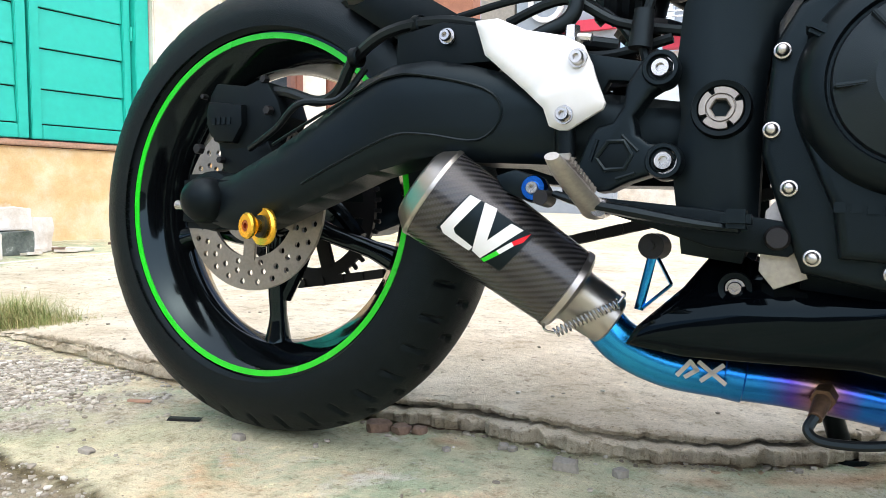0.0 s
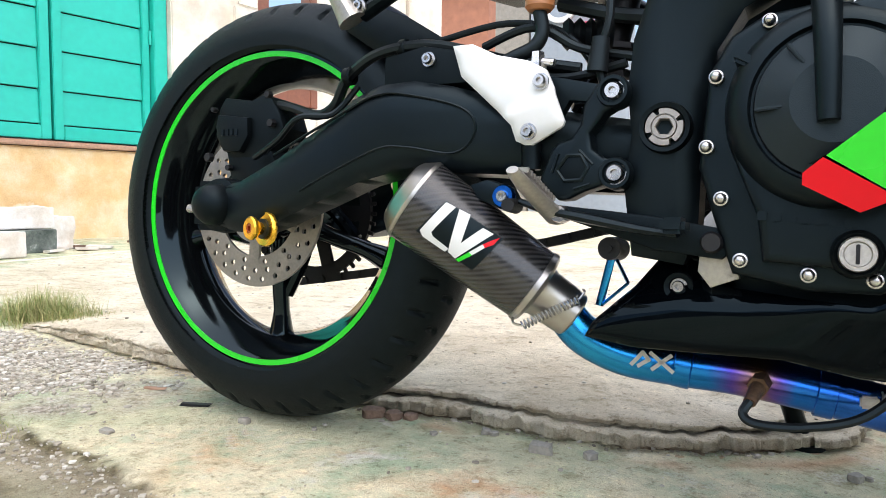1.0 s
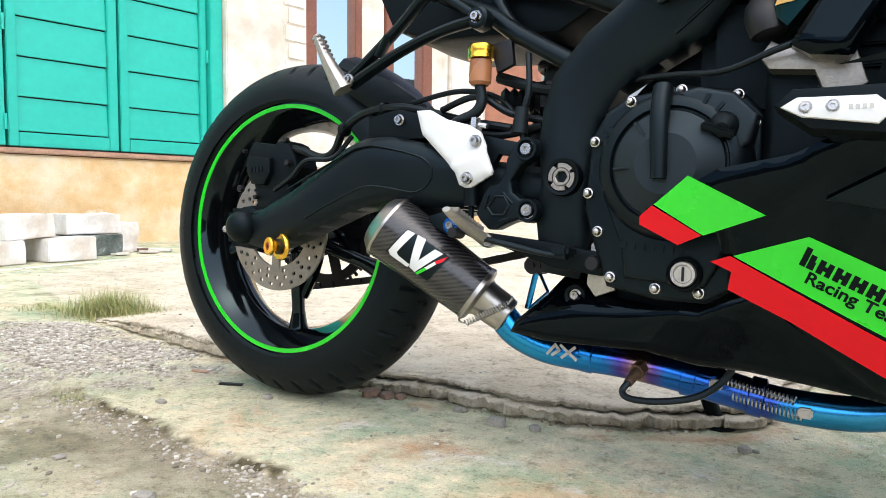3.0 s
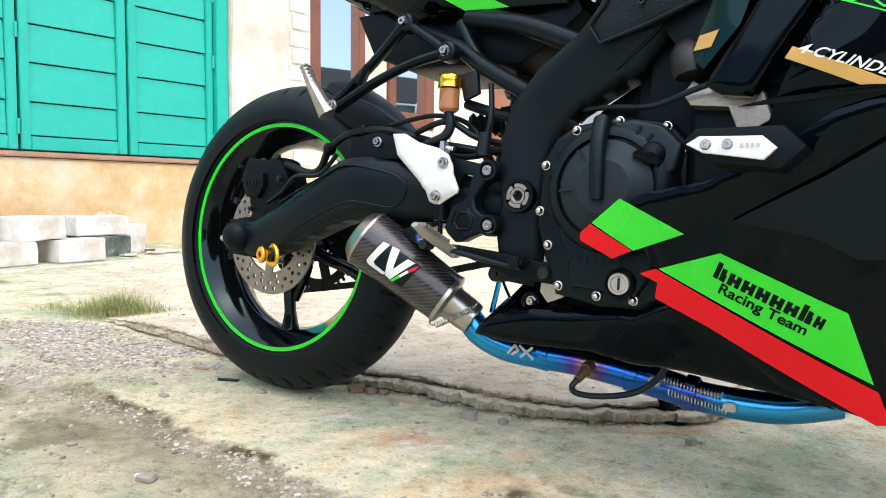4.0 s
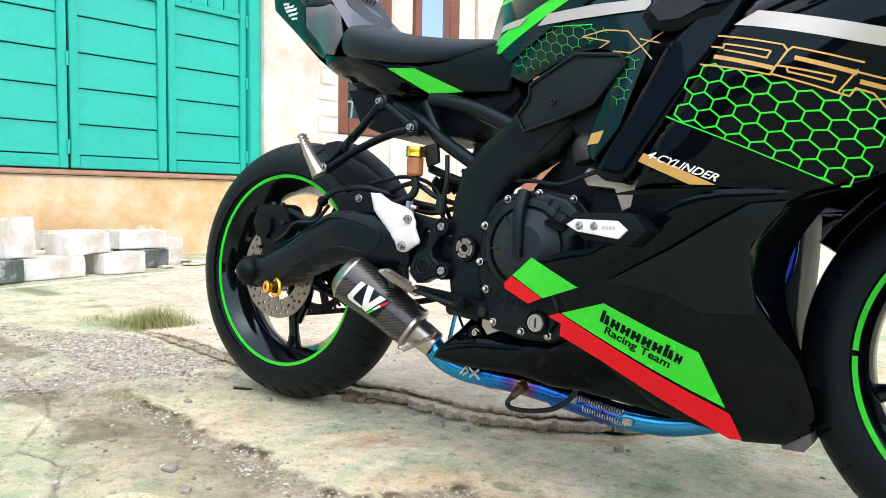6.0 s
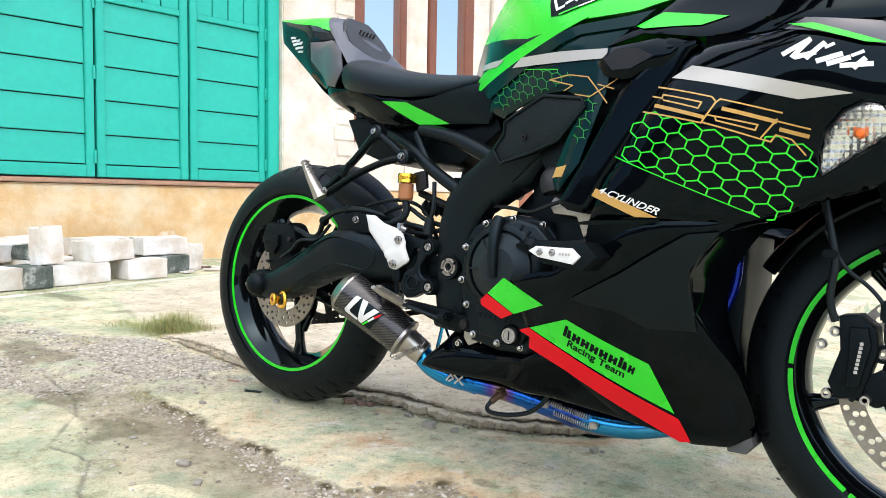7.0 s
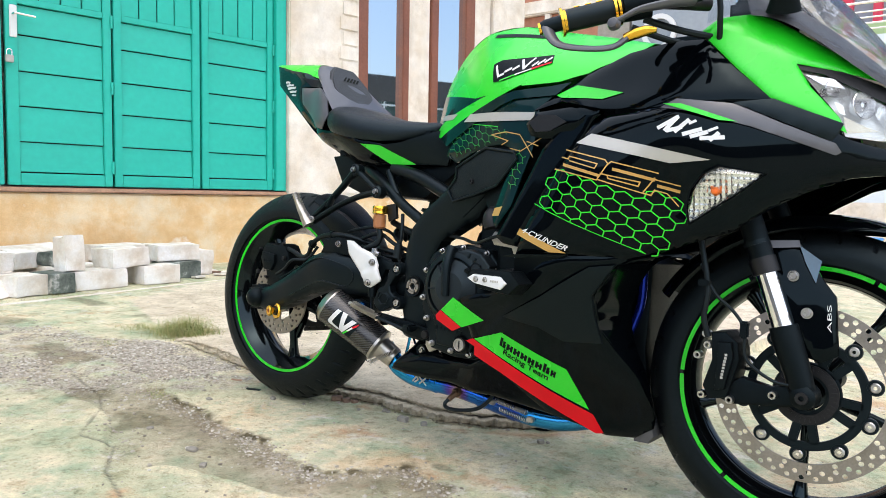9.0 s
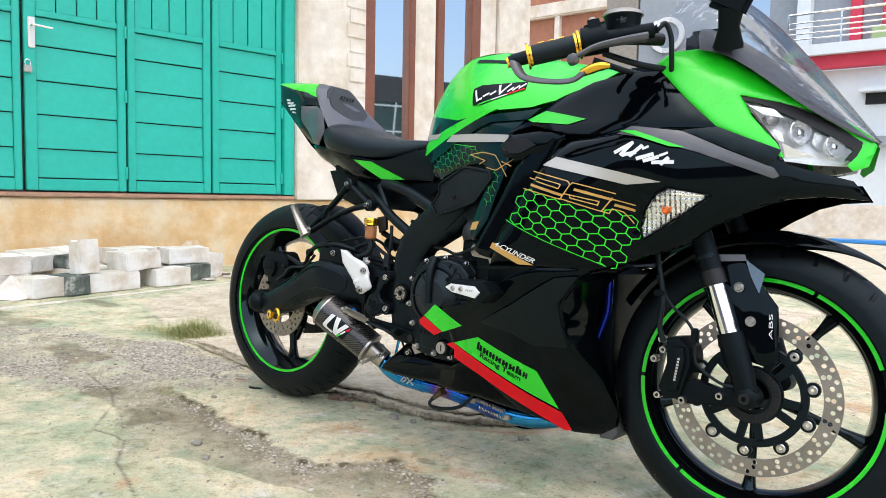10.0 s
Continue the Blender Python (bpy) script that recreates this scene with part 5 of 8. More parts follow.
simple("sprocket", M_dark, "dark toothed rear sprocket", rear, fn=lambda b: (lathe(b, [(0.085, -0.003), (0.103, -0.003), (0.103, 0.003), (0.085, 0.003)], 90, close=True), [box(b, 0.10, 0.112, -0.0025, 0.0025, -0.003, 0.003, 0.001, Matrix.Rotation(radians(8 * k), 4, "Y")) for k in range(45)],
       [box(b, 0.03, 0.09, -0.003, 0.003, -0.012, 0.012, 0.002, Matrix.Rotation(radians(72 * k), 4, "Y")) for k in range(5)]), m=pose(0, 0.062, 0))


def chain(b):
    """Link plates and rollers round the sprocket and along both runs."""
    path, c, r, d, rr = [], (0.0, 0.306), 0.112, (0.60, 0.365), 0.035
    for k in range(-86, 87, 6):
        a = radians(180 + k - 6)
        path.append((c[0] + r * math.cos(a), c[1] + r * math.sin(a)))
    path = [(p[0], p[1]) for p in path]
    top, low = path[0], path[-1]
    run1 = [(top[0] + (d[0] - top[0]) * t, top[1] + (d[1] + rr - top[1]) * t) for t in np.linspace(0, 1, 40)]
    run2 = [(low[0] + (d[0] - low[0]) * t, low[1] + (d[1] - rr - low[1]) * t - 0.012 * math.sin(t * math.pi)) for t in np.linspace(0, 1, 40)]
    line = run1[::-1] + path[1:] + run2[1:]
    for i, ((x0, z0), (x1, z1)) in enumerate(zip(line, line[1:])):
        ang, ln = math.degrees(math.atan2(z1 - z0, x1 - x0)), math.hypot(x1 - x0, z1 - z0)
        w = 0.0085 if i % 2 else 0.0055
        for s in (-1, 1):
            box(b, -0.004, ln + 0.004, s * w - 0.001, s * w + 0.001, -0.006, 0.006, 0.002, pose(x0, 0, z0, 0, -ang, 0))
        lathe(b, [(0, -0.009), (0.0045, -0.009), (0.0045, 0.009), (0, 0.009)], 8, Matrix.Translation((x0, 0, z0)))


simple("drive_chain", M_dark, "dark oily drive chain", fn=chain, m=pose(0, YC + 0.062, 0))


def caliper(b):
    plate(b, [(-0.050, 0.405), (-0.044, 0.44), (-0.034, 0.455), (0.012, 0.449), (0.032, 0.456), (0.048, 0.450), (0.062, 0.43), (0.07, 0.41), (0.053, 0.39), (0.044, 0.372), (-0.018, 0.370), (-0.042, 0.388)], -0.052, 0.0, 0.008)
    plate(b, [(-0.040, 0.412), (-0.036, 0.430), (0.016, 0.424), (0.018, 0.400), (0.004, 0.378), (-0.026, 0.380)], -0.062, -0.048, 0.005)


simple("rear_caliper", M_plastic, "matt black rear brake caliper", fn=caliper)
simple("caliper_hanger", M_plastic, "", fn=lambda b: plate(b, [(-0.03, 0.38), (0.04, 0.395), (0.06, 0.36), (0.05, 0.32), (0.0, 0.315), (-0.02, 0.34)], -0.05, -0.02, 0.006))
simple("caliper_bars", M_satin, "", fn=lambda b: [box(b, -0.028 + i * 0.008, -0.0225 + i * 0.008, -0.0635, -0.061, 0.400, 0.409, 0.0005) for i in range(4)])
for x, y, z, r in ((-0.050, -0.05, 0.438, 0.005), (0.040, -0.045, 0.455, 0.007), (0.055, -0.055, 0.415, 0.008), (-0.052, -0.055, 0.372, 0.009), (-0.02, -0.05, 0.358, 0.006)):
    simple("caliper_bolt", M_dark, "", fn=lambda b: hexagon(b, (x, y, z), r * 0.75, 0.008))
simple("rear_brake_hose", M_rubber, "black rear brake hose", fn=lambda b: tube(b, [(0.03, -0.035, 0.445), (0.075, -0.045, 0.437), (0.12, -0.05, 0.424), (0.155, -0.06, 0.432), (0.185, -0.075, 0.462), (0.235, -0.085, 0.485), (0.30, -0.08, 0.490), (0.37, -0.06, 0.475), (0.46, -0.05, 0.45)], 0.0065, 8))
simple("speed_sensor_wire", M_rubber, "", fn=lambda b: tube(b, [(0.03, -0.06, 0.37), (0.08, -0.075, 0.39), (0.12, -0.085, 0.415), (0.16, -0.07, 0.42), (0.19, -0.06, 0.455)], 0.004, 8))
for x, z in ((0.19, 0.462), (0.265, 0.489)):
    simple("hose_clip", M_plastic, "", fn=lambda b: lathe(b, [(0.009, -0.006), (0.011, -0.004), (0.011, 0.004), (0.009, 0.006)], 12, pose(x, -0.080, z, 0, 0, 80)))


def hugger(b):
    prof = [(0.300, -0.078), (0.315, -0.07), (0.325, -0.04), (0.327, 0.0), (0.325, 0.04), (0.315, 0.07), (0.300, 0.078), (0.297, 0.075), (0.310, 0.066), (0.320, 0.04), (0.322, 0), (0.320, -0.04), (0.310, -0.066), (0.297, -0.075)]
    lathe(b, prof, 30, Matrix.Translation((0, YC, 0.306)), radians(18), radians(66), close=True)


simple("rear_hugger", M_plastic, "matt black rear mudguard", fn=hugger)
simple("hugger_side", M_plastic, "", fn=lambda b: skin(b, [(0.13, 0.545), (0.16, 0.575), (0.235, 0.545), (0.30, 0.505), (0.345, 0.475), (0.33, 0.44), (0.28, 0.446), (0.24, 0.475), (0.20, 0.50)], const(-0.03), thick=0.02, crown=0.006))
simple("hugger_bolt", M_steel, "", fn=lambda b: socket_bolt(b, (0.309, -0.104, 0.468), 0.006))
simple("hugger_mount", M_plastic, "", fn=lambda b: plate(b, [(0.25, 0.44), (0.25, 0.475), (0.30, 0.485), (0.35, 0.475), (0.38, 0.44)], -0.10, -0.07, 0.005))

# exhaust: a turned can on a slanted axis
CAN_A, CAN_B = Vector((0.304, -0.110, 0.313)), Vector((0.427, -0.060, 0.223))
CAN_X = (CAN_B - CAN_A).normalized()
CAN_M = Matrix.Translation(CAN_A) @ CAN_X.to_track_quat("Y", "Z").to_matrix().to_4x4()
CAN_L = (CAN_B - CAN_A).length


def carbon_material():
    m = bpy.data.materials.new("carbon_fibre")
    m.use_nodes = True
    n, l = m.node_tree.nodes, m.node_tree.links
    b = n["Principled BSDF"]
    co = n.new("ShaderNodeTexCoord")
    sep = n.new("ShaderNodeSeparateXYZ")
    l.new(co.outputs["Object"], sep.inputs[0])

    def op(kind, a, c=None):
        k = n.new("ShaderNodeMath")
        k.operation = kind
        for i, v in enumerate((a, c)):
            if v is None:
                continue
            if isinstance(v, (int, float)):
                k.inputs[i].default_value = v
            else:
                l.new(v, k.inputs[i])
        return k.outputs[0]
    ang = op("ARCTAN2", sep.outputs["X"], sep.outputs["Z"])
    u, v = op("MULTIPLY", ang, 0.045 / 0.0021), op("MULTIPLY", sep.outputs["Y"], 1 / 0.0021)
    twill = op("FRACT", op("MULTIPLY", op("ADD", op("FLOOR", u), op("FLOOR", v)), 0.25))
    weave = op("LESS_THAN", twill, 0.49)
    mixc = n.new("ShaderNodeMix")
    mixc.data_type = "RGBA"
    mixc.inputs["A"].default_value, mixc.inputs["B"].default_value = (0.008, 0.008, 0.009, 1), (0.024, 0.024, 0.025, 1)
    l.new(weave, mixc.inputs["Factor"])
    l.new(mixc.outputs["Result"], b.inputs["Base Color"])
    rr = op("ADD", op("MULTIPLY", weave, 0.18), 0.26)
    l.new(rr, b.inputs["Roughness"])
    b.inputs["Coat Weight"].default_value, b.inputs["Coat Roughness"].default_value = 0.5, 0.12
    return m


def titanium_material():
    """Heat-blued tube: straw, purple and blue bands along the pipe."""
    m = bpy.data.materials.new("heat_blued_titanium")
    m.use_nodes = True
    n, l = m.node_tree.nodes, m.node_tree.links
    b = n["Principled BSDF"]
    co = n.new("ShaderNodeTexCoord")
    sep = n.new("ShaderNodeSeparateXYZ")
    l.new(co.outputs["Object"], sep.inputs[0])
    ns = n.new("ShaderNodeTexNoise")
    ns.inputs["Scale"].default_value = 30
    l.new(co.outputs["Object"], ns.inputs["Vector"])
    add = n.new("ShaderNodeMath")
    add.operation = "MULTIPLY_ADD"
    l.new(ns.outputs["Fac"], add.inputs[0])
    add.inputs[1].default_value = 0.03
    l.new(sep.outputs["X"], add.inputs[2])
    r = n.new("ShaderNodeValToRGB")
    stops = ((0.0, (0.02, 0.10, 0.42)), (0.42, (0.02, 0.22, 0.62)), (0.50, (0.03, 0.30, 0.60)), (0.62, (0.02, 0.20, 0.62)), (0.645, (0.10, 0.06, 0.40)), (0.663, (0.40, 0.22, 0.08)), (0.682, (0.12, 0.07, 0.35)), (0.70, (0.02, 0.16, 0.60)), (0.82, (0.04, 0.08, 0.35)), (0.85, (0.03, 0.28, 0.60)), (1.0, (0.05, 0.25, 0.5)))
    while len(r.color_ramp.elements) < len(stops):
        r.color_ramp.elements.new(0.5)
    for e, (p, c) in zip(r.color_ramp.elements, stops):
        e.position, e.color = p, (*c, 1)
    l.new(add.outputs[0], r.inputs["Fac"])
    l.new(r.outputs["Color"], b.inputs["Base Color"])
    b.inputs["Metallic"].default_value, b.inputs["Roughness"].default_value = 1.0, 0.24
    return m


M_carbon, M_ti = carbon_material(), titanium_material()


def can_r(y):
    """The can is fuller at the outlet."""
    return 0.0485 - 0.044 * y


can = simple("silencer", M_carbon, "carbon fibre exhaust silencer", fn=lambda b: lathe(b, [(can_r(0) - 0.002, 0.0), *((can_r(y), y) for y in np.linspace(0.0006, CAN_L - 0.004, 8)), (0.03, CAN_L - 0.002)], 72), m=CAN_M)
simple("end_cap", M_brushed, "satin steel silencer end cap", can, fn=lambda b: lathe(b, [(0.018, 0.010), (0.020, -0.012), (0.026, -0.018), (0.034, -0.018), (0.0385, -0.0155), (0.0475, -0.004), (0.0492, -0.0025), (0.0492, 0.0015), (0.048, 0.002)], 72))
simple("end_ring", M_brushed, "", can, fn=lambda b: lathe(b, [(0.0405, CAN_L - 0.006), (0.0430, CAN_L - 0.005), (0.0432, CAN_L + 0.001), (0.039, CAN_L + 0.004), (0.030, CAN_L + 0.006), (0.0275, CAN_L + 0.010), (0.0268, CAN_L + 0.036), (0.0255, CAN_L + 0.050), (0.0235, CAN_L + 0.052)], 72))


def on_can(poly, r, thick, step=0.004):
    """A patch bent round the can: outline in (degrees round, metres along)."""
    t = bmesh.new()
    skin(t, [(a * 0.001, y) for a, y in poly], const(0), thick=thick, step=step)
    for v in t.verts:
        a, y, d = radians(v.co.x * 1000), v.co.z, v.co.y
        q = can_r(y) + r - d
        v.co = Vector((q * math.cos(a), y, q * math.sin(a)))
    return t


def can_patch(name, poly, material, lift, label=""):
    return part(name, on_can(poly, lift, 0.0004), material, can, label)


# ---- frame, foot controls, engine ----
frame_depth = spline_depth([(0.56, 0.27, -0.100), (0.56, 0.38, -0.107), (0.56, 0.50, -0.110), (0.62, 0.56, -0.118), (0.70, 0.60, -0.128), (0.78, 0.66, -0.132), (0.90, 0.69, -0.10), (1.10, 0.75, -0.02), (0.60, 0.45, -0.105)])
FRAME = [(0.536, 0.262), (0.528, 0.325), (0.533, 0.38), (0.528, 0.421), (0.532, 0.47), (0.546, 0.515), (0.586, 0.56), (0.645, 0.60), (0.670, 0.625), (0.69, 0.652), (0.72, 0.675), (0.79, 0.70), (0.90, 0.72), (1.10, 0.78), (1.09, 0.70), (0.90, 0.655), (0.815, 0.645), (0.775, 0.60), (0.733, 0.546), (0.678, 0.518), (0.63, 0.491), (0.608, 0.455), (0.60, 0.41), (0.598, 0.38), (0.596, 0.29), (0.584, 0.255)]
panel("frame_spar", FRAME, M_satin, "satin black perimeter frame", depth=frame_depth, thick=0.04, crown=0.010, wide=0.014)
KNEE = [(0.668, 0.604), (0.692, 0.630), (0.694, 0.652), (0.720, 0.664), (0.780, 0.690), (0.858, 0.678), (0.866, 0.664), (0.812, 0.612), (0.745, 0.594), (0.684, 0.580)]
knee_depth = spline_depth([(0.67, 0.61, -0.136), (0.72, 0.66, -0.150), (0.79, 0.70, -0.166), (0.87, 0.70, -0.182), (0.81, 0.63, -0.166), (0.74, 0.60, -0.146), (0.68, 0.58, -0.136)])
panel("knee_pad", KNEE, mat("knee_pad_rubber", (0.0050, 0.0062, 0.0072), 0.55, bump=0.5, bscale=700, spec=0.3, tint=COOL), "textured black rubber knee pad", depth=knee_depth, thick=0.03, crown=0.003, wide=0.005)
simple("knee_pad_rim", M_satin, "", fn=lambda b: tube(b, [(x, knee_depth(x, z) + 0.0010, z) for x, z in KNEE + KNEE[:1]], 0.0032, 8, 1))
for p in (((0.700, 0.548), (0.752, 0.590), (0.800, 0.640), (0.83, 0.662)),):
    simple("spar_crease", M_satin, "", fn=lambda b: tube(b, [(x, frame_depth(x, z) + 0.0004, z) for x, z in p], 0.0028, 8, 6, flat=0.8))
simple("pad_screw", M_dark, "", fn=lambda b: socket_bolt(b, (0.741, knee_depth(0.741, 0.622) - 0.001, 0.622), 0.005))
simple("pivot_ring", M_plastic, "", fn=lambda b: lathe(b, [(0.0, 0.003), (0.018, 0.0), (0.019, -0.006), (0.023, -0.007), (0.0245, 0.0), (0.0245, 0.012)], 48, Matrix.Translation((0.566, -0.108, 0.383))))


def notched_nut(b):
    """A ring with four notches in its rim and a six-sided hole."""
    n, rows = 96, []
    for k in range(n):
        a = 2 * math.pi * k / n
        hexr = 0.0068 / math.cos((a % (math.pi / 3)) - math.pi / 6)
        notch = min(abs((a - 0.5 - i * math.pi / 2 + math.pi) % (2 * math.pi) - math.pi) for i in range(4)) < 0.11
        ro = 0.0128 if notch else 0.0176
        rows.append([b.verts.new((0.566 + r * math.cos(a), y, 0.383 + r * math.sin(a))) for r, y in ((hexr, -0.100), (hexr, -0.1145), (hexr + 0.0010, -0.1155), (0.0108, -0.1155), (0.0113, -0.1130), (0.0119, -0.1130), (0.0122, -0.1152), (ro - 0.0004, -0.1152), (ro, -0.1146), (ro, -0.100))])
    for k in range(n):
        r, q = rows[k], rows[(k + 1) % n]
        for i in range(9):
            b.faces.new((r[i], r[i + 1], q[i + 1], q[i]))


simple("pivot_nut", M_disc, "notched steel swingarm pivot nut", fn=notched_nut)
simple("pivot_hole", M_dark, "", fn=lambda b: lathe(b, [(0, -0.105), (0.0145, -0.105)], 24, Matrix.Translation((0.566, 0, 0.383))))

GUARD = [(0.34, 0.479), (0.365, 0.478), (0.395, 0.463), (0.433, 0.453), (0.451, 0.443), (0.459, 0.426), (0.472, 0.391), (0.47, 0.386), (0.438, 0.369), (0.43, 0.369), (0.421, 0.373), (0.416, 0.389), (0.395, 0.408), (0.352, 0.445)]
guard_base = spline_depth([(0.34, 0.47, -0.110), (0.40, 0.44, -0.120), (0.46, 0.43, -0.124), (0.43, 0.40, -0.124), (0.44, 0.37, -0.116)])


def guard_depth(x, z):
    """The plate steps out below a slanting ridge."""
    return guard_base(x, z) - 0.005 * max(0, min(1, (0.402 + (x - 0.416) * 0.42 - z) / 0.010 + 0.5))


simple("heel_guard", M_white, "white painted heel guard plate", fn=lambda b: skin(b, GUARD, guard_depth, thick=0.005, step=0.004, crown=0.004, wide=0.008))
for x, z in ((0.448, 0.430), (0.437, 0.381)):
    simple("guard_screw", M_steel, "", fn=lambda b: socket_bolt(b, (x, -0.128, z), 0.0062))
BRACKET = [(0.488, 0.407), (0.499, 0.425), (0.507, 0.433), (0.52, 0.433), (0.529, 0.424), (0.529, 0.413), (0.522, 0.407), (0.509, 0.399), (0.495, 0.38), (0.498, 0.364), (0.509, 0.356), (0.524, 0.355), (0.535, 0.345), (0.532, 0.333), (0.523, 0.328), (0.511, 0.329), (0.493, 0.323), (0.477, 0.315), (0.466, 0.314), (0.453, 0.325), (0.446, 0.335), (0.457, 0.364), (0.464, 0.372), (0.477, 0.375), (0.486, 0.389)]
rearset = simple("footpeg_bracket", M_satin, "satin black footpeg bracket", fn=lambda b: plate(b, BRACKET, -0.114, -0.090, 0.005, 3))
for x, z in ((0.517, 0.419), (0.522, 0.340)):
    simple("bracket_boss", M_satin, "", rearset, fn=lambda b: lathe(b, [(0.0105, -0.114), (0.0115, -0.1185), (0.0145, -0.1185), (0.0158, -0.115), (0.0158, -0.095)], 32, Matrix.Translation((x, 0, z))))
HEXRIM = [(0.464, 0.344), (0.474, 0.358), (0.488, 0.358), (0.495, 0.346), (0.489, 0.334), (0.472, 0.333)]
simple("bracket_hex_rim", M_satin, "", rearset, fn=lambda b: tube(b, [(x, -0.1145, z) for x, z in HEXRIM + HEXRIM[:2]], 0.0022, 6, 1))
for q in (((0.459, 0.341), (0.465, 0.360)), ((0.486, 0.363), (0.500, 0.349)), ((0.482, 0.325), (0.498, 0.330))):
    simple("bracket_groove", M_satin, "", rearset, fn=lambda b: tube(b, [(x, -0.1145, z) for x, z in q], 0.0016, 6, 1))
simple("bracket_web", M_satin, "", fn=lambda b: plate(b, [(0.40, 0.452), (0.50, 0.43), (0.51, 0.41), (0.47, 0.415), (0.45, 0.38), (0.43, 0.375)], -0.100, -0.088, 0.003))
simple("bracket_hexagon", M_plastic, "", rearset, fn=lambda b: plate(b, HEXRIM, -0.1143, -0.110, 0.001))
for x, z in ((0.517, 0.419), (0.522, 0.340)):
    simple("bracket_bolt", M_steel, "", fn=lambda b: socket_bolt(b, (x, -0.1135, z), 0.0085))
simple("brake_pushrod", M_plastic, "", fn=lambda b: (tube(b, [(0.432, -0.105, 0.375), (0.434, -0.105, 0.345)], 0.010, 12, 1), tube(b, [(0.434, -0.105, 0.345), (0.436, -0.105, 0.31)], 0.004, 8, 1)))
peg = simple("foot_peg", M_alu, "worn cast aluminium foot peg", fn=lambda b: tube(b, [(0.464, -0.106, 0.298), (0.460, -0.130, 0.306), (0.453, -0.172, 0.324), (0.449, -0.196, 0.336)], [0.015, 0.0115, 0.0100, 0.0065], 12, 5, flat=0.6))
for k in range(10):
    simple("peg_rib", M_alu, "", peg, fn=lambda b: box(b, -0.0016, 0.0016, -0.010, 0.010, 0.004, 0.0095, 0.0008, Matrix.Translation(Vector((0.460, -0.130, 0.308)).lerp(Vector((0.452, -0.182, 0.330)), k / 9)) @ pose(0, 0, 0, 0, 0, 72)))
simple("peg_pivot", M_steel, "", fn=lambda b: lathe(b, [(0, -0.008), (0.008, -0.008), (0.009, 0), (0.009, 0.01)], 16, Matrix.Translation((0.470, -0.116, 0.300))))
simple("silencer_clamp", M_satin, "", fn=lambda b: plate(b, [(0.365, 0.330), (0.385, 0.336), (0.41, 0.328), (0.418, 0.315), (0.40, 0.305), (0.375, 0.315)], -0.105, -0.085, 0.003))
simple("clamp_washer", mat("blue_anodised", (0.02, 0.16, 0.62), 0.25, metal=1.0), "blue anodised washer", fn=lambda b: lathe(b, [(0.006, -0.004), (0.011, -0.004), (0.0125, -0.001), (0.0125, 0.003)], 24, Matrix.Translation((0.405, -0.106, 0.318))))
simple("clamp_bolt", M_steel, "", fn=lambda b: socket_bolt(b, (0.405, -0.108, 0.318), 0.0065))
simple("brake_pedal", M_satin, "black brake pedal lever", fn=lambda b: (tube(b, [(0.428, -0.115, 0.312), (0.455, -0.120, 0.304), (0.50, -0.122, 0.296), (0.55, -0.126, 0.287), (0.585, -0.130, 0.283)], [0.006, 0.008, 0.010, 0.008, 0.006], 8, 5, flat=0.55), box(b, 0.572, 0.594, -0.155, -0.120, 0.283, 0.298, 0.004)))
simple("pedal_pivot", M_dark, "", fn=lambda b: lathe(b, [(0, -0.012), (0.007, -0.012), (0.008, 0.012)], 12, Matrix.Translation((0.418, -0.115, 0.308))))
simple("linkage_plate", M_plastic, "", fn=lambda b: plate(b, [(0.46, 0.31), (0.56, 0.30), (0.62, 0.29), (0.635, 0.275), (0.62, 0.262), (0.56, 0.268), (0.50, 0.288), (0.46, 0.30)], -0.112, -0.098, 0.003))
simple("plate_bolt", M_dark, "", fn=lambda b: lathe(b, [(0, -0.008), (0.008, -0.008), (0.010, -0.004), (0.010, 0)], 20, Matrix.Translation((0.612, -0.113, 0.277))))

# engine: a casing, a round clutch cover and its bolts
CASE = [(0.598, 0.345), (0.604, 0.43), (0.622, 0.462), (0.648, 0.478), (0.712, 0.488), (0.775, 0.478), (0.80, 0.45), (0.80, 0.33), (0.775, 0.30), (0.775, 0.255), (0.745, 0.238), (0.69, 0.238), (0.63, 0.250), (0.612, 0.30)]
engine = simple("engine_case", M_satin, "satin black engine casing", fn=lambda b: plate(b, CASE, -0.118, -0.02, 0.008, 3))
simple("clutch_cover", M_satin, "round black clutch cover", engine, fn=lambda b: lathe(b, [(0.060, -0.146), (0.064, -0.146), (0.066, -0.152), (0.075, -0.150), (0.082, -0.142), (0.086, -0.128), (0.088, -0.11)], 72, Matrix.Translation((0.706, 0, 0.392))))
simple("clutch_dome", M_engine, "dark grey faceted cover dome", engine, fn=lambda b: (lathe(b, [(0, -0.164), (0.034, -0.164), (0.036, -0.163), (0.0605, -0.151), (0.062, -0.146)], 48, Matrix.Translation((0.706, 0, 0.392)))), angle=12)
for a in (-128, -100, -92, 175):
    simple("dome_rib", M_engine, "", engine, fn=lambda b: box(b, 0.038, 0.060, -0.162, -0.146, -0.0016, 0.0016, 0.001, Matrix.Translation((0.706, 0.0, 0.392)) @ Matrix.Rotation(radians(a), 4, "Y") @ pose(0, 0, 0, 0, 0, 0)))
for a in (-62, -50, -38, -150):
    simple("cover_ridge", M_satin, "", engine, fn=lambda b: box(b, 0.066, 0.090, -0.150, -0.120, -0.005, 0.005, 0.003, Matrix.Translation((0.706, 0.0, 0.392)) @ Matrix.Rotation(radians(a), 4, "Y")))
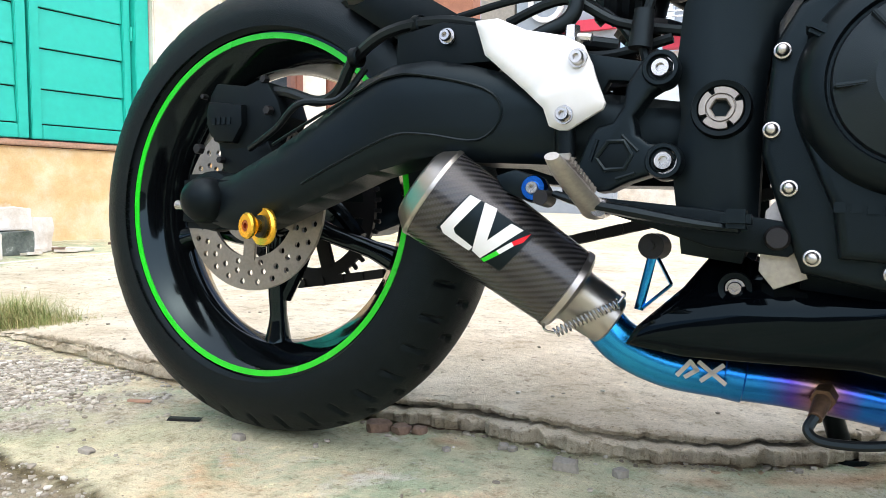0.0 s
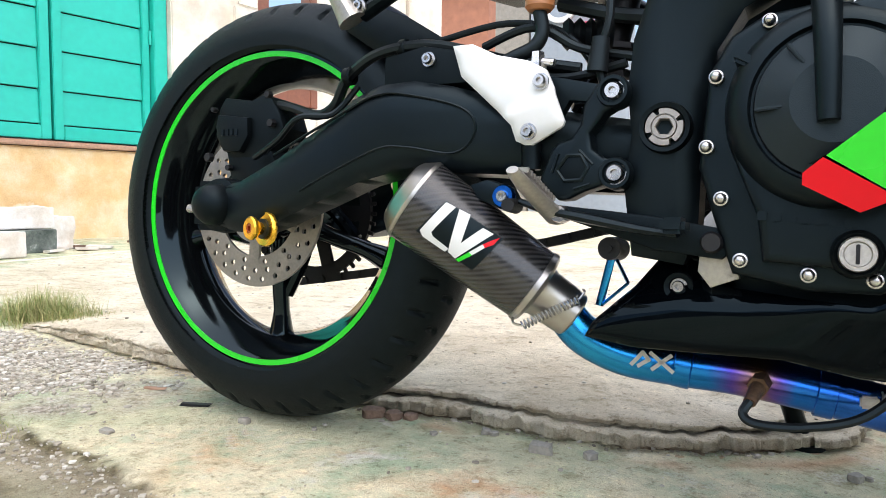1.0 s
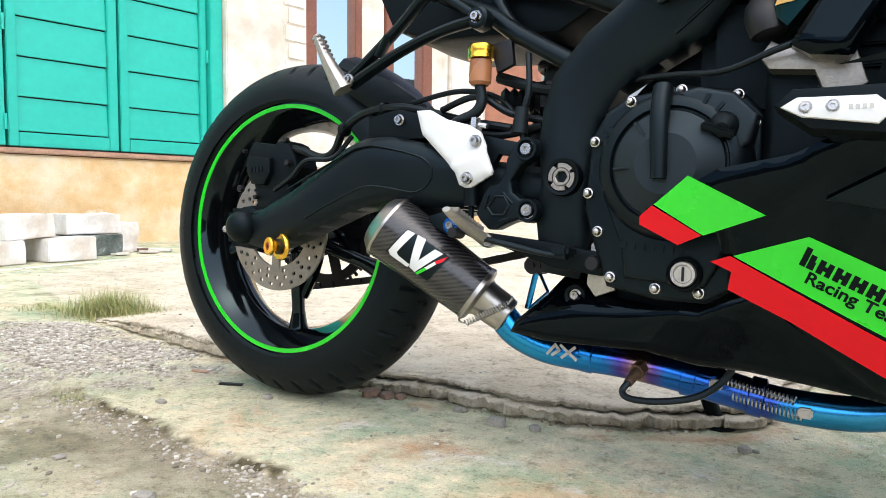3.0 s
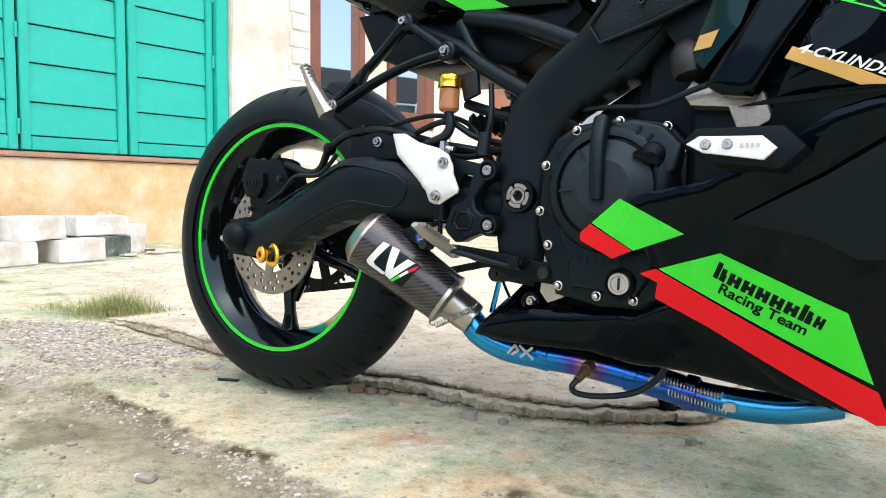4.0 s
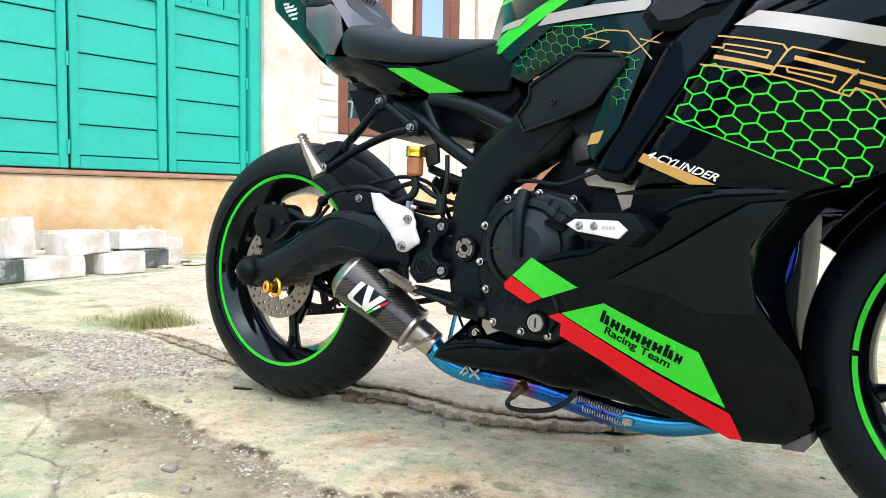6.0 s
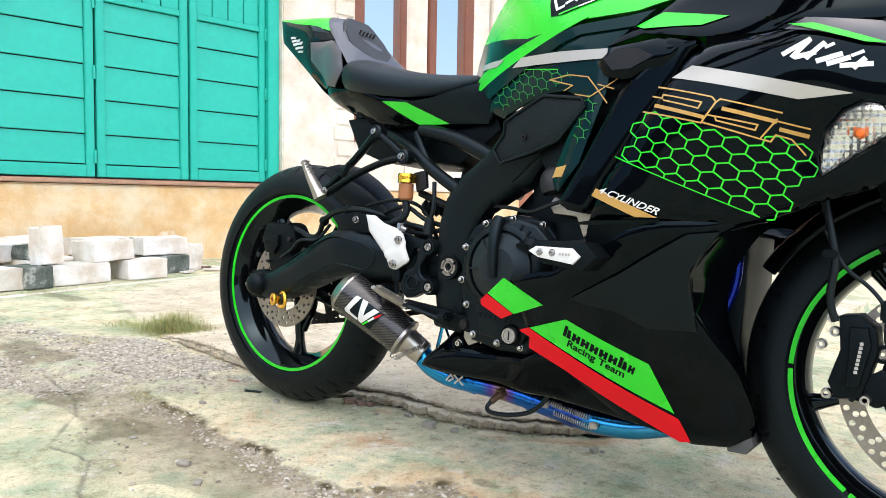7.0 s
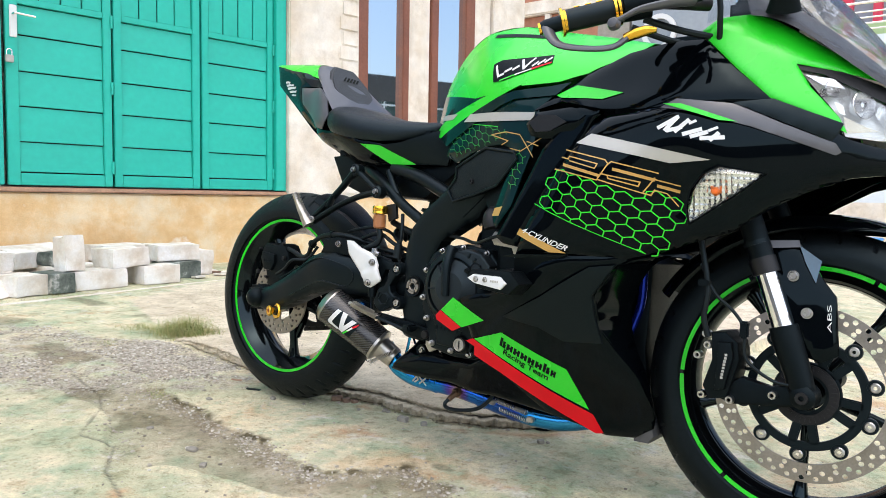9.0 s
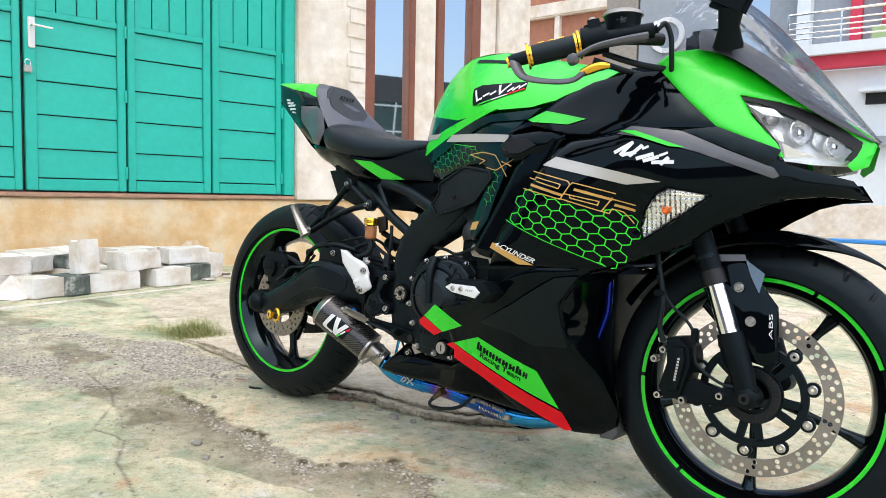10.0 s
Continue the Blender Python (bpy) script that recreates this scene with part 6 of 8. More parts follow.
simple("cover_lower", M_satin, "", engine, fn=lambda b: plate(b, [(0.625, 0.36), (0.65, 0.30), (0.655, 0.262), (0.745, 0.256), (0.772, 0.30), (0.77, 0.34), (0.70, 0.32)], -0.132, -0.11, 0.008, 3))
simple("cover_shoulder", M_engine, "", engine, fn=lambda b: plate(b, [(0.712, 0.472), (0.735, 0.478), (0.772, 0.470), (0.797, 0.445), (0.790, 0.415), (0.772, 0.400), (0.762, 0.430), (0.735, 0.452)], -0.148, -0.115, 0.006, 3))
simple("oil_gallery", M_satin, "", engine, fn=lambda b: tube(b, [(0.696, -0.145, 0.478), (0.698, -0.164, 0.44), (0.701, -0.168, 0.375)], [0.012, 0.0105, 0.0085], 14, 4))
simple("filler_cap", M_plastic, "black oil filler cap", engine, fn=lambda b: (lathe(b, [(0, -0.03), (0.008, -0.03), (0.016, -0.022), (0.018, -0.018), (0.018, 0.02)], 24, pose(0.762, -0.128, 0.437, 18, 0, 0)), box(b, -0.018, 0.018, -0.036, -0.02, -0.004, 0.004, 0.002, pose(0.762, -0.128, 0.437, 18, 20, 0))))
simple("timing_cap", M_alu, "slotted aluminium timing cap", engine, fn=lambda b: lathe(b, [(0, -0.138), (0.0095, -0.138), (0.0105, -0.140), (0.0135, -0.140), (0.0145, -0.137), (0.0145, -0.125)], 32, Matrix.Translation((0.726, -0.004, 0.271))))
simple("cap_rim", M_plastic, "", engine, fn=lambda b: lathe(b, [(0.0146, -0.135), (0.017, -0.138), (0.0195, -0.135), (0.0205, -0.120)], 32, Matrix.Translation((0.726, -0.004, 0.271))))
simple("cap_slot", M_dark, "", engine, fn=lambda b: box(b, 0.7245, 0.7275, -0.1430, -0.1415, 0.2630, 0.2790, 0.0005))
for x, z in ((0.653, 0.470), (0.711, 0.480), (0.772, 0.471), (0.605, 0.362), (0.619, 0.316), (0.637, 0.262), (0.691, 0.252), (0.740, 0.250), (0.611, 0.424), (0.790, 0.44)):
    simple("cover_bolt", M_steel, "", engine, fn=lambda b: (lathe(b, [(0, -0.0105), (0.0026, -0.0100), (0.0042, -0.0086), (0.0050, -0.0055), (0.0052, -0.0025)], 14, Matrix.Translation((x, -0.121, z))), lathe(b, [(0.0046, -0.0034), (0.0064, -0.0028), (0.0068, -0.001), (0.0068, 0.004)], 20, Matrix.Translation((x, -0.121, z)))))
simple("case_letters", M_satin, "raised casting mark", engine, fn=lambda b: [box(b, 0.650 + i * 0.011, 0.658 + i * 0.011, -0.1335, -0.131, 0.297 - i * 0.0008, 0.305 - i * 0.0008, 0.0006) for i in range(7)])
simple("engine_bracket", M_alu, "", fn=lambda b: plate(b, [(0.598, 0.25), (0.602, 0.30), (0.615, 0.315), (0.625, 0.285), (0.635, 0.245), (0.61, 0.235)], -0.095, -0.085, 0.002))
simple("crankcase", M_plastic, "dark engine block behind the covers", fn=lambda b: (box(b, 0.61, 0.98, -0.07, 0.18, 0.20, 0.46, 0.02), box(b, 0.72, 0.98, -0.09, 0.20, 0.44, 0.60, 0.02)))
simple("air_box", M_plastic, "", fn=lambda b: box(b, 0.70, 1.02, -0.06, 0.175, 0.60, 0.80, 0.03))
simple("cylinder_cover", M_plastic, "", fn=lambda b: plate(b, [(0.80, 0.45), (0.80, 0.56), (0.95, 0.60), (0.99, 0.45), (0.95, 0.33), (0.80, 0.30)], -0.125, -0.05, 0.01))
simple("cylinder_head", M_alu, "bare aluminium cylinder head edge", fn=lambda b: plate(b, [(0.795, 0.505), (0.806, 0.520), (0.822, 0.512), (0.838, 0.520), (0.885, 0.505), (0.897, 0.470), (0.862, 0.452), (0.848, 0.486), (0.805, 0.490)], -0.150, -0.12, 0.004))
simple("throttle_body", M_dark, "", fn=lambda b: tube(b, [(0.80, -0.12, 0.56), (0.80, -0.15, 0.545), (0.805, -0.155, 0.525)], [0.024, 0.022, 0.018], 16, 3))
bar("clutch_cable", [(0.63, -0.085, 0.505), (0.70, -0.115, 0.500), (0.76, -0.150, 0.492), (0.81, -0.165, 0.505), (0.86, -0.172, 0.520), (0.90, -0.165, 0.545)], 0.0036, M_rubber)
for k in range(3):
    simple("cylinder_fin", M_plastic, "", fn=lambda b: box(b, 0.80, 0.93, -0.132, -0.12, 0.49 + 0.022 * k, 0.498 + 0.022 * k, 0.002))
simple("radiator", M_plastic, "dark radiator behind the front wheel", fn=lambda b: box(b, 0.99, 1.03, -0.08, 0.19, 0.22, 0.56, 0.01))
M_bluehose = mat("blue_silicone_hose", (0.008, 0.025, 0.30), 0.15, metal=0.8)
for p in (((1.062, -0.04, 0.455), (1.060, -0.04, 0.41), (1.045, -0.03, 0.345), (1.025, -0.02, 0.27)), ((1.045, -0.03, 0.43), (1.036, -0.03, 0.385), (1.026, -0.02, 0.33), (1.018, -0.01, 0.28)), ((1.075, -0.01, 0.46), (1.070, -0.0, 0.39), (1.05, -0.0, 0.33), (1.03, 0.0, 0.26))):
    simple("header_pipe", M_bluehose, "heat-blued front header pipe", fn=lambda b: tube(b, p, 0.009, 12))

# belly pan and pipes
belly_depth = spline_depth([(0.49, 0.18, -0.085), (0.57, 0.26, -0.098), (0.58, 0.19, -0.095), (0.68, 0.235, -0.108), (0.68, 0.175, -0.095), (0.76, 0.23, -0.125), (0.80, 0.165, -0.088), (0.92, 0.155, -0.07)])
def belly_fold(x, z):
    """The belly pan's rear lip leans in above a ridge."""
    ridge = float(np.interp(x, (0.49, 0.54, 0.585, 0.64, 0.72), (0.190, 0.206, 0.218, 0.218, 0.224)))
    u = z - ridge
    return belly_depth(x, z) + 0.40 * (u + math.hypot(u, 0.006)) * max(0, min(1, (0.72 - x) / 0.04))


BELLY = [(0.489, 0.178), (0.497, 0.194), (0.536, 0.232), (0.556, 0.260), (0.569, 0.268), (0.595, 0.258), (0.615, 0.248), (0.63, 0.236), (0.69, 0.230), (0.74, 0.228), (0.775, 0.245), (0.80, 0.255), (0.83, 0.232), (0.92, 0.162), (0.97, 0.135), (0.90, 0.147), (0.84, 0.156), (0.789, 0.163), (0.734, 0.164), (0.673, 0.174), (0.609, 0.173), (0.539, 0.172)]
panel("belly_pan", BELLY, M_gloss, "gloss black belly pan", depth=belly_fold, thick=0.004, step=0.006, crown=0.004, wide=0.006)
simple("belly_screw", M_steel, "", fn=lambda b: socket_bolt(b, (0.58, -0.083, 0.234), 0.006))
simple("belly_grommet", M_plastic, "", fn=lambda b: lathe(b, [(0.009, -0.085), (0.0135, -0.087), (0.0145, -0.070)], 24, Matrix.Translation((0.58, 0, 0.234))))
PIPE = [(0.436, -0.045, 0.222), (0.452, -0.040, 0.200), (0.475, -0.034, 0.174), (0.515, -0.025, 0.156), (0.565, -0.018, 0.150), (0.63, -0.010, 0.146), (0.70, -0.005, 0.137), (0.76, -0.002, 0.126), (0.82, 0.0, 0.116), (0.90, 0.01, 0.115), (0.97, 0.03, 0.13)]
simple("link_pipe", M_ti, "blue heat-coloured exhaust link pipe", fn=lambda b: tube(b, PIPE, [0.021, 0.021, 0.022, 0.0225, 0.0225, 0.0225, 0.0225, 0.021, 0.021, 0.021], 24, 8))
for x, z, y in ((0.578, 0.150, -0.016), (0.71, 0.135, -0.004), (0.79, 0.121, 0.0)):
    simple("pipe_collar", M_ti, "", fn=lambda b: lathe(b, [(0.0215, -0.010), (0.0245, -0.008), (0.0245, 0.008), (0.0215, 0.010)], 28, pose(x, y, z, 0, 0, -90 + 4) @ pose(0, 0, 0, -8, 0, 0)))


def coil(b, a, c, r, turns, wire):
    """A stretched coil spring from a to c."""
    a, c = Vector(a), Vector(c)
    d = (c - a).normalized()
    s = d.cross(Vector((0, 1, 0))).normalized()
    u = d.cross(s)
    n = turns * 8
    pts = [a.lerp(c, i / n) + r * (math.cos(i * math.pi / 4) * s + math.sin(i * math.pi / 4) * u) for i in range(n + 1)]
    tube(b, pts, wire, 5, 1)


simple("silencer_spring", M_steel, "steel exhaust spring", fn=lambda b: coil(b, (0.425, -0.090, 0.184), (0.479, -0.070, 0.214), 0.0042, 16, 0.0011))
for p in ([(0.412, -0.084, 0.192), (0.416, -0.092, 0.186), (0.425, -0.090, 0.184)], [(0.479, -0.070, 0.214), (0.484, -0.068, 0.222), (0.480, -0.060, 0.224)]):
    simple("spring_hook", M_steel, "", fn=lambda b: tube(b, p, 0.0014, 6))
for p, q in (((0.755, -0.026, 0.140), (0.835, -0.024, 0.126)), ((0.765, -0.022, 0.122), (0.845, -0.022, 0.108))):
    simple("header_spring", M_steel, "", fn=lambda b: coil(b, p, q, 0.005, 18, 0.0011))
for x, z in ((0.748, 0.134), (0.848, 0.114)):
    simple("spring_lug", M_alu, "", fn=lambda b: box(b, x - 0.010, x + 0.006, -0.030, -0.018, z - 0.006, z + 0.006, 0.002))
M_rust = mat("heat_browned_steel", (0.16, 0.10, 0.065), 0.45, metal=0.7, var=0.4, scale=60, bump=0.2, bscale=400)
simple("oxygen_sensor", M_rust, "browned oxygen sensor in the link pipe", fn=lambda b: (tube(b, [(0.655, -0.020, 0.145), (0.651, -0.040, 0.139)], 0.0105, 6, 1), tube(b, [(0.651, -0.038, 0.139), (0.645, -0.056, 0.126)], [0.0075, 0.006], 12, 1)))
simple("sensor_cable", M_rubber, "", fn=lambda b: tube(b, [(0.645, -0.055, 0.127), (0.640, -0.062, 0.116), (0.652, -0.066, 0.109), (0.69, -0.066, 0.111), (0.735, -0.064, 0.124), (0.765, -0.062, 0.152), (0.775, -0.06, 0.185)], 0.0045, 8))
simple("pipe_hanger", M_ti, "blued triangular pipe hanger", fn=lambda b: [tube(b, p, 0.0045, 6, 1, flat=0.4) for p in ([(0.502, -0.03, 0.262), (0.490, -0.03, 0.206)], [(0.504, -0.03, 0.262), (0.520, -0.03, 0.232)], [(0.520, -0.03, 0.232), (0.494, -0.03, 0.208)])])
simple("hanger_bolt", M_dark, "", fn=lambda b: (lathe(b, [(0, -0.02), (0.012, -0.02), (0.013, 0.02), (0, 0.02)], 20, Matrix.Translation((0.503, -0.03, 0.268))), lathe(b, [(0, -0.024), (0.004, -0.024), (0.004, -0.018)], 10, Matrix.Translation((0.503, -0.03, 0.268)))))
simple("side_stand", M_plastic, "black side stand on the far side", fn=lambda b: (tube(b, [(0.62, 0.20, 0.24), (0.66, 0.27, 0.11), (0.69, 0.315, 0.012)], 0.013, 10, 4), lathe(b, [(0, 0), (0.03, 0), (0.03, 0.008), (0, 0.008)], 20, pose(0.69, 0.318, 0.002, 90, 0, 0))))


# ---- tank, seat, tail ----
tank_depth = spline_depth([(0.520, 0.765, 0.01), (0.59, 0.735, -0.07), (0.66, 0.66, -0.10), (0.742, 0.743, -0.135), (0.80, 0.52, -0.17), (0.83, 0.62, -0.17), (0.90, 0.72, -0.17), (0.924, 0.795, -0.16), (0.775, 0.805, -0.14), (0.72, 0.80, -0.125), (0.775, 0.874, -0.122), (0.90, 0.87, -0.12),
                           (0.546, 0.84, 0.0), (0.610, 0.943, 0.0), (0.664, 0.979, 0.0), (0.765, 0.984, 0.0), (0.864, 0.96, 0.0), (0.998, 0.929, 0.0), (1.066, 0.915, 0.0), (1.0, 0.85, -0.13)])
TANK_TOP = [(0.520, 0.765), (0.546, 0.84), (0.576, 0.895), (0.610, 0.943), (0.664, 0.979), (0.765, 0.984), (0.864, 0.96), (0.998, 0.929), (1.066, 0.912)]
TGREEN = [(0.546, 0.84), (0.576, 0.895), (0.610, 0.943), (0.664, 0.979), (0.765, 0.984), (0.864, 0.96), (0.998, 0.929), (1.066, 0.912), (1.045, 0.87), (0.996, 0.828), (0.939, 0.816), (0.88, 0.816), (0.80, 0.816), (0.765, 0.806), (0.72, 0.803)]
panel("fuel_tank", TGREEN, M_green, "lime green fuel tank", depth=tank_depth, thick=0.004, step=0.016)


def tank_ridge(b):
    """The crown of the tank between its two sides."""
    line = smooth_line([(x, 0, z) for x, z in TANK_TOP], 5)
    rows = []
    for p in line:
        y0 = tank_depth(p.x, p.z)
        rows.append([b.verts.new((p.x, y0 + (2 * YC - 2 * y0) * k / 8, p.z + 0.010 * math.sin(math.pi * k / 8))) for k in range(9)])
    for r, s in zip(rows, rows[1:]):
        for k in range(8):
            b.faces.new((r[k], r[k + 1], s[k + 1], s[k]))


simple("tank_crown", M_green, "", fn=tank_ridge)
panel("tank_rear_panel", [(0.520, 0.765), (0.546, 0.84), (0.72, 0.803), (0.765, 0.806), (0.56, 0.752)], M_teal, "dark teal tank panel", depth=tank_depth, thick=0.003, proud=0.0005)
panel("tank_band", [(0.765, 0.806), (0.80, 0.816), (0.85, 0.818), (0.82, 0.807), (0.794, 0.798), (0.595, 0.728), (0.548, 0.744), (0.558, 0.754)], M_green, "lime green band", depth=tank_depth, thick=0.003, proud=0.003)
panel("tank_trim", [(0.794, 0.798), (0.836, 0.806), (0.926, 0.808), (0.969, 0.811), (0.939, 0.788), (0.84, 0.789), (0.806, 0.78), (0.625, 0.707), (0.595, 0.728)], M_teal, "dark teal trim under the tank", depth=tank_depth, thick=0.003, proud=0.003)
panel("tank_side_cover", [(0.618, 0.687), (0.625, 0.707), (0.806, 0.78), (0.84, 0.789), (0.931, 0.789), (0.899, 0.762), (0.904, 0.728), (0.898, 0.682), (0.863, 0.571), (0.824, 0.526), (0.806, 0.545), (0.845, 0.646), (0.85, 0.683), (0.818, 0.697), (0.769, 0.697), (0.72, 0.685), (0.662, 0.668)], M_teal, "dark teal side cover", depth=tank_depth, thick=0.004, proud=0.001, crown=0.003)
panel("grey_stripe", [(0.585, 0.782), (0.665, 0.775), (0.645, 0.764), (0.585, 0.770)], M_grey, "", depth=tank_depth, thick=0.0006, proud=0.0046, twin=False)
panel("grey_stripe", [(0.712, 0.769), (0.80, 0.765), (0.895, 0.757), (0.895, 0.741), (0.80, 0.746), (0.690, 0.754)], M_grey, "", depth=tank_depth, thick=0.0006, proud=0.0046, twin=False)
panel("gold_mark", [(0.817, 0.566), (0.840, 0.569), (0.832, 0.550), (0.811, 0.549)], M_goldfilm, "", depth=tank_depth, thick=0.0006, proud=0.0022, twin=False)
panel("inner_cover", [(0.66, 0.668), (0.72, 0.685), (0.77, 0.70), (0.83, 0.70), (0.85, 0.66), (0.82, 0.56), (0.80, 0.54), (0.76, 0.60), (0.70, 0.63)], M_plastic, "", depth=lambda x, z: tank_depth(x, z) + 0.012, thick=0.01)

tail_depth = spline_depth([(-0.118, 0.99, 0.03), (0.117, 0.918, -0.02), (-0.09, 0.922, 0.015), (0.024, 0.843, -0.01), (0.115, 0.777, -0.025), (0.23, 0.705, -0.03), (0.06, 0.896, -0.03), (0.168, 0.88, -0.057), (0.232, 0.825, -0.08), (0.192, 0.765, -0.07), (0.145, 0.777, -0.05),
                           (0.07, 0.846, -0.032), (0.259, 0.759, -0.088), (0.356, 0.733, -0.092), (0.43, 0.72, -0.088), (0.50, 0.725, -0.078), (0.59, 0.751, -0.06), (0.51, 0.668, -0.055), (0.305, 0.677, -0.048), (0.60, 0.664, -0.05)])
panel("tail_cowl", [(-0.118, 0.985), (-0.02, 0.956), (0.06, 0.938), (0.117, 0.918), (0.150, 0.893), (0.062, 0.896), (0.055, 0.87), (0.07, 0.846), (0.145, 0.777), (0.10, 0.775), (0.024, 0.838), (-0.05, 0.893), (-0.09, 0.922)], M_teal, "gloss dark teal tail cowl", depth=tail_depth, thick=0.004, crown=0.003, wide=0.008)
panel("tail_side", [(0.10, 0.775), (0.145, 0.777), (0.192, 0.765), (0.259, 0.757), (0.356, 0.731), (0.43, 0.718), (0.50, 0.722), (0.56, 0.74), (0.60, 0.75), (0.615, 0.715), (0.60, 0.668), (0.51, 0.664), (0.305, 0.672), (0.235, 0.70), (0.16, 0.74)], M_gloss, "gloss black tail side", depth=tail_depth, thick=0.004, crown=0.006, wide=0.012)
panel("tail_side_grey", [(0.062, 0.894), (0.150, 0.885), (0.168, 0.878), (0.205, 0.85), (0.226, 0.80), (0.192, 0.767), (0.15, 0.777), (0.07, 0.848)], M_charcoal, "charcoal tail side panel", depth=tail_depth, thick=0.003, proud=0.004, crown=0.003, wide=0.006)
panel("tail_gap", [(0.05, 0.925), (0.117, 0.912), (0.165, 0.884), (0.10, 0.894)], M_plastic, "", depth=tail_depth, thick=0.003, proud=0.001)


def crown_rows(b, rows, n=10, power=0.75):
    """A shell over the back of the bike: each row runs from its near edge over the middle to the far edge."""
    grid = []
    for (nx, ny, nz), (cx, cz) in rows:
        row = []
        for k in range(-n, n + 1):
            t = 1 - abs(k) / n
            w = math.sin(t * math.pi / 2) ** power
            y = ny + (YC - ny) * t
            row.append(b.verts.new((nx + (cx - nx) * w, y if k <= 0 else 2 * YC - y, nz + (cz - nz) * w)))
        grid.append(row)
    for r, q in zip(grid, grid[1:]):
        for k in range(2 * n):
            b.faces.new((r[k], r[k + 1], q[k + 1], q[k]))


simple("tail_spoiler", M_green, "lime green tail top", fn=lambda b: crown_rows(b, [((-0.122, 0.040, 0.986), (-0.124, 0.989)), ((-0.115, 0.028, 0.983), (-0.112, 0.991)), ((-0.02, 0.004, 0.955), (-0.03, 0.985)), ((0.06, -0.012, 0.936), (0.02, 0.980)), ((0.120, -0.024, 0.916), (0.064, 0.975))]))
simple("tail_hump", M_charcoal, "charcoal hump behind the seat", fn=lambda b: crown_rows(b, [((0.120, -0.024, 0.915), (0.064, 0.974)), ((0.150, -0.042, 0.894), (0.110, 0.964)), ((0.172, -0.056, 0.876), (0.150, 0.930)), ((0.205, -0.070, 0.848), (0.195, 0.868)), ((0.232, -0.080, 0.820), (0.236, 0.826)), ((0.262, -0.085, 0.790), (0.285, 0.785))]))
simple("tail_under", M_teal, "", fn=lambda b: crown_rows(b, [((-0.118, 0.040, 0.980), (-0.112, 0.962)), ((-0.088, 0.016, 0.920), (-0.08, 0.905)), ((0.024, -0.008, 0.838), (0.03, 0.83)), ((0.105, -0.022, 0.775), (0.11, 0.768)), ((0.165, -0.025, 0.735), (0.17, 0.725)), ((0.24, -0.028, 0.698), (0.25, 0.69)), ((0.31, -0.04, 0.672), (0.31, 0.665)), ((0.56, -0.04, 0.664), (0.56, 0.66))]))
panel("tail_stripe", [(0.350, 0.722), (0.416, 0.716), (0.511, 0.671), (0.442, 0.669)], M_green, "lime green tail stripe", depth=tail_depth, thick=0.001, proud=0.0020)
panel("tail_seat_trim", [(0.418, 0.716), (0.513, 0.671), (0.60, 0.668), (0.618, 0.715), (0.60, 0.752), (0.55, 0.742), (0.48, 0.722)], M_facet, "", depth=tail_depth, thick=0.003, proud=0.004, crown=0.002)
for x, z, w, h in ((-0.042, 0.920, 0.026, 0.006), (-0.036, 0.910, 0.044, 0.006), (-0.028, 0.900, 0.050, 0.007), (-0.016, 0.889, 0.044, 0.006), (-0.002, 0.879, 0.028, 0.005)):
    panel("tail_sticker", [(x - 0.004, z + h), (x + w * 0.45, z + h - 0.001), (x + w * 0.55, z + h - 0.003), (x + w, z + h - 0.004), (x + w - 0.004, z - 0.004), (x + w * 0.5, z - 0.001), (x, z)], M_white, "", depth=tail_depth, thick=0.0006, proud=0.0014, twin=False, cuts=False)


def cushion(b, sections, n=12):
    """A padded seat from cross-sections of (x, z base, z top, half width), rounded over."""
    rows = []
    for x, z0, z1, w in sections:
        row = []
        for k in range(n + 1):
            a = math.pi * (-0.14 + 1.28 * k / n)
            c, h = -math.cos(a), math.sin(a)
            row.append(b.verts.new((x, YC + w * math.copysign(abs(c) ** 0.6, c), z0 + (z1 - z0) * (math.copysign(abs(h) ** 0.7, h) * 0.72 + 0.28))))
        rows.append(row)
    for r, s in zip(rows, rows[1:]):
        for k in range(n):
            b.faces.new((r[k], r[k + 1], s[k + 1], s[k]))
    b.faces.new(rows[0])
    b.faces.new(rows[-1][::-1])


simple("rider_seat", M_seat, "black vinyl rider seat", fn=lambda b: cushion(b, [(0.208, 0.800, 0.806, 0.08), (0.211, 0.786, 0.819, 0.118), (0.220, 0.776, 0.829, 0.138), (0.240, 0.766, 0.834, 0.152), (0.27, 0.757, 0.831, 0.160), (0.31, 0.748, 0.818, 0.163), (0.36, 0.739, 0.803, 0.160), (0.41, 0.734, 0.792, 0.150), (0.46, 0.735, 0.785, 0.132), (0.50, 0.741, 0.782, 0.112), (0.535, 0.752, 0.781, 0.090), (0.556, 0.762, 0.779, 0.070), (0.562, 0.768, 0.776, 0.055)], 18))


simple("seat_base", M_plastic, "", fn=lambda b: box(b, 0.225, 0.545, YC - 0.098, YC + 0.098, 0.690, 0.764, 0.01))


def pillion(b):
    """A thin pad lying on the steep hump."""
    half = [(0.0, 0.034), (0.012, 0.048), (0.05, 0.072), (0.085, 0.080), (0.10, 0.074), (0.135, 0.030), (0.143, 0.012)]
    ring = half + [(q, -w) for q, w in half[::-1]]
    down, out = Vector((0.565, 0, -0.825)), Vector((0.825, 0, 0.565))
    vs = [b.verts.new(Vector((0.128, YC + w, 0.958)) + down * q + out * (-0.008 - 0.10 * w * w / 0.08)) for q, w in ring]
    f = b.faces.new(vs)
    r = bmesh.ops.extrude_face_region(b, geom=[f])
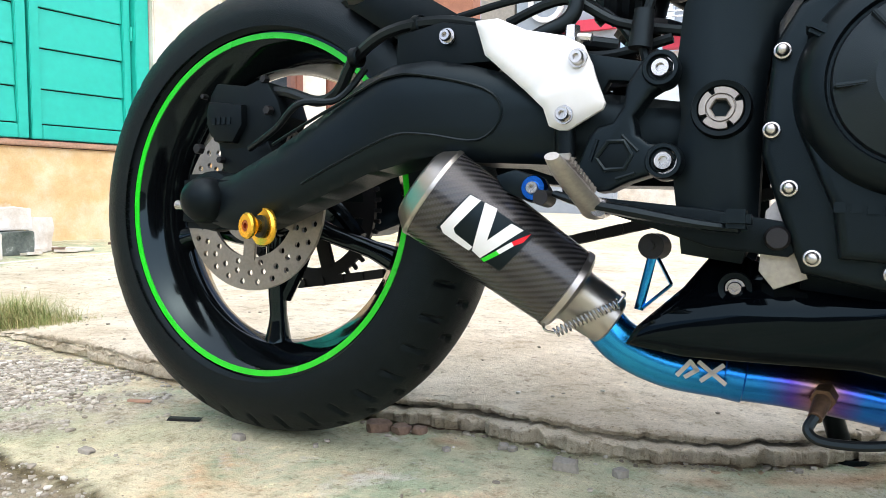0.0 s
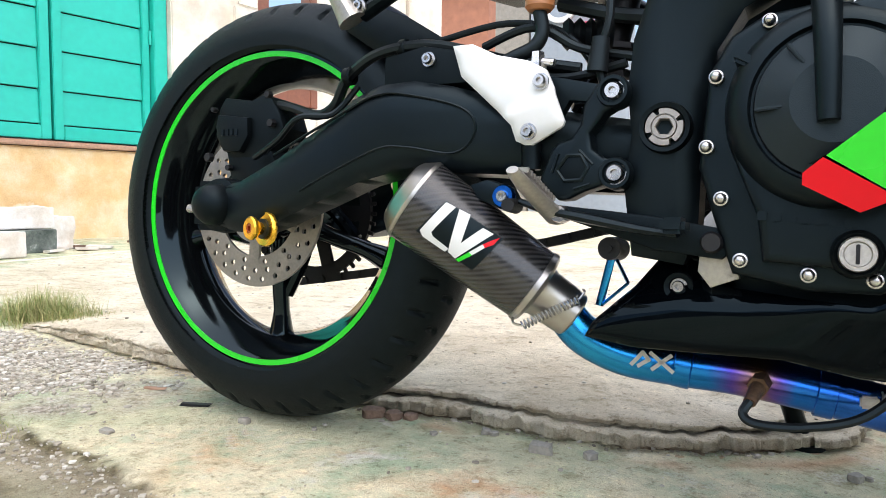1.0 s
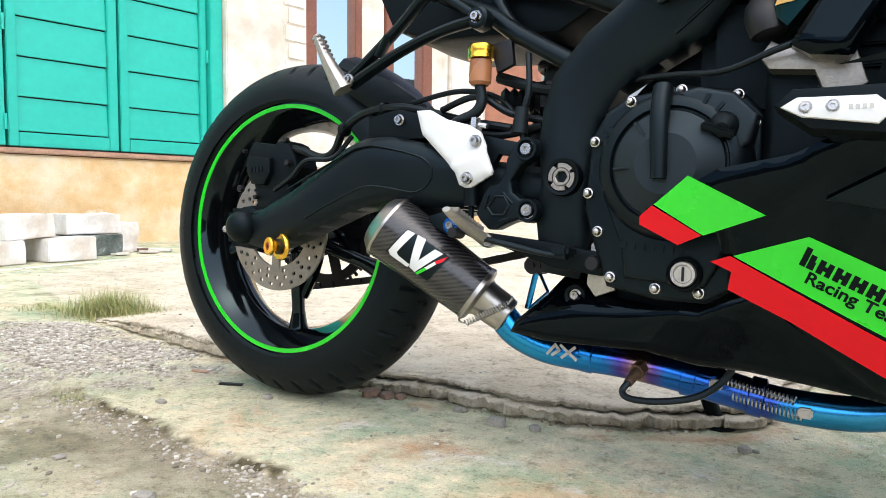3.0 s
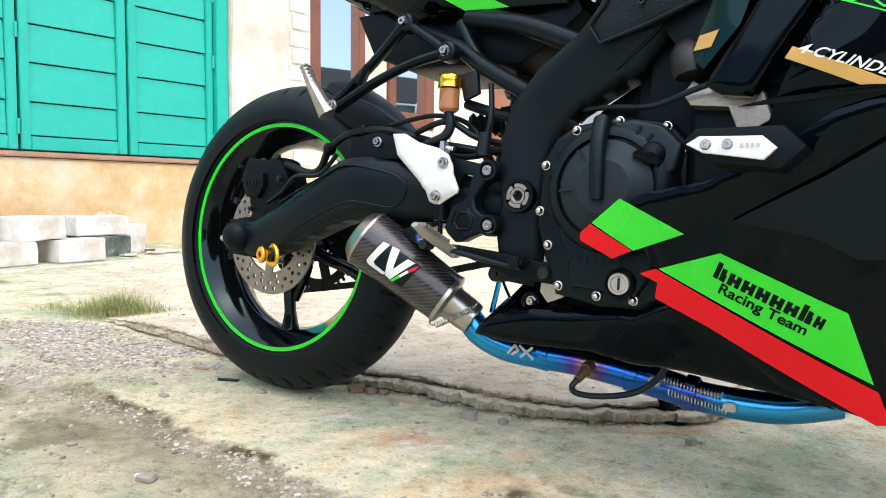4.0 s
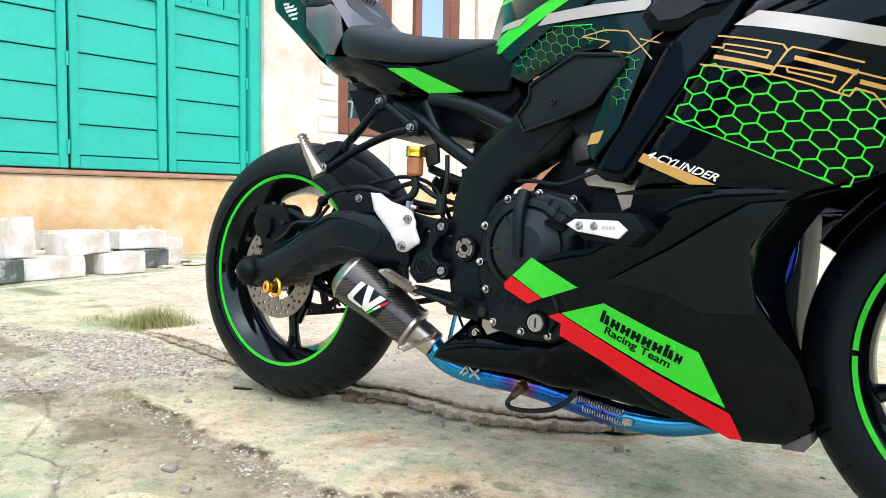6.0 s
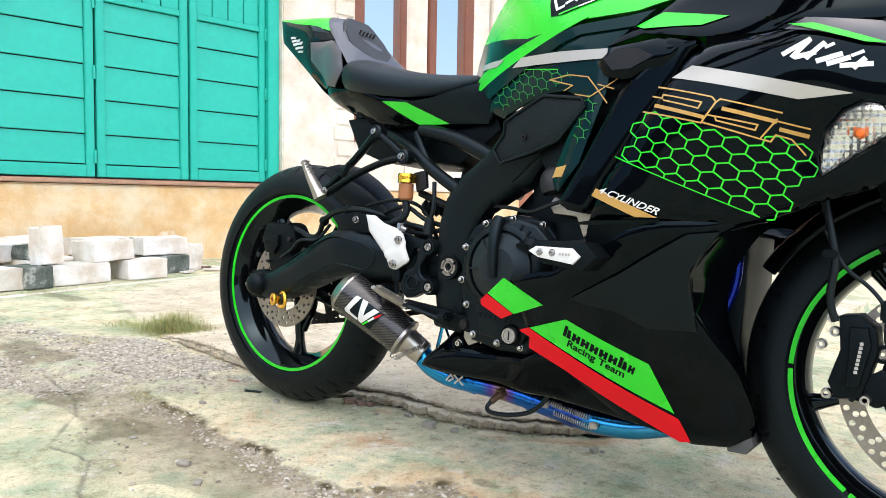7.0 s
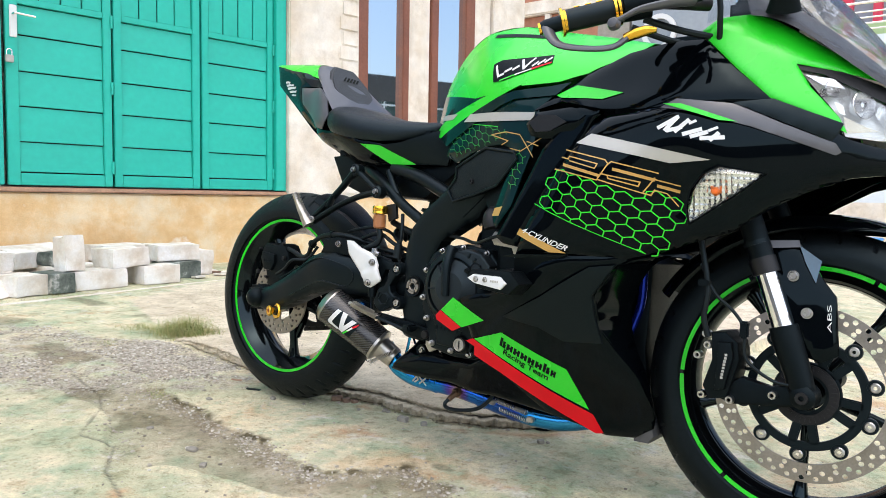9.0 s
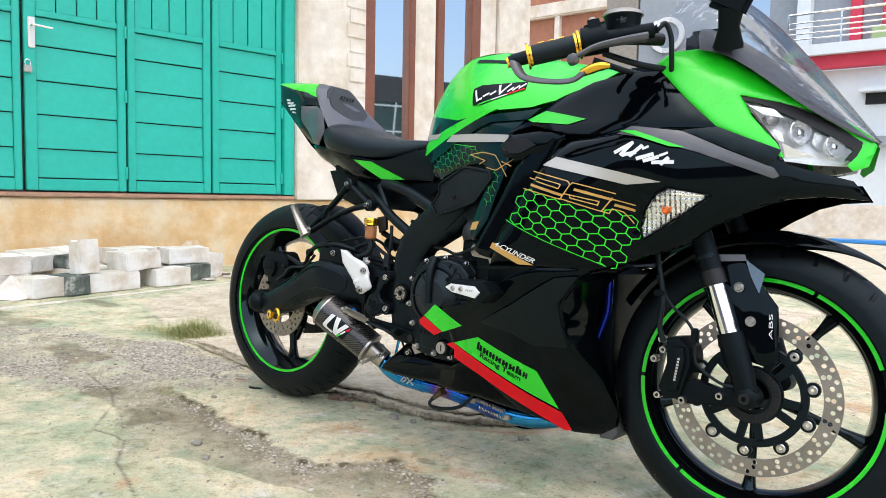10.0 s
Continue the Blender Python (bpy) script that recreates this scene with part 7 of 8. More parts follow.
    top = [v for v in r["geom"] if isinstance(v, bmesh.types.BMVert)]
    for v in top:
        v.co += out * 0.017
    es = list({e for v in top for e in v.link_edges if all(w in top for w in e.verts)})
    bmesh.ops.bevel(b, geom=es, offset=0.006, segments=3, affect="EDGES")


# vinyl lighter than the seat's: the sky's reflection is put into its grey
M_pad_skylit = mat("skylit_pillion_vinyl", (0.030, 0.033, 0.037), 0.45, bump=0.25, bscale=900, spec=0.4)
pad = simple("pillion_pad", M_pad_skylit, "embossed pillion pad, greyed to hold the sky's reflection", fn=pillion)
simple("pad_mark", M_pad_skylit, "", pad, fn=lambda b: [box(b, -0.0012, 0.0012, -0.0035, 0.0035, -0.006, 0.006, 0.001, Matrix.Translation(Vector((0.128, YC + 0.026 - 0.012 * k, 0.958)) + Vector((0.565, 0, -0.825)) * 0.048 + Vector((0.825, 0, 0.565)) * 0.0085) @ pose(0, 0, 0, 0, 34, 0)) for k in range(5)])

# subframe and rear foot peg hangers
bar("peg_hanger", [(0.348, -0.093, 0.655), (0.30, -0.098, 0.605), (0.25, -0.106, 0.557), (0.215, -0.112, 0.526)], [0.014, 0.0115, 0.0115, 0.013], label="satin black passenger peg hanger", flat=0.6)
bar("peg_hanger", [(0.432, -0.100, 0.600), (0.37, -0.102, 0.588), (0.30, -0.106, 0.562), (0.225, -0.112, 0.522)], [0.014, 0.0115, 0.0115, 0.013], flat=0.6)
bar("hanger_link", [(0.348, -0.093, 0.655), (0.39, -0.096, 0.628), (0.432, -0.100, 0.600)], 0.0075)
bar("hanger_web", [(0.285, -0.105, 0.590), (0.27, -0.107, 0.56)], 0.012, flat=0.4)
for x, y, z in ((0.348, -0.100, 0.655), (0.432, -0.108, 0.600)):
    simple("hanger_boss", M_satin, "", fn=lambda b: lathe(b, [(0.0, -0.004), (0.012, -0.004), (0.0155, 0.0), (0.0155, 0.02)], 20, Matrix.Translation((x, y, z))))
    simple("hanger_bolt", M_steel, "", fn=lambda b: socket_bolt(b, (x, y - 0.004, z), 0.0065))
ppeg = simple("passenger_peg", M_alu, "cast aluminium passenger foot peg, folded up", fn=lambda b: tube(b, [(0.222, -0.125, 0.512), (0.212, -0.130, 0.530), (0.196, -0.138, 0.560), (0.182, -0.144, 0.592)], [0.021, 0.0165, 0.0115, 0.0075], 10, 5, flat=0.8))
for k in range(8):
    simple("peg_rib", M_alu, "", ppeg, fn=lambda b: box(b, -0.002, 0.002, -0.0085, 0.0085, -0.0072, 0.0072, 0.001, Matrix.Translation(Vector((0.206, -0.134, 0.543)).lerp(Vector((0.185, -0.143, 0.588)), k / 7)) @ pose(0, 0, 0, 0, 62, 0)))
simple("peg_bolt", M_steel, "", fn=lambda b: socket_bolt(b, (0.232, -0.128, 0.527), 0.006))
bar("subframe_tube", [(0.33, -0.03, 0.665), (0.42, -0.062, 0.622), (0.48, -0.075, 0.58), (0.54, -0.082, 0.545), (0.585, -0.085, 0.520)], 0.013)
bar("subframe_tube", [(0.428, -0.06, 0.656), (0.452, -0.065, 0.615), (0.485, -0.075, 0.576)], 0.009)
bar("subframe_tube", [(0.44, -0.055, 0.662), (0.53, -0.068, 0.640), (0.60, -0.08, 0.612), (0.66, -0.09, 0.585)], 0.016)
bar("subframe_tube", [(0.33, 0.144, 0.665), (0.42, 0.176, 0.622), (0.54, 0.199, 0.545)], 0.013)
simple("seat_tray", M_plastic, "", fn=lambda b: plate(b, [(0.20, 0.70), (0.24, 0.625), (0.31, 0.60), (0.52, 0.590), (0.57, 0.62), (0.62, 0.66), (0.60, 0.70), (0.40, 0.71)], -0.035, 0.15, 0.01))
simple("cup_bracket", M_dark, "", fn=lambda b: plate(b, [(0.44, 0.57), (0.47, 0.575), (0.475, 0.54), (0.45, 0.53)], -0.078, -0.070, 0.001))
cup = simple("brake_fluid_cup", M_brown, "brown rear brake fluid cup", fn=lambda b: lathe(b, [(0.0, -0.001), (0.012, 0.0), (0.0155, 0.004), (0.0155, 0.034), (0.0, 0.036)], 28, pose(0.430, -0.088, 0.512, 90, 0, 0)))
simple("cup_lid", M_gold, "gold anodised screw lid", cup, fn=lambda b: (lathe(b, [(0.0, 0.055), (0.017, 0.055), (0.0185, 0.053), (0.0185, 0.046), (0.0175, 0.043), (0.0185, 0.040), (0.0185, 0.036), (0.0, 0.034)], 32)), m=pose(0.430, -0.088, 0.512, 90, 0, 0))
simple("fluid_hose", M_rubber, "", fn=lambda b: tube(b, [(0.430, -0.088, 0.512), (0.434, -0.088, 0.49), (0.425, -0.09, 0.474), (0.398, -0.092, 0.462), (0.37, -0.085, 0.447)], 0.0075, 10))
simple("shock_absorber", M_dark, "black coil rear shock absorber", fn=lambda b: (coil(b, (0.45, YC, 0.40), (0.50, YC, 0.62), 0.030, 7, 0.006), tube(b, [(0.44, YC, 0.37), (0.505, YC, 0.65)], 0.018, 12, 1)))
simple("bellows", M_rubber, "", fn=lambda b: lathe(b, [(0.012 + (0.006 if k % 2 else 0), 0.006 * k) for k in range(10)], 16, pose(0.44, -0.04, 0.50, 0, 0, -70)))
for p, r in (([(0.36, -0.07, 0.485), (0.42, -0.075, 0.50), (0.47, -0.07, 0.475), (0.53, -0.075, 0.46)], 0.005), ([(0.40, -0.06, 0.455), (0.46, -0.07, 0.445), (0.52, -0.075, 0.455)], 0.005), ([(0.30, -0.06, 0.50), (0.38, -0.05, 0.515), (0.45, -0.05, 0.495), (0.50, -0.06, 0.43)], 0.004),
             ([(0.50, -0.085, 0.55), (0.505, -0.09, 0.50), (0.495, -0.088, 0.46), (0.50, -0.085, 0.43)], 0.0045), ([(0.33, -0.065, 0.46), (0.40, -0.07, 0.465), (0.47, -0.065, 0.455)], 0.006), ([(0.44, -0.05, 0.53), (0.50, -0.06, 0.51), (0.54, -0.07, 0.50)], 0.008)):
    simple("hose", M_rubber, "", fn=lambda b: tube(b, p, r, 8))
simple("boot", M_rubber, "", fn=lambda b: tube(b, [(0.497, -0.09, 0.478), (0.494, -0.09, 0.444)], [0.009, 0.011], 12, 1))
simple("banjo_bolt", M_steel, "", fn=lambda b: (lathe(b, [(0, 0.012), (0.007, 0.012), (0.008, 0.0), (0.010, 0.0), (0.010, -0.006)], 6, pose(0.437, -0.108, 0.452, 90, 0, 0)), tube(b, [(0.437, -0.108, 0.455), (0.455, -0.108, 0.452)], 0.004, 8, 1)))

# ---- screen, lights, bars ----
SB = [(1.215, -0.148, 0.893), (1.291, -0.152, 0.914), (1.341, -0.138, 0.886), (1.413, -0.112, 0.838), (1.471, -0.082, 0.805), (1.552, 0.020, 0.752)]
SC = [(1.222, YC, 1.075), (1.295, YC, 1.055), (1.350, YC, 1.005), (1.432, YC, 0.913), (1.498, YC, 0.842), (1.560, YC, 0.752)]


def smooth_edge(pts, n):
    """Evenly bent points along an edge: a cubic in each coordinate."""
    q, t = np.array(pts), np.linspace(0, 1, len(pts))
    return [Vector([float(np.polyval(np.polyfit(t, q[:, c], 3), u)) for c in range(3)]) for u in np.linspace(0, 1, n)]


def arch(b, lo, hi, n, sink=0.0):
    """An arched sheet: each row rises from its near edge over the middle to the far edge."""
    rows = []
    for p, q in zip(lo, hi):
        row = []
        for k in range(-n, n + 1):
            a = (1 - abs(k) / n) * math.pi / 2
            y = YC + (p.y - YC) * math.cos(a)
            row.append(b.verts.new((p.x + (q.x - p.x) * math.sin(a), y if k <= 0 else 2 * YC - y, p.z + (q.z - p.z) * math.sin(a) - sink)))
        rows.append(row)
    for r, s in zip(rows, rows[1:]):
        for k in range(2 * n):
            b.faces.new((r[k], r[k + 1], s[k + 1], s[k]))


def screen(b):
    arch(b, smooth_edge(SB, 40), smooth_edge(SC, 40), 16)
    bmesh.ops.solidify(b, geom=b.faces[:], thickness=0.003)


def dash_cowl(b):
    """The black cowl under the screen, down to the nose."""
    lo, hi = smooth_edge(SB, 40)[8:], smooth_edge(SC, 40)[8:]
    arch(b, [p + Vector((-0.003, 0.008, -0.005)) for p in lo], [q - Vector((0.4, 0, 0.9)) * (0.075 * (1 - i / 31) + 0.006) for i, q in enumerate(hi)], 10)


# charcoal on the black cowl stands in for sky sheen on the screen
simple("dash_cowl", M_charcoal, "cowl under the windscreen, greyed for the screen's sky sheen", fn=dash_cowl)
simple("windscreen", M_screen, "smoked clear windscreen", fn=screen).visible_shadow = False
HEAD = [(1.352, 0.820), (1.395, 0.806), (1.439, 0.784), (1.491, 0.756), (1.532, 0.729), (1.513, 0.702), (1.47, 0.700), (1.429, 0.703), (1.418, 0.735), (1.39, 0.772)]
M_refl = mat("headlight_reflector", (0.90, 0.91, 0.92), 0.22, metal=1.0, var=0.05)
lamp = panel("headlight", HEAD, mat("headlight_backing", (0.72, 0.73, 0.74), 0.3, metal=0.4, var=0.2, scale=60), "clear headlight with bright twin reflectors", depth=lambda x, z: fair_depth(x, z) + 0.034, thick=0.006, twin=True)
panel("headlight_lens", HEAD, M_lens, "", depth=lambda x, z: fair_depth(x, z) + 0.004, thick=0.002).visible_shadow = False
panel("headlight_bezel", [(1.349, 0.827), (1.389, 0.819), (1.472, 0.789), (1.540, 0.745), (1.538, 0.730), (1.524, 0.708), (1.518, 0.712), (1.528, 0.730), (1.490, 0.754), (1.438, 0.781), (1.394, 0.803), (1.360, 0.810)], M_dark, "dark headlight bezel", thick=0.004, proud=-0.001)
FORWARD = Vector((0.80, -0.58, 0.10)).to_track_quat("Y", "Z").to_matrix().to_4x4() @ pose(0, 0, 0, 0, 0, 180)
for x, z, r in ((1.446, 0.754, 0.024), (1.494, 0.734, 0.021), (1.402, 0.778, 0.015)):
    place = Matrix.Translation((x, fair_depth(x, z) + 0.020, z)) @ FORWARD
    simple("reflector_bowl", M_refl, "", lamp, fn=lambda b: lathe(b, [(r, -0.008), (r * 0.96, -0.009), (r * 0.85, 0.0), (r * 0.6, 0.010), (r * 0.3, 0.014)], 28, place))
    simple("projector", M_chrome, "", lamp, fn=lambda b: lathe(b, [(0.0, -0.010), (r * 0.3, -0.008), (r * 0.48, -0.002), (r * 0.5, 0.010)], 24, place))
for o in ([(1.372, 0.800), (1.41, 0.795), (1.425, 0.78), (1.395, 0.785)], [(1.425, 0.735), (1.445, 0.725), (1.472, 0.715), (1.43, 0.708)], [(1.47, 0.757), (1.49, 0.751), (1.478, 0.722), (1.466, 0.74)], [(1.476, 0.715), (1.512, 0.708), (1.522, 0.727), (1.500, 0.715)], [(1.412, 0.758), (1.424, 0.752), (1.428, 0.737), (1.42, 0.74)]):
    panel("reflector_facet", o, M_refl, "", depth=lambda x, z: fair_depth(x, z) + 0.018 - 0.35 * (z - 0.75), thick=0.003, cuts=False, twin=False, parent=lamp)
panel("nose_green", [(1.472, 0.808), (1.545, 0.762), (1.558, 0.742), (1.548, 0.703), (1.528, 0.692), (1.520, 0.700), (1.535, 0.748), (1.472, 0.795)], M_green, "", crown=0.002)
IND = [(1.22, 0.604), (1.242, 0.630), (1.267, 0.643), (1.333, 0.634), (1.293, 0.599), (1.218, 0.546), (1.212, 0.573)]
ind = panel("indicator", IND, mat("indicator_backing", (0.80, 0.80, 0.79), 0.3, metal=0.1, var=0.2, scale=80), "clear front indicator with an amber bulb", depth=lambda x, z: fair_depth(x, z) - 0.002, thick=0.003, proud=0.0)
panel("indicator_lens", IND, M_lens, "", depth=lambda x, z: fair_depth(x, z) - 0.018, thick=0.002, crown=0.010).visible_shadow = False
panel("indicator_rim", [*IND, IND[0], *[(1.264 + (x - 1.264) * 0.97, 0.600 + (z - 0.600) * 0.97) for x, z in [IND[0]] + IND[::-1]]], M_plastic, "", thick=0.012, proud=0.012, cuts=False)
def prisms(x, z):
    """Saw-toothed reflector behind the indicator's lens."""
    u, v = (x - 1.262) / 0.0085, (z - 0.60) / 0.011
    return fair_depth(x, z) - 0.004 - 0.0045 * abs(u % 1 - 0.5) - 0.003 * abs(v % 1 - 0.5)


panel("reflector", [(1.264 + (x - 1.264) * 0.94, 0.600 + (z - 0.600) * 0.94) for x, z in IND], M_refl, "bright ribbed reflector", depth=prisms, thick=0.001, step=0.00215, twin=False, parent=ind)
simple("bulb", M_amber, "amber bulb", ind, fn=lambda b: lathe(b, [(0.0, -0.010), (0.005, -0.008), (0.0075, 0.0), (0.005, 0.006), (0.0, 0.008)], 20, Matrix.Translation((1.262, fair_depth(1.262, 0.60) - 0.010, 0.602))))

bar("handlebar", [(1.01, -0.322, 0.872), (1.08, -0.29, 0.893), (1.15, -0.25, 0.912), (1.22, -0.16, 0.925)], 0.0115, M_dark, "black clip-on handlebar")
GRIP_A, GRIP_B = Vector((1.027, -0.318, 0.877)), Vector((1.100, -0.277, 0.899))
grip = simple("grip", M_rubber, "black rubber hand grip with gold collars", fn=lambda b: tube(b, [GRIP_A, GRIP_B], 0.0188, 24, 1))
for t, r in ((-0.04, 0.0245), (0.02, 0.0205), (0.99, 0.0235), (1.06, 0.0275)):
    c = GRIP_A.lerp(GRIP_B, t)
    simple("grip_collar", M_gold, "gold anodised grip collar", grip, fn=lambda b: tube(b, [c, c + (GRIP_B - GRIP_A) * 0.05], [r, r], 28, 1))
for t in (0.28, 0.5, 0.72):
    c = GRIP_A.lerp(GRIP_B, t) + Vector((-0.004, -0.008, 0.0172))
    simple("grip_mark", M_gold, "", grip, fn=lambda b: tube(b, [c, c + (GRIP_B - GRIP_A) * 0.12], 0.0016, 6, 1))
simple("bar_end", M_satin, "", fn=lambda b: tube(b, [(0.992, -0.332, 0.866), (1.000, -0.329, 0.869), (1.026, -0.319, 0.876)], [0.010, 0.0125, 0.013], 18, 1))
simple("bar_end_ring", M_gold, "", fn=lambda b: tube(b, [(0.990, -0.333, 0.8655), (0.995, -0.331, 0.867)], 0.0105, 18, 1))
switch = simple("switch_box", M_plastic, "black switch housing", fn=lambda b: (tube(b, [(1.112, -0.272, 0.904), (1.150, -0.250, 0.914)], [0.026, 0.027], 20, 1), box(b, -0.018, 0.020, -0.020, 0.018, -0.012, 0.034, 0.008, pose(1.132, -0.258, 0.912, 0, -14, 28))))
simple("switch_button", M_alu, "", switch, fn=lambda b: box(b, -0.006, 0.006, -0.004, 0.004, 0.0, 0.006, 0.002, pose(1.128, -0.268, 0.944, 0, -14, 28)))
bar("lever_guard", [(1.004, -0.330, 0.870), (1.014, -0.336, 0.852), (1.036, -0.338, 0.832), (1.085, -0.334, 0.822), (1.126, -0.328, 0.822), (1.146, -0.322, 0.836)], [0.012, 0.011, 0.0095, 0.0085, 0.0085, 0.010], M_charcoal, "dark grey lever guard", flat=0.55)
bar("lever_guard_tip", [(1.142, -0.322, 0.835), (1.160, -0.318, 0.842), (1.176, -0.314, 0.846), (1.190, -0.310, 0.846)], [0.009, 0.0115, 0.0105, 0.005], M_gold, "gold lever guard tip", flat=0.75)
lever = bar("brake_lever", [(1.126, -0.324, 0.862), (1.140, -0.318, 0.872), (1.158, -0.300, 0.886), (1.195, -0.262, 0.902), (1.222, -0.238, 0.910)], [0.008, 0.0075, 0.009, 0.012, 0.014], M_charcoal, "dark grey front brake lever", flat=0.6)
simple("lever_knob", M_charcoal, "", lever, fn=lambda b: lathe(b, [(0, -0.012), (0.008, -0.009), (0.0115, 0), (0.008, 0.009), (0, 0.012)], 16, Matrix.Translation((1.124, -0.325, 0.860))))
simple("master_cylinder", M_plastic, "", fn=lambda b: (tube(b, [(1.15, -0.255, 0.912), (1.225, -0.215, 0.928)], 0.014, 14, 1), tube(b, [(1.222, -0.214, 0.930), (1.232, -0.212, 0.932)], 0.009, 6, 1)))
res = simple("front_fluid_reservoir", M_plastic, "black front brake fluid reservoir", fn=lambda b: lathe(b, [(0, 0.0), (0.024, 0.0), (0.029, 0.004), (0.032, 0.034), (0.034, 0.036)], 32, pose(1.163, -0.215, 0.925, 90, 0, 0) @ Matrix.Diagonal((1.1, 1, 0.9, 1))))
simple("reservoir_lid", M_alu, "grey reservoir lid", res, fn=lambda b: lathe(b, [(0.0, 0.046), (0.028, 0.045), (0.034, 0.042), (0.0355, 0.036), (0.033, 0.035)], 32, pose(1.163, -0.215, 0.925, 90, 0, 0) @ Matrix.Diagonal((1.1, 1, 0.9, 1))))
simple("sight_glass", M_lens, "", res, fn=lambda b: lathe(b, [(0, -0.004), (0.007, -0.004), (0.009, 0.004)], 16, pose(1.176, -0.246, 0.946, 0, 0, 35)))
simple("reservoir_clamp", M_dark, "", res, fn=lambda b: box(b, -0.01, 0.01, -0.008, 0.008, -0.010, 0.012, 0.003, pose(1.195, -0.228, 0.925, 0, 0, 30)))
bar("front_brake_hose", [(1.228, -0.205, 0.932), (1.236, -0.19, 0.945), (1.244, -0.18, 0.925), (1.244, -0.17, 0.89), (1.235, -0.14, 0.85)], 0.005, M_rubber, "", n=6)
simple("banjo_bolt", M_steel, "", fn=lambda b: lathe(b, [(0, -0.007), (0.006, -0.007), (0.007, 0.004)], 8, pose(1.228, -0.212, 0.938, 0, 0, 30)))
simple("top_yoke", M_satin, "black top yoke and dash", fn=lambda b: (box(b, 1.12, 1.26, -0.10, 0.215, 0.865, 0.895, 0.01), box(b, 1.22, 1.30, -0.05, 0.165, 0.90, 0.97, 0.012)))
simple("bar_clutter", M_rubber, "", fn=lambda b: [tube(b, p, 0.006, 8) for p in ([(1.10, -0.20, 0.89), (1.16, -0.15, 0.87), (1.22, -0.10, 0.86)], [(1.13, -0.22, 0.895), (1.19, -0.19, 0.875), (1.25, -0.12, 0.87)])])
simple("handlebar_far", M_rubber, "", fn=lambda b: tube(b, [(1.01, 0.43, 0.89), (1.10, 0.39, 0.90), (1.22, 0.27, 0.925)], [0.016, 0.016, 0.012], 12, 3))
simple("mirror", M_plastic, "black folding mirror on its stalk", fn=lambda b: (tube(b, [(1.335, -0.135, 0.905), (1.34, -0.155, 0.935), (1.345, -0.165, 0.965)], [0.028, 0.018, 0.022], 12, 4, flat=0.6), box(b, -0.035, 0.04, -0.012, 0.012, -0.02, 0.035, 0.010, pose(1.338, -0.168, 0.978, 10, 25, 15)), tube(b, [(1.335, -0.17, 0.985), (1.30, -0.24, 1.04), (1.27, -0.29, 1.08)], 0.010, 10, 3)))
simple("mirror_head", M_plastic, "", fn=lambda b: box(b, -0.012, 0.012, -0.075, 0.075, -0.04, 0.04, 0.012, pose(1.26, -0.33, 1.10, 0, 0, 15)))

# ---- slider, intake, stays ----
slid = simple("frame_slider", M_plastic, "black frame slider with a white insert", fn=lambda b: (plate(b, [(0.826, 0.429), (0.841, 0.443), (0.924, 0.444), (0.946, 0.422), (0.923, 0.400), (0.856, 0.407)], -0.275, -0.225, 0.006), tube(b, [(0.88, -0.25, 0.422), (0.88, -0.12, 0.43)], 0.022, 16, 1)))
simple("slider_insert", M_white, "white slider insert", slid, fn=lambda b: plate(b, [(0.833, 0.426), (0.846, 0.434), (0.906, 0.433), (0.920, 0.421), (0.908, 0.409), (0.850, 0.417)], -0.280, -0.270, 0.002))
for x in (0.853, 0.874):
    simple("slider_bolt", M_steel, "", slid, fn=lambda b: socket_bolt(b, (x, -0.280, 0.425), 0.0042, 0.003))
simple("slider_letters", M_grey, "", slid, fn=lambda b: [box(b, 0.886 + 0.005 * i, 0.889 + 0.005 * i, -0.2808, -0.2795, 0.4215, 0.4255) for i in range(4)])
panel("slider_recess", [(0.841, 0.397), (0.90, 0.425), (0.957, 0.440), (0.955, 0.409), (0.895, 0.383)], M_plastic, "", thick=0.003, proud=-0.012)
panel("intake_scoop", [(0.888, 0.730), (0.912, 0.752), (0.984, 0.758), (1.046, 0.742), (1.00, 0.706), (0.932, 0.700), (0.90, 0.708)], M_gloss, "gloss black intake scoop", depth=const(-0.20), thick=0.03, crown=0.012, wide=0.02)
panel("intake_recess", [(0.905, 0.730), (0.925, 0.744), (0.96, 0.742), (0.985, 0.728), (0.95, 0.712), (0.92, 0.712)], M_dark, "", depth=const(-0.205), thick=0.004)
panel("fairing_stay", [(1.00, 0.756), (1.045, 0.750), (1.02, 0.70), (0.993, 0.66), (0.95, 0.60), (0.91, 0.54), (0.88, 0.49), (0.846, 0.495), (0.827, 0.507), (0.887, 0.608), (0.928, 0.68)], M_gloss, "gloss black inner fairing panel", depth=lambda x, z: -0.195 + 0.10 * max(0, 0.95 - x), thick=0.02, crown=0.005, wide=0.010, step=0.006)
panel("fairing_infill", [(1.017, 0.483), (0.91, 0.477), (0.90, 0.44), (0.919, 0.432), (0.968, 0.465), (1.016, 0.480)], M_plastic, "", thick=0.003, proud=-0.006)
panel("fairing_line", [(0.875, 0.470), (0.91, 0.476), (1.02, 0.481), (1.01, 0.477), (0.92, 0.470)], M_gloss, "", thick=0.003, proud=0.004)
panel("fairing_facet", [(0.867, 0.351), (0.958, 0.399), (1.055, 0.462), (1.095, 0.468), (1.052, 0.410), (1.050, 0.372), (1.056, 0.318), (0.989, 0.316), (0.945, 0.338)], M_facet, "satin black fairing facet", depth=lambda x, z: fair_depth(x, z) - 0.008 - 0.030 * max(0, 0.465 - z) * max(0, min(1, (x - 0.86) * 8)), thick=0.009, crown=0.0015, wide=0.004)


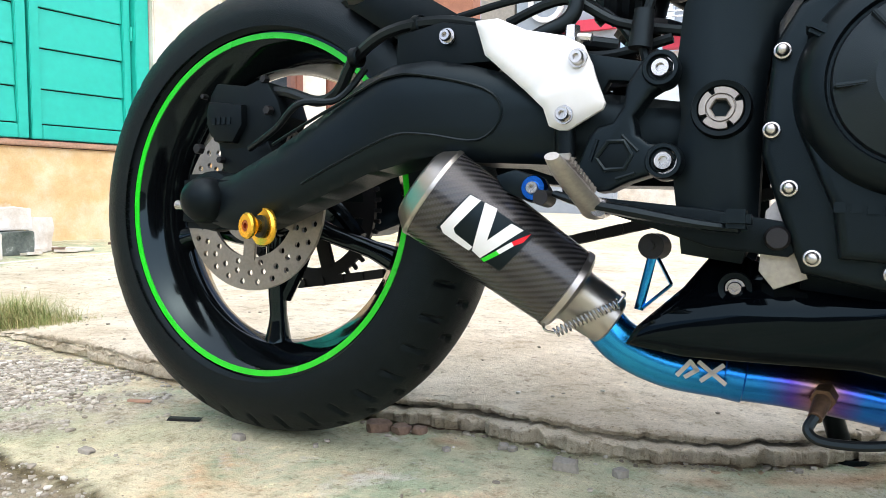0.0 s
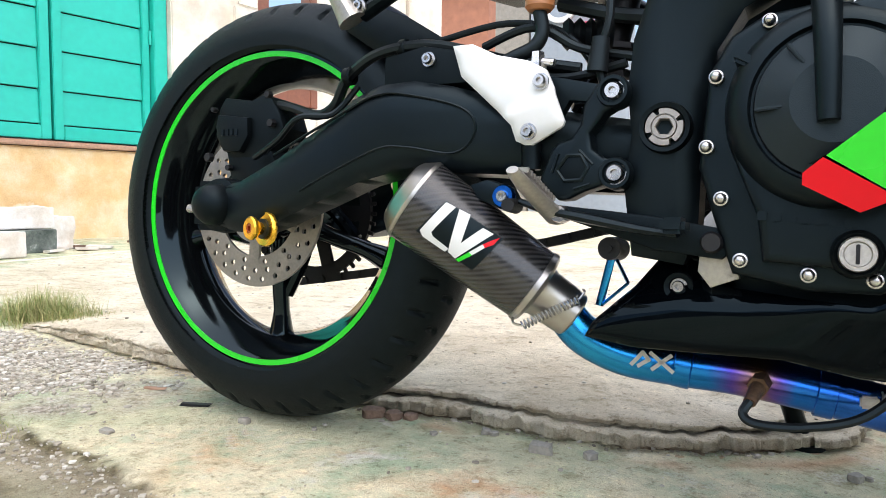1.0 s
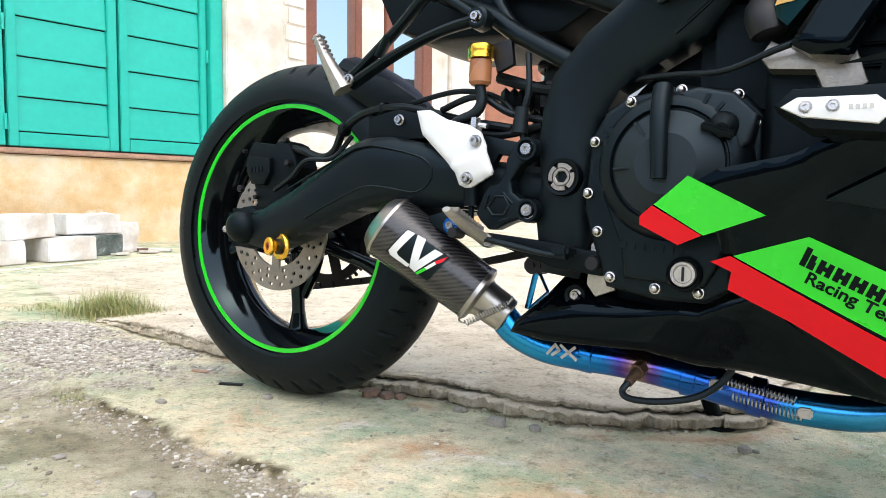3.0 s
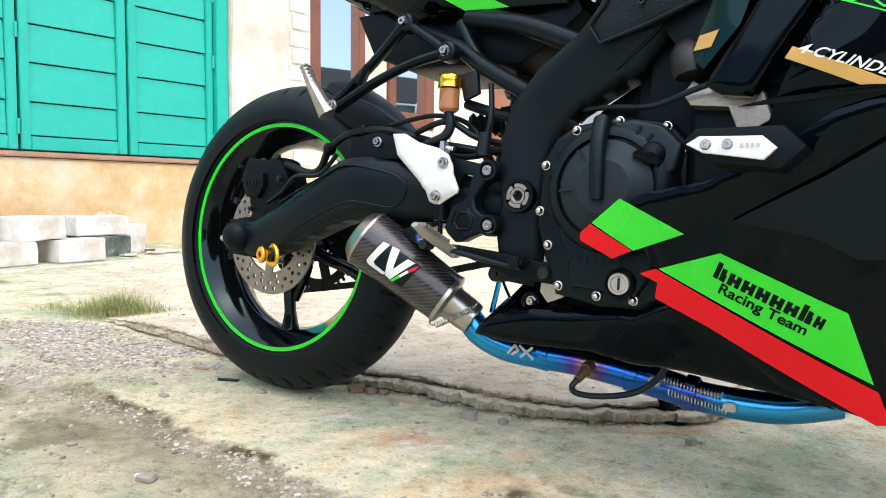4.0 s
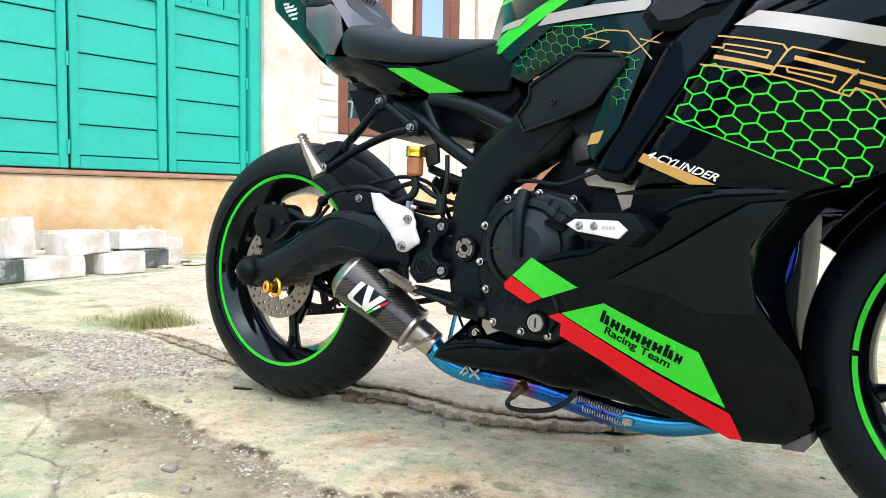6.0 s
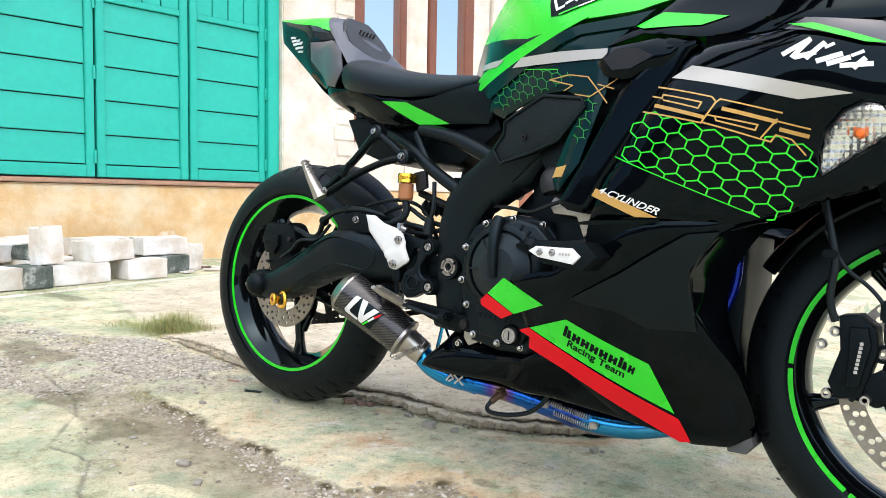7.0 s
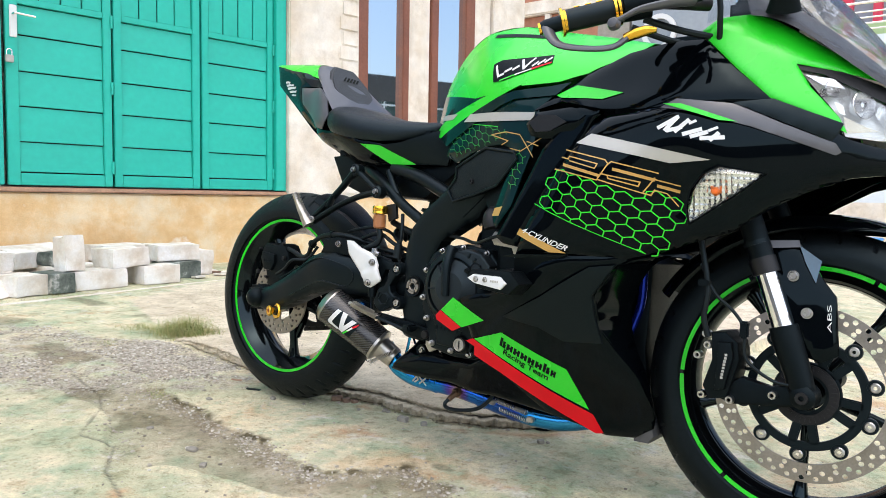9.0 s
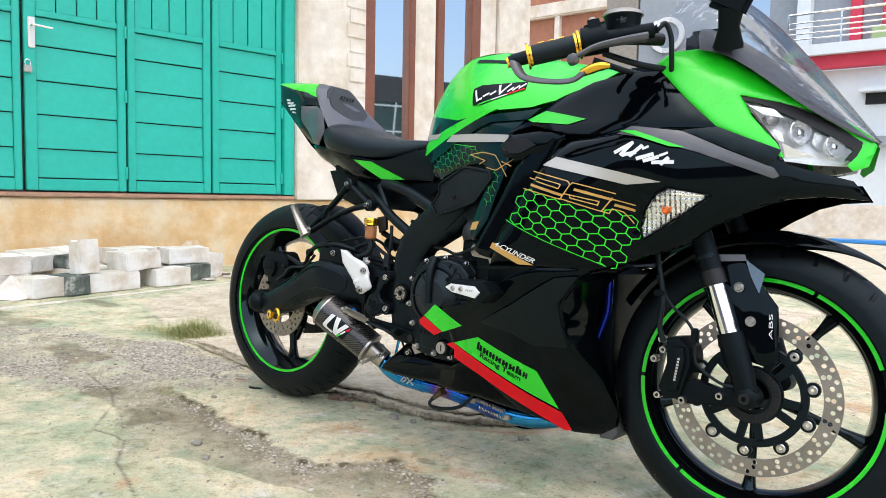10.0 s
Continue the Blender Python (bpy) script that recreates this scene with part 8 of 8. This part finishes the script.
def flange(b):
    """The front edge of the lower fairing, folded in towards the wheel."""
    fold = [(1.158, 0.489), (1.10, 0.469), (1.053, 0.407), (1.05, 0.352), (1.074, 0.302), (1.104, 0.251), (1.123, 0.176), (1.116, 0.146)]
    inner = [(1.172, -0.110, 0.492), (1.128, -0.105, 0.468), (1.085, -0.075, 0.405), (1.074, -0.050, 0.350), (1.084, -0.040, 0.300), (1.100, -0.024, 0.251), (1.110, 0.0, 0.180), (1.105, 0.012, 0.148)]
    rows = []
    for p, q in zip(smooth_line([(x, 0, z) for x, z in fold], 4), smooth_line(inner, 4)):
        a = Vector((p.x, fair_depth(p.x, p.z) + 0.001, p.z))
        rows.append([b.verts.new(a.lerp(q, t)) for t in (0, 0.5, 1)])
    for r, q in zip(rows, rows[1:]):
        for k in range(2):
            b.faces.new((r[k], r[k + 1], q[k + 1], q[k]))


simple("fairing_flange", M_gloss, "", fn=flange)
# added plate: stands in for the dark void behind the header pipes
simple("fairing_void_plate", M_plastic, "matt black plate added to keep the fairing's opening dark", fn=lambda b: plate(b, [(1.00, 0.50), (1.085, 0.47), (1.085, 0.40), (1.080, 0.30), (1.085, 0.245), (1.085, 0.17), (1.06, 0.14), (1.00, 0.14)], 0.012, 0.20, 0.006))
panel("cowl_wedge", [(1.279, 0.749), (1.333, 0.757), (1.38, 0.738), (1.431, 0.719), (1.423, 0.70), (1.416, 0.690), (1.35, 0.718)], M_satin, "black wedge under the green cowl", thick=0.004, proud=0.008, crown=0.003, wide=0.006)
panel("cowl_strip", [(0.938, 0.788), (0.982, 0.804), (1.088, 0.778), (1.05, 0.768), (0.953, 0.781)], M_green, "lime green cowl stripe", thick=0.001, proud=0.002)
panel("cowl_shoulder", [(1.168, 0.742), (1.192, 0.757), (1.242, 0.751), (1.283, 0.747), (1.35, 0.716), (1.422, 0.687), (1.43, 0.673), (1.422, 0.668), (1.307, 0.709), (1.21, 0.735)], M_charcoal, "", thick=0.003, proud=0.005, crown=0.002)
simple("upper_inner", M_plastic, "", fn=lambda b: (box(b, 1.02, 1.30, -0.10, 0.214, 0.60, 0.85, 0.03), box(b, 1.28, 1.42, -0.06, 0.174, 0.66, 0.80, 0.02)))
simple("fairing_tip", mat("grey_plastic", (0.06, 0.062, 0.065), 0.5), "grey plastic fairing tip", fn=lambda b: plate(b, [(1.070, 0.150), (1.112, 0.150), (1.118, 0.13), (1.105, 0.113), (1.075, 0.112)], -0.012, 0.12, 0.008))

# ---- front fork, brake, mudguard ----
for s, lab in ((-1, "black front fork leg with a chromed tube"), (1, "")):
    yy = (-0.072 if s < 0 else 0.19)
    fork = bar("fork_leg", [(1.245, yy, 0.66), (1.283, yy, 0.575), (1.315, yy, 0.487)], 0.0208, M_plastic, lab, sides=20)
    for t in (0.25, 0.55, 0.78):
        c = Vector((1.245, yy, 0.66)).lerp(Vector((1.315, yy, 0.487)), t)
        simple("fork_ring", M_satin, "", fork, fn=lambda b: tube(b, [c, c + Vector((0.0026, 0, -0.0064))], 0.0222, 20, 1))
    simple("fork_seal", M_dark, "", fork, fn=lambda b: tube(b, [(1.311, yy, 0.497), (1.321, yy, 0.470)], 0.0230, 20, 1))
    simple("fork_tube", M_chrome, "chromed fork tube", fork, fn=lambda b: tube(b, [(1.318, yy, 0.478), (1.360, yy - 0.004 * -s, 0.362)], 0.0178, 24, 1))
    simple("fork_lower", M_plastic, "", fork, fn=lambda b: (tube(b, [(1.353, yy, 0.383), (1.362, yy, 0.355), (1.378, yy, 0.312), (1.392, yy, 0.268)], [0.0235, 0.0245, 0.0225, 0.0205], 20, 4), lathe(b, [(0, -0.024), (0.012, -0.024), (0.020, -0.018), (0.023, 0.02), (0, 0.02)], 24, Matrix.Translation((1.393, yy, 0.268)))))
simple("axle_nut", M_dark, "", fn=lambda b: lathe(b, [(0.0045, -0.024), (0.0045, -0.028), (0.010, -0.028), (0.011, -0.022)], 20, Matrix.Translation((1.393, -0.072, 0.268))))
simple("brake_disc", M_disc, "drilled steel front brake disc", front, fn=lambda b: drilled_disc(b, 0.122, 0.155, 0.005, ((0.1475, 40, 0.0), (0.138, 40, 0.5), (0.1285, 20, 0.3)), 0.0046), m=pose(0, -0.071, 0), angle=20)


def carrier(b):
    lathe(b, [(0.084, -0.004), (0.097, -0.004), (0.099, -0.002), (0.099, 0.004), (0.084, 0.004)], 80, close=True)
    lathe(b, [(0.030, -0.004), (0.054, -0.004), (0.056, 0.0), (0.054, 0.004), (0.030, 0.004)], 48, close=True)


hub = simple("disc_carrier", M_satin, "black disc carrier", front, fn=carrier, m=pose(0, -0.072, 0))
for k in range(10):
    a = radians(36 * k + 14)
    simple("carrier_lug", M_satin, "", hub, fn=lambda b: lathe(b, [(0.006, -0.005), (0.0125, -0.005), (0.0140, -0.002), (0.0140, 0.004), (0.006, 0.004)], 18, Matrix.Rotation(-a, 4, "Y") @ Matrix.Translation((0.106, 0, 0)), close=True))
    a = radians(36 * k + (6 if k % 2 else -6))
    simple("carrier_arm", M_satin, "", hub, fn=lambda b: box(b, 0.046, 0.090, -0.004, 0.004, -0.008, 0.008, 0.002, Matrix.Rotation(-a, 4, "Y")))
for k in range(10):
    a = radians(36 * k + 14)
    simple("disc_bobbin", M_steel, "", front, fn=lambda b: lathe(b, [(0.003, -0.004), (0.003, -0.007), (0.0070, -0.007), (0.0088, -0.005), (0.0088, 0.004)], 20, Matrix.Translation((0.106 * math.cos(a), -0.073, 0.107 * math.sin(a)))))
simple("sensor_ring", M_dark, "", front, fn=lambda b: (lathe(b, [(0.036, -0.002), (0.052, -0.002), (0.052, 0.002), (0.036, 0.002)], 40, close=True), [box(b, 0.040, 0.049, -0.004, -0.001, -0.0016, 0.0016, 0, Matrix.Rotation(radians(10 * k), 4, "Y")) for k in range(36)]), m=pose(0, -0.084, 0))
fcal = simple("front_caliper", M_plastic, "black radial front brake caliper", fn=lambda b: (plate(b, [(1.236, 0.358), (1.262, 0.362), (1.284, 0.345), (1.288, 0.315), (1.270, 0.245), (1.238, 0.238), (1.226, 0.262), (1.240, 0.31)], -0.085, -0.01, 0.006),
       plate(b, [(1.252, 0.344), (1.275, 0.346), (1.280, 0.320), (1.268, 0.262), (1.250, 0.258), (1.252, 0.30)], -0.096, -0.08, 0.005)))
simple("caliper_bars", M_grey, "", fcal, fn=lambda b: [box(b, -0.0022, 0.0022, -0.0967, -0.0955, -0.0022, 0.0022, 0, pose(1.2625 + 0.0008 * i, 0, 0.282 + 0.0058 * i, 0, -8, 0)) for i in range(8)])
simple("caliper_bracket", M_plastic, "", fn=lambda b: plate(b, [(1.235, 0.245), (1.28, 0.235), (1.36, 0.245), (1.395, 0.25), (1.385, 0.29), (1.34, 0.275), (1.29, 0.285)], -0.075, -0.055, 0.005))
for x, z in ((1.228, 0.355), (1.215, 0.315), (1.226, 0.245), (1.275, 0.243), (1.345, 0.263), (1.232, 0.335)):
    simple("caliper_bolt", M_steel, "", fcal, fn=lambda b: lathe(b, [(0.003, -0.082), (0.0035, -0.088), (0.0065, -0.088), (0.0075, -0.082), (0.0075, -0.07)], 16, Matrix.Translation((x, 0, z))))
bar("front_brake_hose", [(1.200, -0.085, 0.56), (1.213, -0.09, 0.51), (1.228, -0.092, 0.44), (1.224, -0.09, 0.385), (1.232, -0.085, 0.35)], 0.0055, M_rubber, "black front brake hose")
bar("sensor_wire", [(1.213, -0.09, 0.48), (1.24, -0.09, 0.43), (1.275, -0.092, 0.40), (1.295, -0.092, 0.37), (1.30, -0.09, 0.32), (1.34, -0.085, 0.29), (1.37, -0.085, 0.285)], 0.003, M_rubber)
simple("wire_clip", M_plastic, "", fn=lambda b: box(b, 1.288, 1.302, -0.098, -0.084, 0.355, 0.385, 0.003))
simple("wire_clip", M_plastic, "", fn=lambda b: box(b, 1.212, 1.232, -0.10, -0.08, 0.44, 0.452, 0.002))


def mudguard(b):
    prof = [(0.292, -0.070), (0.300, -0.066), (0.314, -0.045), (0.322, 0.0), (0.314, 0.045), (0.300, 0.066), (0.292, 0.070), (0.289, 0.067), (0.297, 0.062), (0.311, 0.042), (0.319, 0.0), (0.311, -0.042), (0.297, -0.062), (0.289, -0.067)]
    lathe(b, prof, 60, None, radians(50), radians(150), close=True)
    for v in b.verts:
        a = math.degrees(math.atan2(v.co.z, v.co.x))
        r = math.hypot(v.co.x, v.co.z)
        t = max(0, min(1, (82 - a) / 30))
        v.co.y *= 1 - 0.93 * t ** 1.4
        k = (0.320 - 0.5 * (0.320 - r) * (1 - 0.85 * t) - (0.320 - r) * 0.5 * (1 - 0.85 * t)) / r
        v.co.x, v.co.z = v.co.x * k, v.co.z * k + 0.012 * t


simple("front_mudguard", M_gloss, "gloss black front mudguard", front, fn=mudguard)
STAY = spline_depth([(1.315, 0.525, -0.052), (1.364, 0.526, -0.045), (1.408, 0.461, -0.050), (1.436, 0.34, -0.052), (1.387, 0.333, -0.064), (1.339, 0.433, -0.068)])
simple("mudguard_stay", M_gloss, "gloss black mudguard stay", fn=lambda b: skin(b, [(1.315, 0.525), (1.364, 0.528), (1.384, 0.500), (1.408, 0.461), (1.427, 0.437), (1.436, 0.34), (1.412, 0.326), (1.387, 0.333), (1.359, 0.371), (1.339, 0.433)], STAY, thick=0.008, crown=0.005, wide=0.008))
simple("mudguard_facet", mat("blue_grey_gloss", (0.03, 0.08, 0.13), 0.12, coat=0.5), "", fn=lambda b: skin(b, [(1.366, 0.522), (1.402, 0.497), (1.396, 0.459), (1.378, 0.492)], lambda x, z: STAY(x, z) - 0.003, thick=0.002, cuts=False))
simple("mudguard_lip", M_charcoal, "", fn=lambda b: skin(b, [(1.313, 0.528), (1.364, 0.531), (1.368, 0.519), (1.32, 0.515)], lambda x, z: STAY(x, z) - 0.004, thick=0.003, cuts=False))
for x, y, z in ((1.362, -0.066, 0.469), (1.388, -0.072, 0.408)):
    simple("mudguard_bolt", M_steel, "", fn=lambda b: socket_bolt(b, (x, y, z), 0.007))


# ---- film decals laid on the panels ----
def ribbon(b, line, width, depth, proud=0.0014, step=0.012):
    """A thin strip along a broken line in x and z, laid on a depth."""
    for (x0, z0), (x1, z1) in zip(line, line[1:]):
        d = Vector((x1 - x0, z1 - z0))
        n = max(1, math.ceil(d.length / step))
        u = d.normalized()
        side = Vector((-u.y, u.x)) * width / 2
        a0, a1 = Vector((x0, z0)) - u * width * 0.35, Vector((x1, z1)) + u * width * 0.35
        prev = None
        for i in range(n + 1):
            c = a0.lerp(a1, i / n)
            pair = [b.verts.new((q.x, depth(q.x, q.y) - proud, q.y)) for q in (c + side, c - side)]
            if prev:
                b.faces.new((prev[0], prev[1], pair[1], pair[0]))
            prev = pair


def strokes(name, lines, width, material, depth, label="", proud=0.0014):
    b = bmesh.new()
    for ln in lines:
        ribbon(b, ln, width, depth, proud)
    return part(name, b, material, bike, label)


def point_in(poly, x, z):
    ins = False
    for (ax, az), (bx, bz) in zip(poly, poly[1:] + poly[:1]):
        if (az > z) != (bz > z) and x < (bx - ax) * (z - az) / (bz - az) + ax:
            ins = not ins
    return ins


def honeycomb(region, start, h, s, d, width, depth, label, proud=0.0013, material=M_green, floor=None):
    """Comb lines cut off at a region; with a floor line, whole cells cut off at that line alone."""
    b = bmesh.new()
    start, h, s, d = (Vector(q) for q in (start, h, s, d))
    for i in range(-14, 15):
        for j in range(-16, 17):
            p = start + (h + d) * i + (h - s) * j
            for e, f, g in ((h, s, -d), (s, h, -d), (-d, h, s)):
                q = p + e
                spots = [p.lerp(q, t) for t in np.linspace(0, 1, 13)]
                if floor:
                    (ax, az), (bx, bz) = floor
                    whole = any(point_in(region, c.x, c.y) for c in (p + e + f, p + e + g))
                    ins = [t for t, c in zip(np.linspace(0, 1, 13), spots) if whole and c.y > az + (bz - az) * (c.x - ax) / (bx - ax)]
                else:
                    ins = [t for t, c in zip(np.linspace(0, 1, 13), spots) if point_in(region, c.x, c.y)]
                if len(ins) > 2:
                    ribbon(b, [tuple(p.lerp(q, ins[0])), tuple(p.lerp(q, ins[-1]))], width, depth, proud)
    return tagged(part("comb_decal", b, material, bike, label), kind="stuff")


M_comb = mat("dull_green_film", (0.014, 0.27, 0.035), 0.35, var=0.03)
HEXREG = [(0.957, 0.570), (0.985, 0.612), (1.003, 0.632), (1.017, 0.624), (1.054, 0.614), (1.086, 0.605), (1.116, 0.596), (1.145, 0.593), (1.165, 0.596), (1.20, 0.588), (1.196, 0.54), (1.165, 0.498), (1.141, 0.492)]
honeycomb(HEXREG, (1.032, 0.601), (0.0152, 0.0015), (-0.004, -0.011), (0.0118, -0.0105), 0.0021, fair_depth, "lime green honeycomb decal", floor=((0.952, 0.572), (1.141, 0.492)))
strokes("comb_border", [[(0.952, 0.572), (0.972, 0.563), (1.141, 0.492)]], 0.0016, M_green, fair_depth)
honeycomb([(0.635, 0.705), (0.655, 0.725), (0.70, 0.748), (0.80, 0.735), (0.84, 0.722), (0.80, 0.705), (0.72, 0.690), (0.66, 0.680)], (0.71, 0.707), (0.012, 0.001), (0.001, -0.011), (0.010, -0.008), 0.0012, tank_depth, "thin green honeycomb decal", 0.0026, M_comb)
honeycomb([(0.862, 0.686), (0.89, 0.678), (0.872, 0.602), (0.845, 0.605)], (0.868, 0.655), (0.012, 0.001), (0.001, -0.011), (0.010, -0.008), 0.0012, tank_depth, "", 0.0026, M_comb)
honeycomb([(0.562, 0.768), (0.60, 0.772), (0.625, 0.764), (0.58, 0.752)], (0.585, 0.765), (0.012, 0.001), (0.001, -0.011), (0.010, -0.008), 0.0012, tank_depth, "", 0.0020, M_comb)
strokes("comb_border", [[(0.655, 0.748), (0.70, 0.750), (0.80, 0.735)]], 0.0014, M_green, tank_depth, proud=0.0026)
GOLD_THIN = [[(1.013, 0.669), (1.089, 0.650), (1.094, 0.643), (1.076, 0.615), (0.993, 0.635)], [(1.006, 0.656), (1.021, 0.652), (1.022, 0.657), (1.076, 0.643), (1.072, 0.635), (1.023, 0.649)],
             [(1.171, 0.63), (1.099, 0.647), (1.093, 0.642), (1.077, 0.616), (1.145, 0.596), (1.165, 0.622)], [(1.082, 0.626), (1.143, 0.614), (1.14, 0.607), (1.095, 0.618), (1.094, 0.622)],
             [(1.145, 0.596), (1.157, 0.593), (1.163, 0.602), (1.181, 0.597), (1.197, 0.577)], [(1.163, 0.62), (1.203, 0.610)]]
strokes("gold_outline", GOLD_THIN, 0.0022, M_goldfilm, fair_depth, "gold outline decal")
strokes("gold_bar", [[(1.012, 0.642), (1.078, 0.623)], [(1.103, 0.634), (1.163, 0.619)], [(1.169, 0.609), (1.200, 0.601)]], 0.0052, M_goldfilm, fair_depth)
strokes("gold_outline", [[(0.784, 0.719), (0.834, 0.703), (0.817, 0.696)], [(0.784, 0.719), (0.826, 0.722), (0.863, 0.714), (0.906, 0.666)], [(0.921, 0.704), (0.871, 0.68), (0.842, 0.687)], [(0.884, 0.699), (0.915, 0.688)]], 0.0020, M_goldfilm, tank_depth, proud=0.0030)
panel("gold_stripe", [(0.918, 0.514), (0.925, 0.525), (1.017, 0.484), (0.985, 0.484)], M_goldfilm, "gold stripe decal", thick=0.0006, proud=0.0012, twin=False)
strokes("white_script", [[(1.171, 0.706), (1.199, 0.724)], [(1.182, 0.702), (1.198, 0.722)], [(1.186, 0.701), (1.206, 0.706)], [(1.198, 0.700), (1.216, 0.718)], [(1.211, 0.695), (1.236, 0.703)], [(1.223, 0.691), (1.245, 0.698)], [(1.238, 0.688), (1.270, 0.690)], [(1.252, 0.686), (1.262, 0.696)]], 0.0068, M_white, fair_depth, "white slanted lettering shapes")
strokes("white_tick", [[(1.219, 0.713), (1.227, 0.717)], [(1.249, 0.701), (1.260, 0.706)]], 0.0045, M_white, fair_depth)
panel("green_tip", [(1.172, 0.748), (1.202, 0.747), (1.289, 0.716), (1.262, 0.718)], M_green, "", thick=0.0006, proud=0.0062, twin=False)
# black marks on the green stripe, one bar for each letter
for k in range(8):
    b = bmesh.new()
    u0 = k / 8 + 0.008
    u1 = u0 + (0.075 if k == 7 else 0.105)
    for v0, v1, q0, q1 in ((0.0, 0.72, u0, u0 + (u1 - u0) * 0.42), (0.0, 0.70, u0 + (u1 - u0) * 0.62, u1), (0.22, 0.46, u0 + 0.02, u1 - 0.02)) if k not in (0, 6) else ((0.0, 1.0, u0, u0 + (u1 - u0) * 0.42), (0.0, 0.45, u0 + (u1 - u0) * 0.5, u1), (0.45, 0.75, u0 + (u1 - u0) * 0.5, u1 - 0.01)):
        c = [(0.843 + 0.117 * u + 0.008 * v, 0.289 - 0.056 * u + 0.018 * v) for u, v in ((q0, v0), (q1, v0), (q1, v1), (q0, v1))]
        b.faces.new([b.verts.new((x, fair_depth(x, z) - 0.0019, z)) for x, z in c])
    part("black_mark", b, M_plastic, bike, "black bars on the green stripe", smooth=False)


def lettering(name, words, bl, br, tl, depth, material, proud, shear=0.0, bold=0.0):
    """Readable words laid on a panel: baseline from bl to br, height up to tl."""
    cu = bpy.data.curves.new(name, "FONT")
    cu.body = words
    cu.shear, cu.offset = shear, bold
    ob = new(name, cu)
    bpy.context.view_layer.update()
    me = bpy.data.meshes.new_from_object(ob.evaluated_get(bpy.context.evaluated_depsgraph_get()))
    bpy.data.objects.remove(ob)
    bpy.data.curves.remove(cu)
    xs, ys = [v.co.x for v in me.vertices], [v.co.y for v in me.vertices]
    b = bmesh.new()
    b.from_mesh(me)
    bpy.data.meshes.remove(me)
    bl, br, tl = Vector(bl), Vector(br), Vector(tl)
    for v in b.verts:
        p = bl + (br - bl) * (v.co.x - min(xs)) / (max(xs) - min(xs)) + (tl - bl) * (v.co.y - 0.0) / (max(ys) - 0.0)
        v.co = (p.x, depth(p.x, p.y) - proud, p.y)
    return part(name, b, material, bike, "", smooth=False)


lettering("racing_team_lettering", "Racing Team", (0.849, 0.271), (0.939, 0.228), (0.854, 0.282), fair_depth, M_plastic, 0.0020, bold=0.022)
lettering("four_cylinder_lettering", "4-CYLINDER", (0.929, 0.519), (1.017, 0.488), (0.934, 0.528), fair_depth, M_white, 0.0014, 0.3, bold=0.018)
lettering("abs_lettering", "ABS", (1.4245, 0.378), (1.4215, 0.424), (1.4185, 0.378), lambda x, z: STAY(x, z), M_white, 0.002)
panel("tank_badge", [(0.760, 0.874), (0.78, 0.882), (0.896, 0.884), (0.905, 0.862), (0.80, 0.832), (0.772, 0.832)], M_plastic, "black badge with a white script and a tricolour line", depth=tank_depth, thick=0.0008, proud=0.0014, twin=False)
strokes("badge_script", [[(0.772, 0.868), (0.784, 0.843), (0.796, 0.847)], [(0.800, 0.852), (0.812, 0.858)], [(0.818, 0.855), (0.828, 0.862)], [(0.832, 0.877), (0.843, 0.855), (0.858, 0.879)], [(0.862, 0.860), (0.870, 0.868)], [(0.874, 0.862), (0.884, 0.872)], [(0.888, 0.866), (0.897, 0.876)]], 0.0052, M_white, tank_depth, proud=0.0028)
strokes("badge_green", [[(0.790, 0.833), (0.826, 0.842)]], 0.003, M_green, tank_depth, proud=0.0028)
strokes("badge_white", [[(0.826, 0.842), (0.862, 0.852)]], 0.003, M_white, tank_depth, proud=0.0028)
strokes("badge_red", [[(0.862, 0.852), (0.902, 0.863)]], 0.004, M_red, tank_depth, proud=0.0028)
strokes("tank_marks", [[(0.70 + 0.018 * k, 0.965 - 0.0025 * k), (0.711 + 0.018 * k, 0.9635 - 0.0025 * k)] for k in range(8)], 0.010, M_plastic, tank_depth, "black marks on the tank", 0.0014)

# silencer sticker: black field, white bars, a three-colour flash
can_patch("sticker_field", [(23.0, 0.0314), (29.2, 0.1017), (-31.8, 0.0952), (-31.5, 0.0239)], M_satin, 0.0006, "black silencer sticker with white bars")
can_patch("sticker_bar", [(21.3, 0.0323), (23.7, 0.0433), (-20.0, 0.0378), (-23.9, 0.0418), (-25.3, 0.0622), (-32.0, 0.0610), (-32.1, 0.0324), (-26.9, 0.0268)], M_white, 0.0012)
can_patch("sticker_bar", [(24.5, 0.0474), (27.7, 0.0600), (-9.3, 0.0693), (23.5, 0.0785), (25.8, 0.0910), (-31.5, 0.0735), (-29.4, 0.0636)], M_white, 0.0012)
can_patch("sticker_green", [(-32.3, 0.0745), (-12.8, 0.0815), (-13.8, 0.0858), (-32.9, 0.0786)], M_green, 0.0012)
can_patch("sticker_white", [(-12.8, 0.0815), (5.8, 0.0882), (3.6, 0.0920), (-13.8, 0.0858)], M_white, 0.0012)
can_patch("sticker_red", [(5.8, 0.0882), (27.6, 0.0986), (13.7, 0.0973), (3.6, 0.0920)], M_red, 0.0012)
simple("pipe_mark", M_grey, "", fn=lambda b: [ribbon(b, ln, 0.004, const(-0.048)) for ln in ([(0.531, 0.150), (0.542, 0.163), (0.548, 0.156), (0.538, 0.149)], [(0.550, 0.163), (0.572, 0.146)], [(0.570, 0.162), (0.552, 0.147)])])
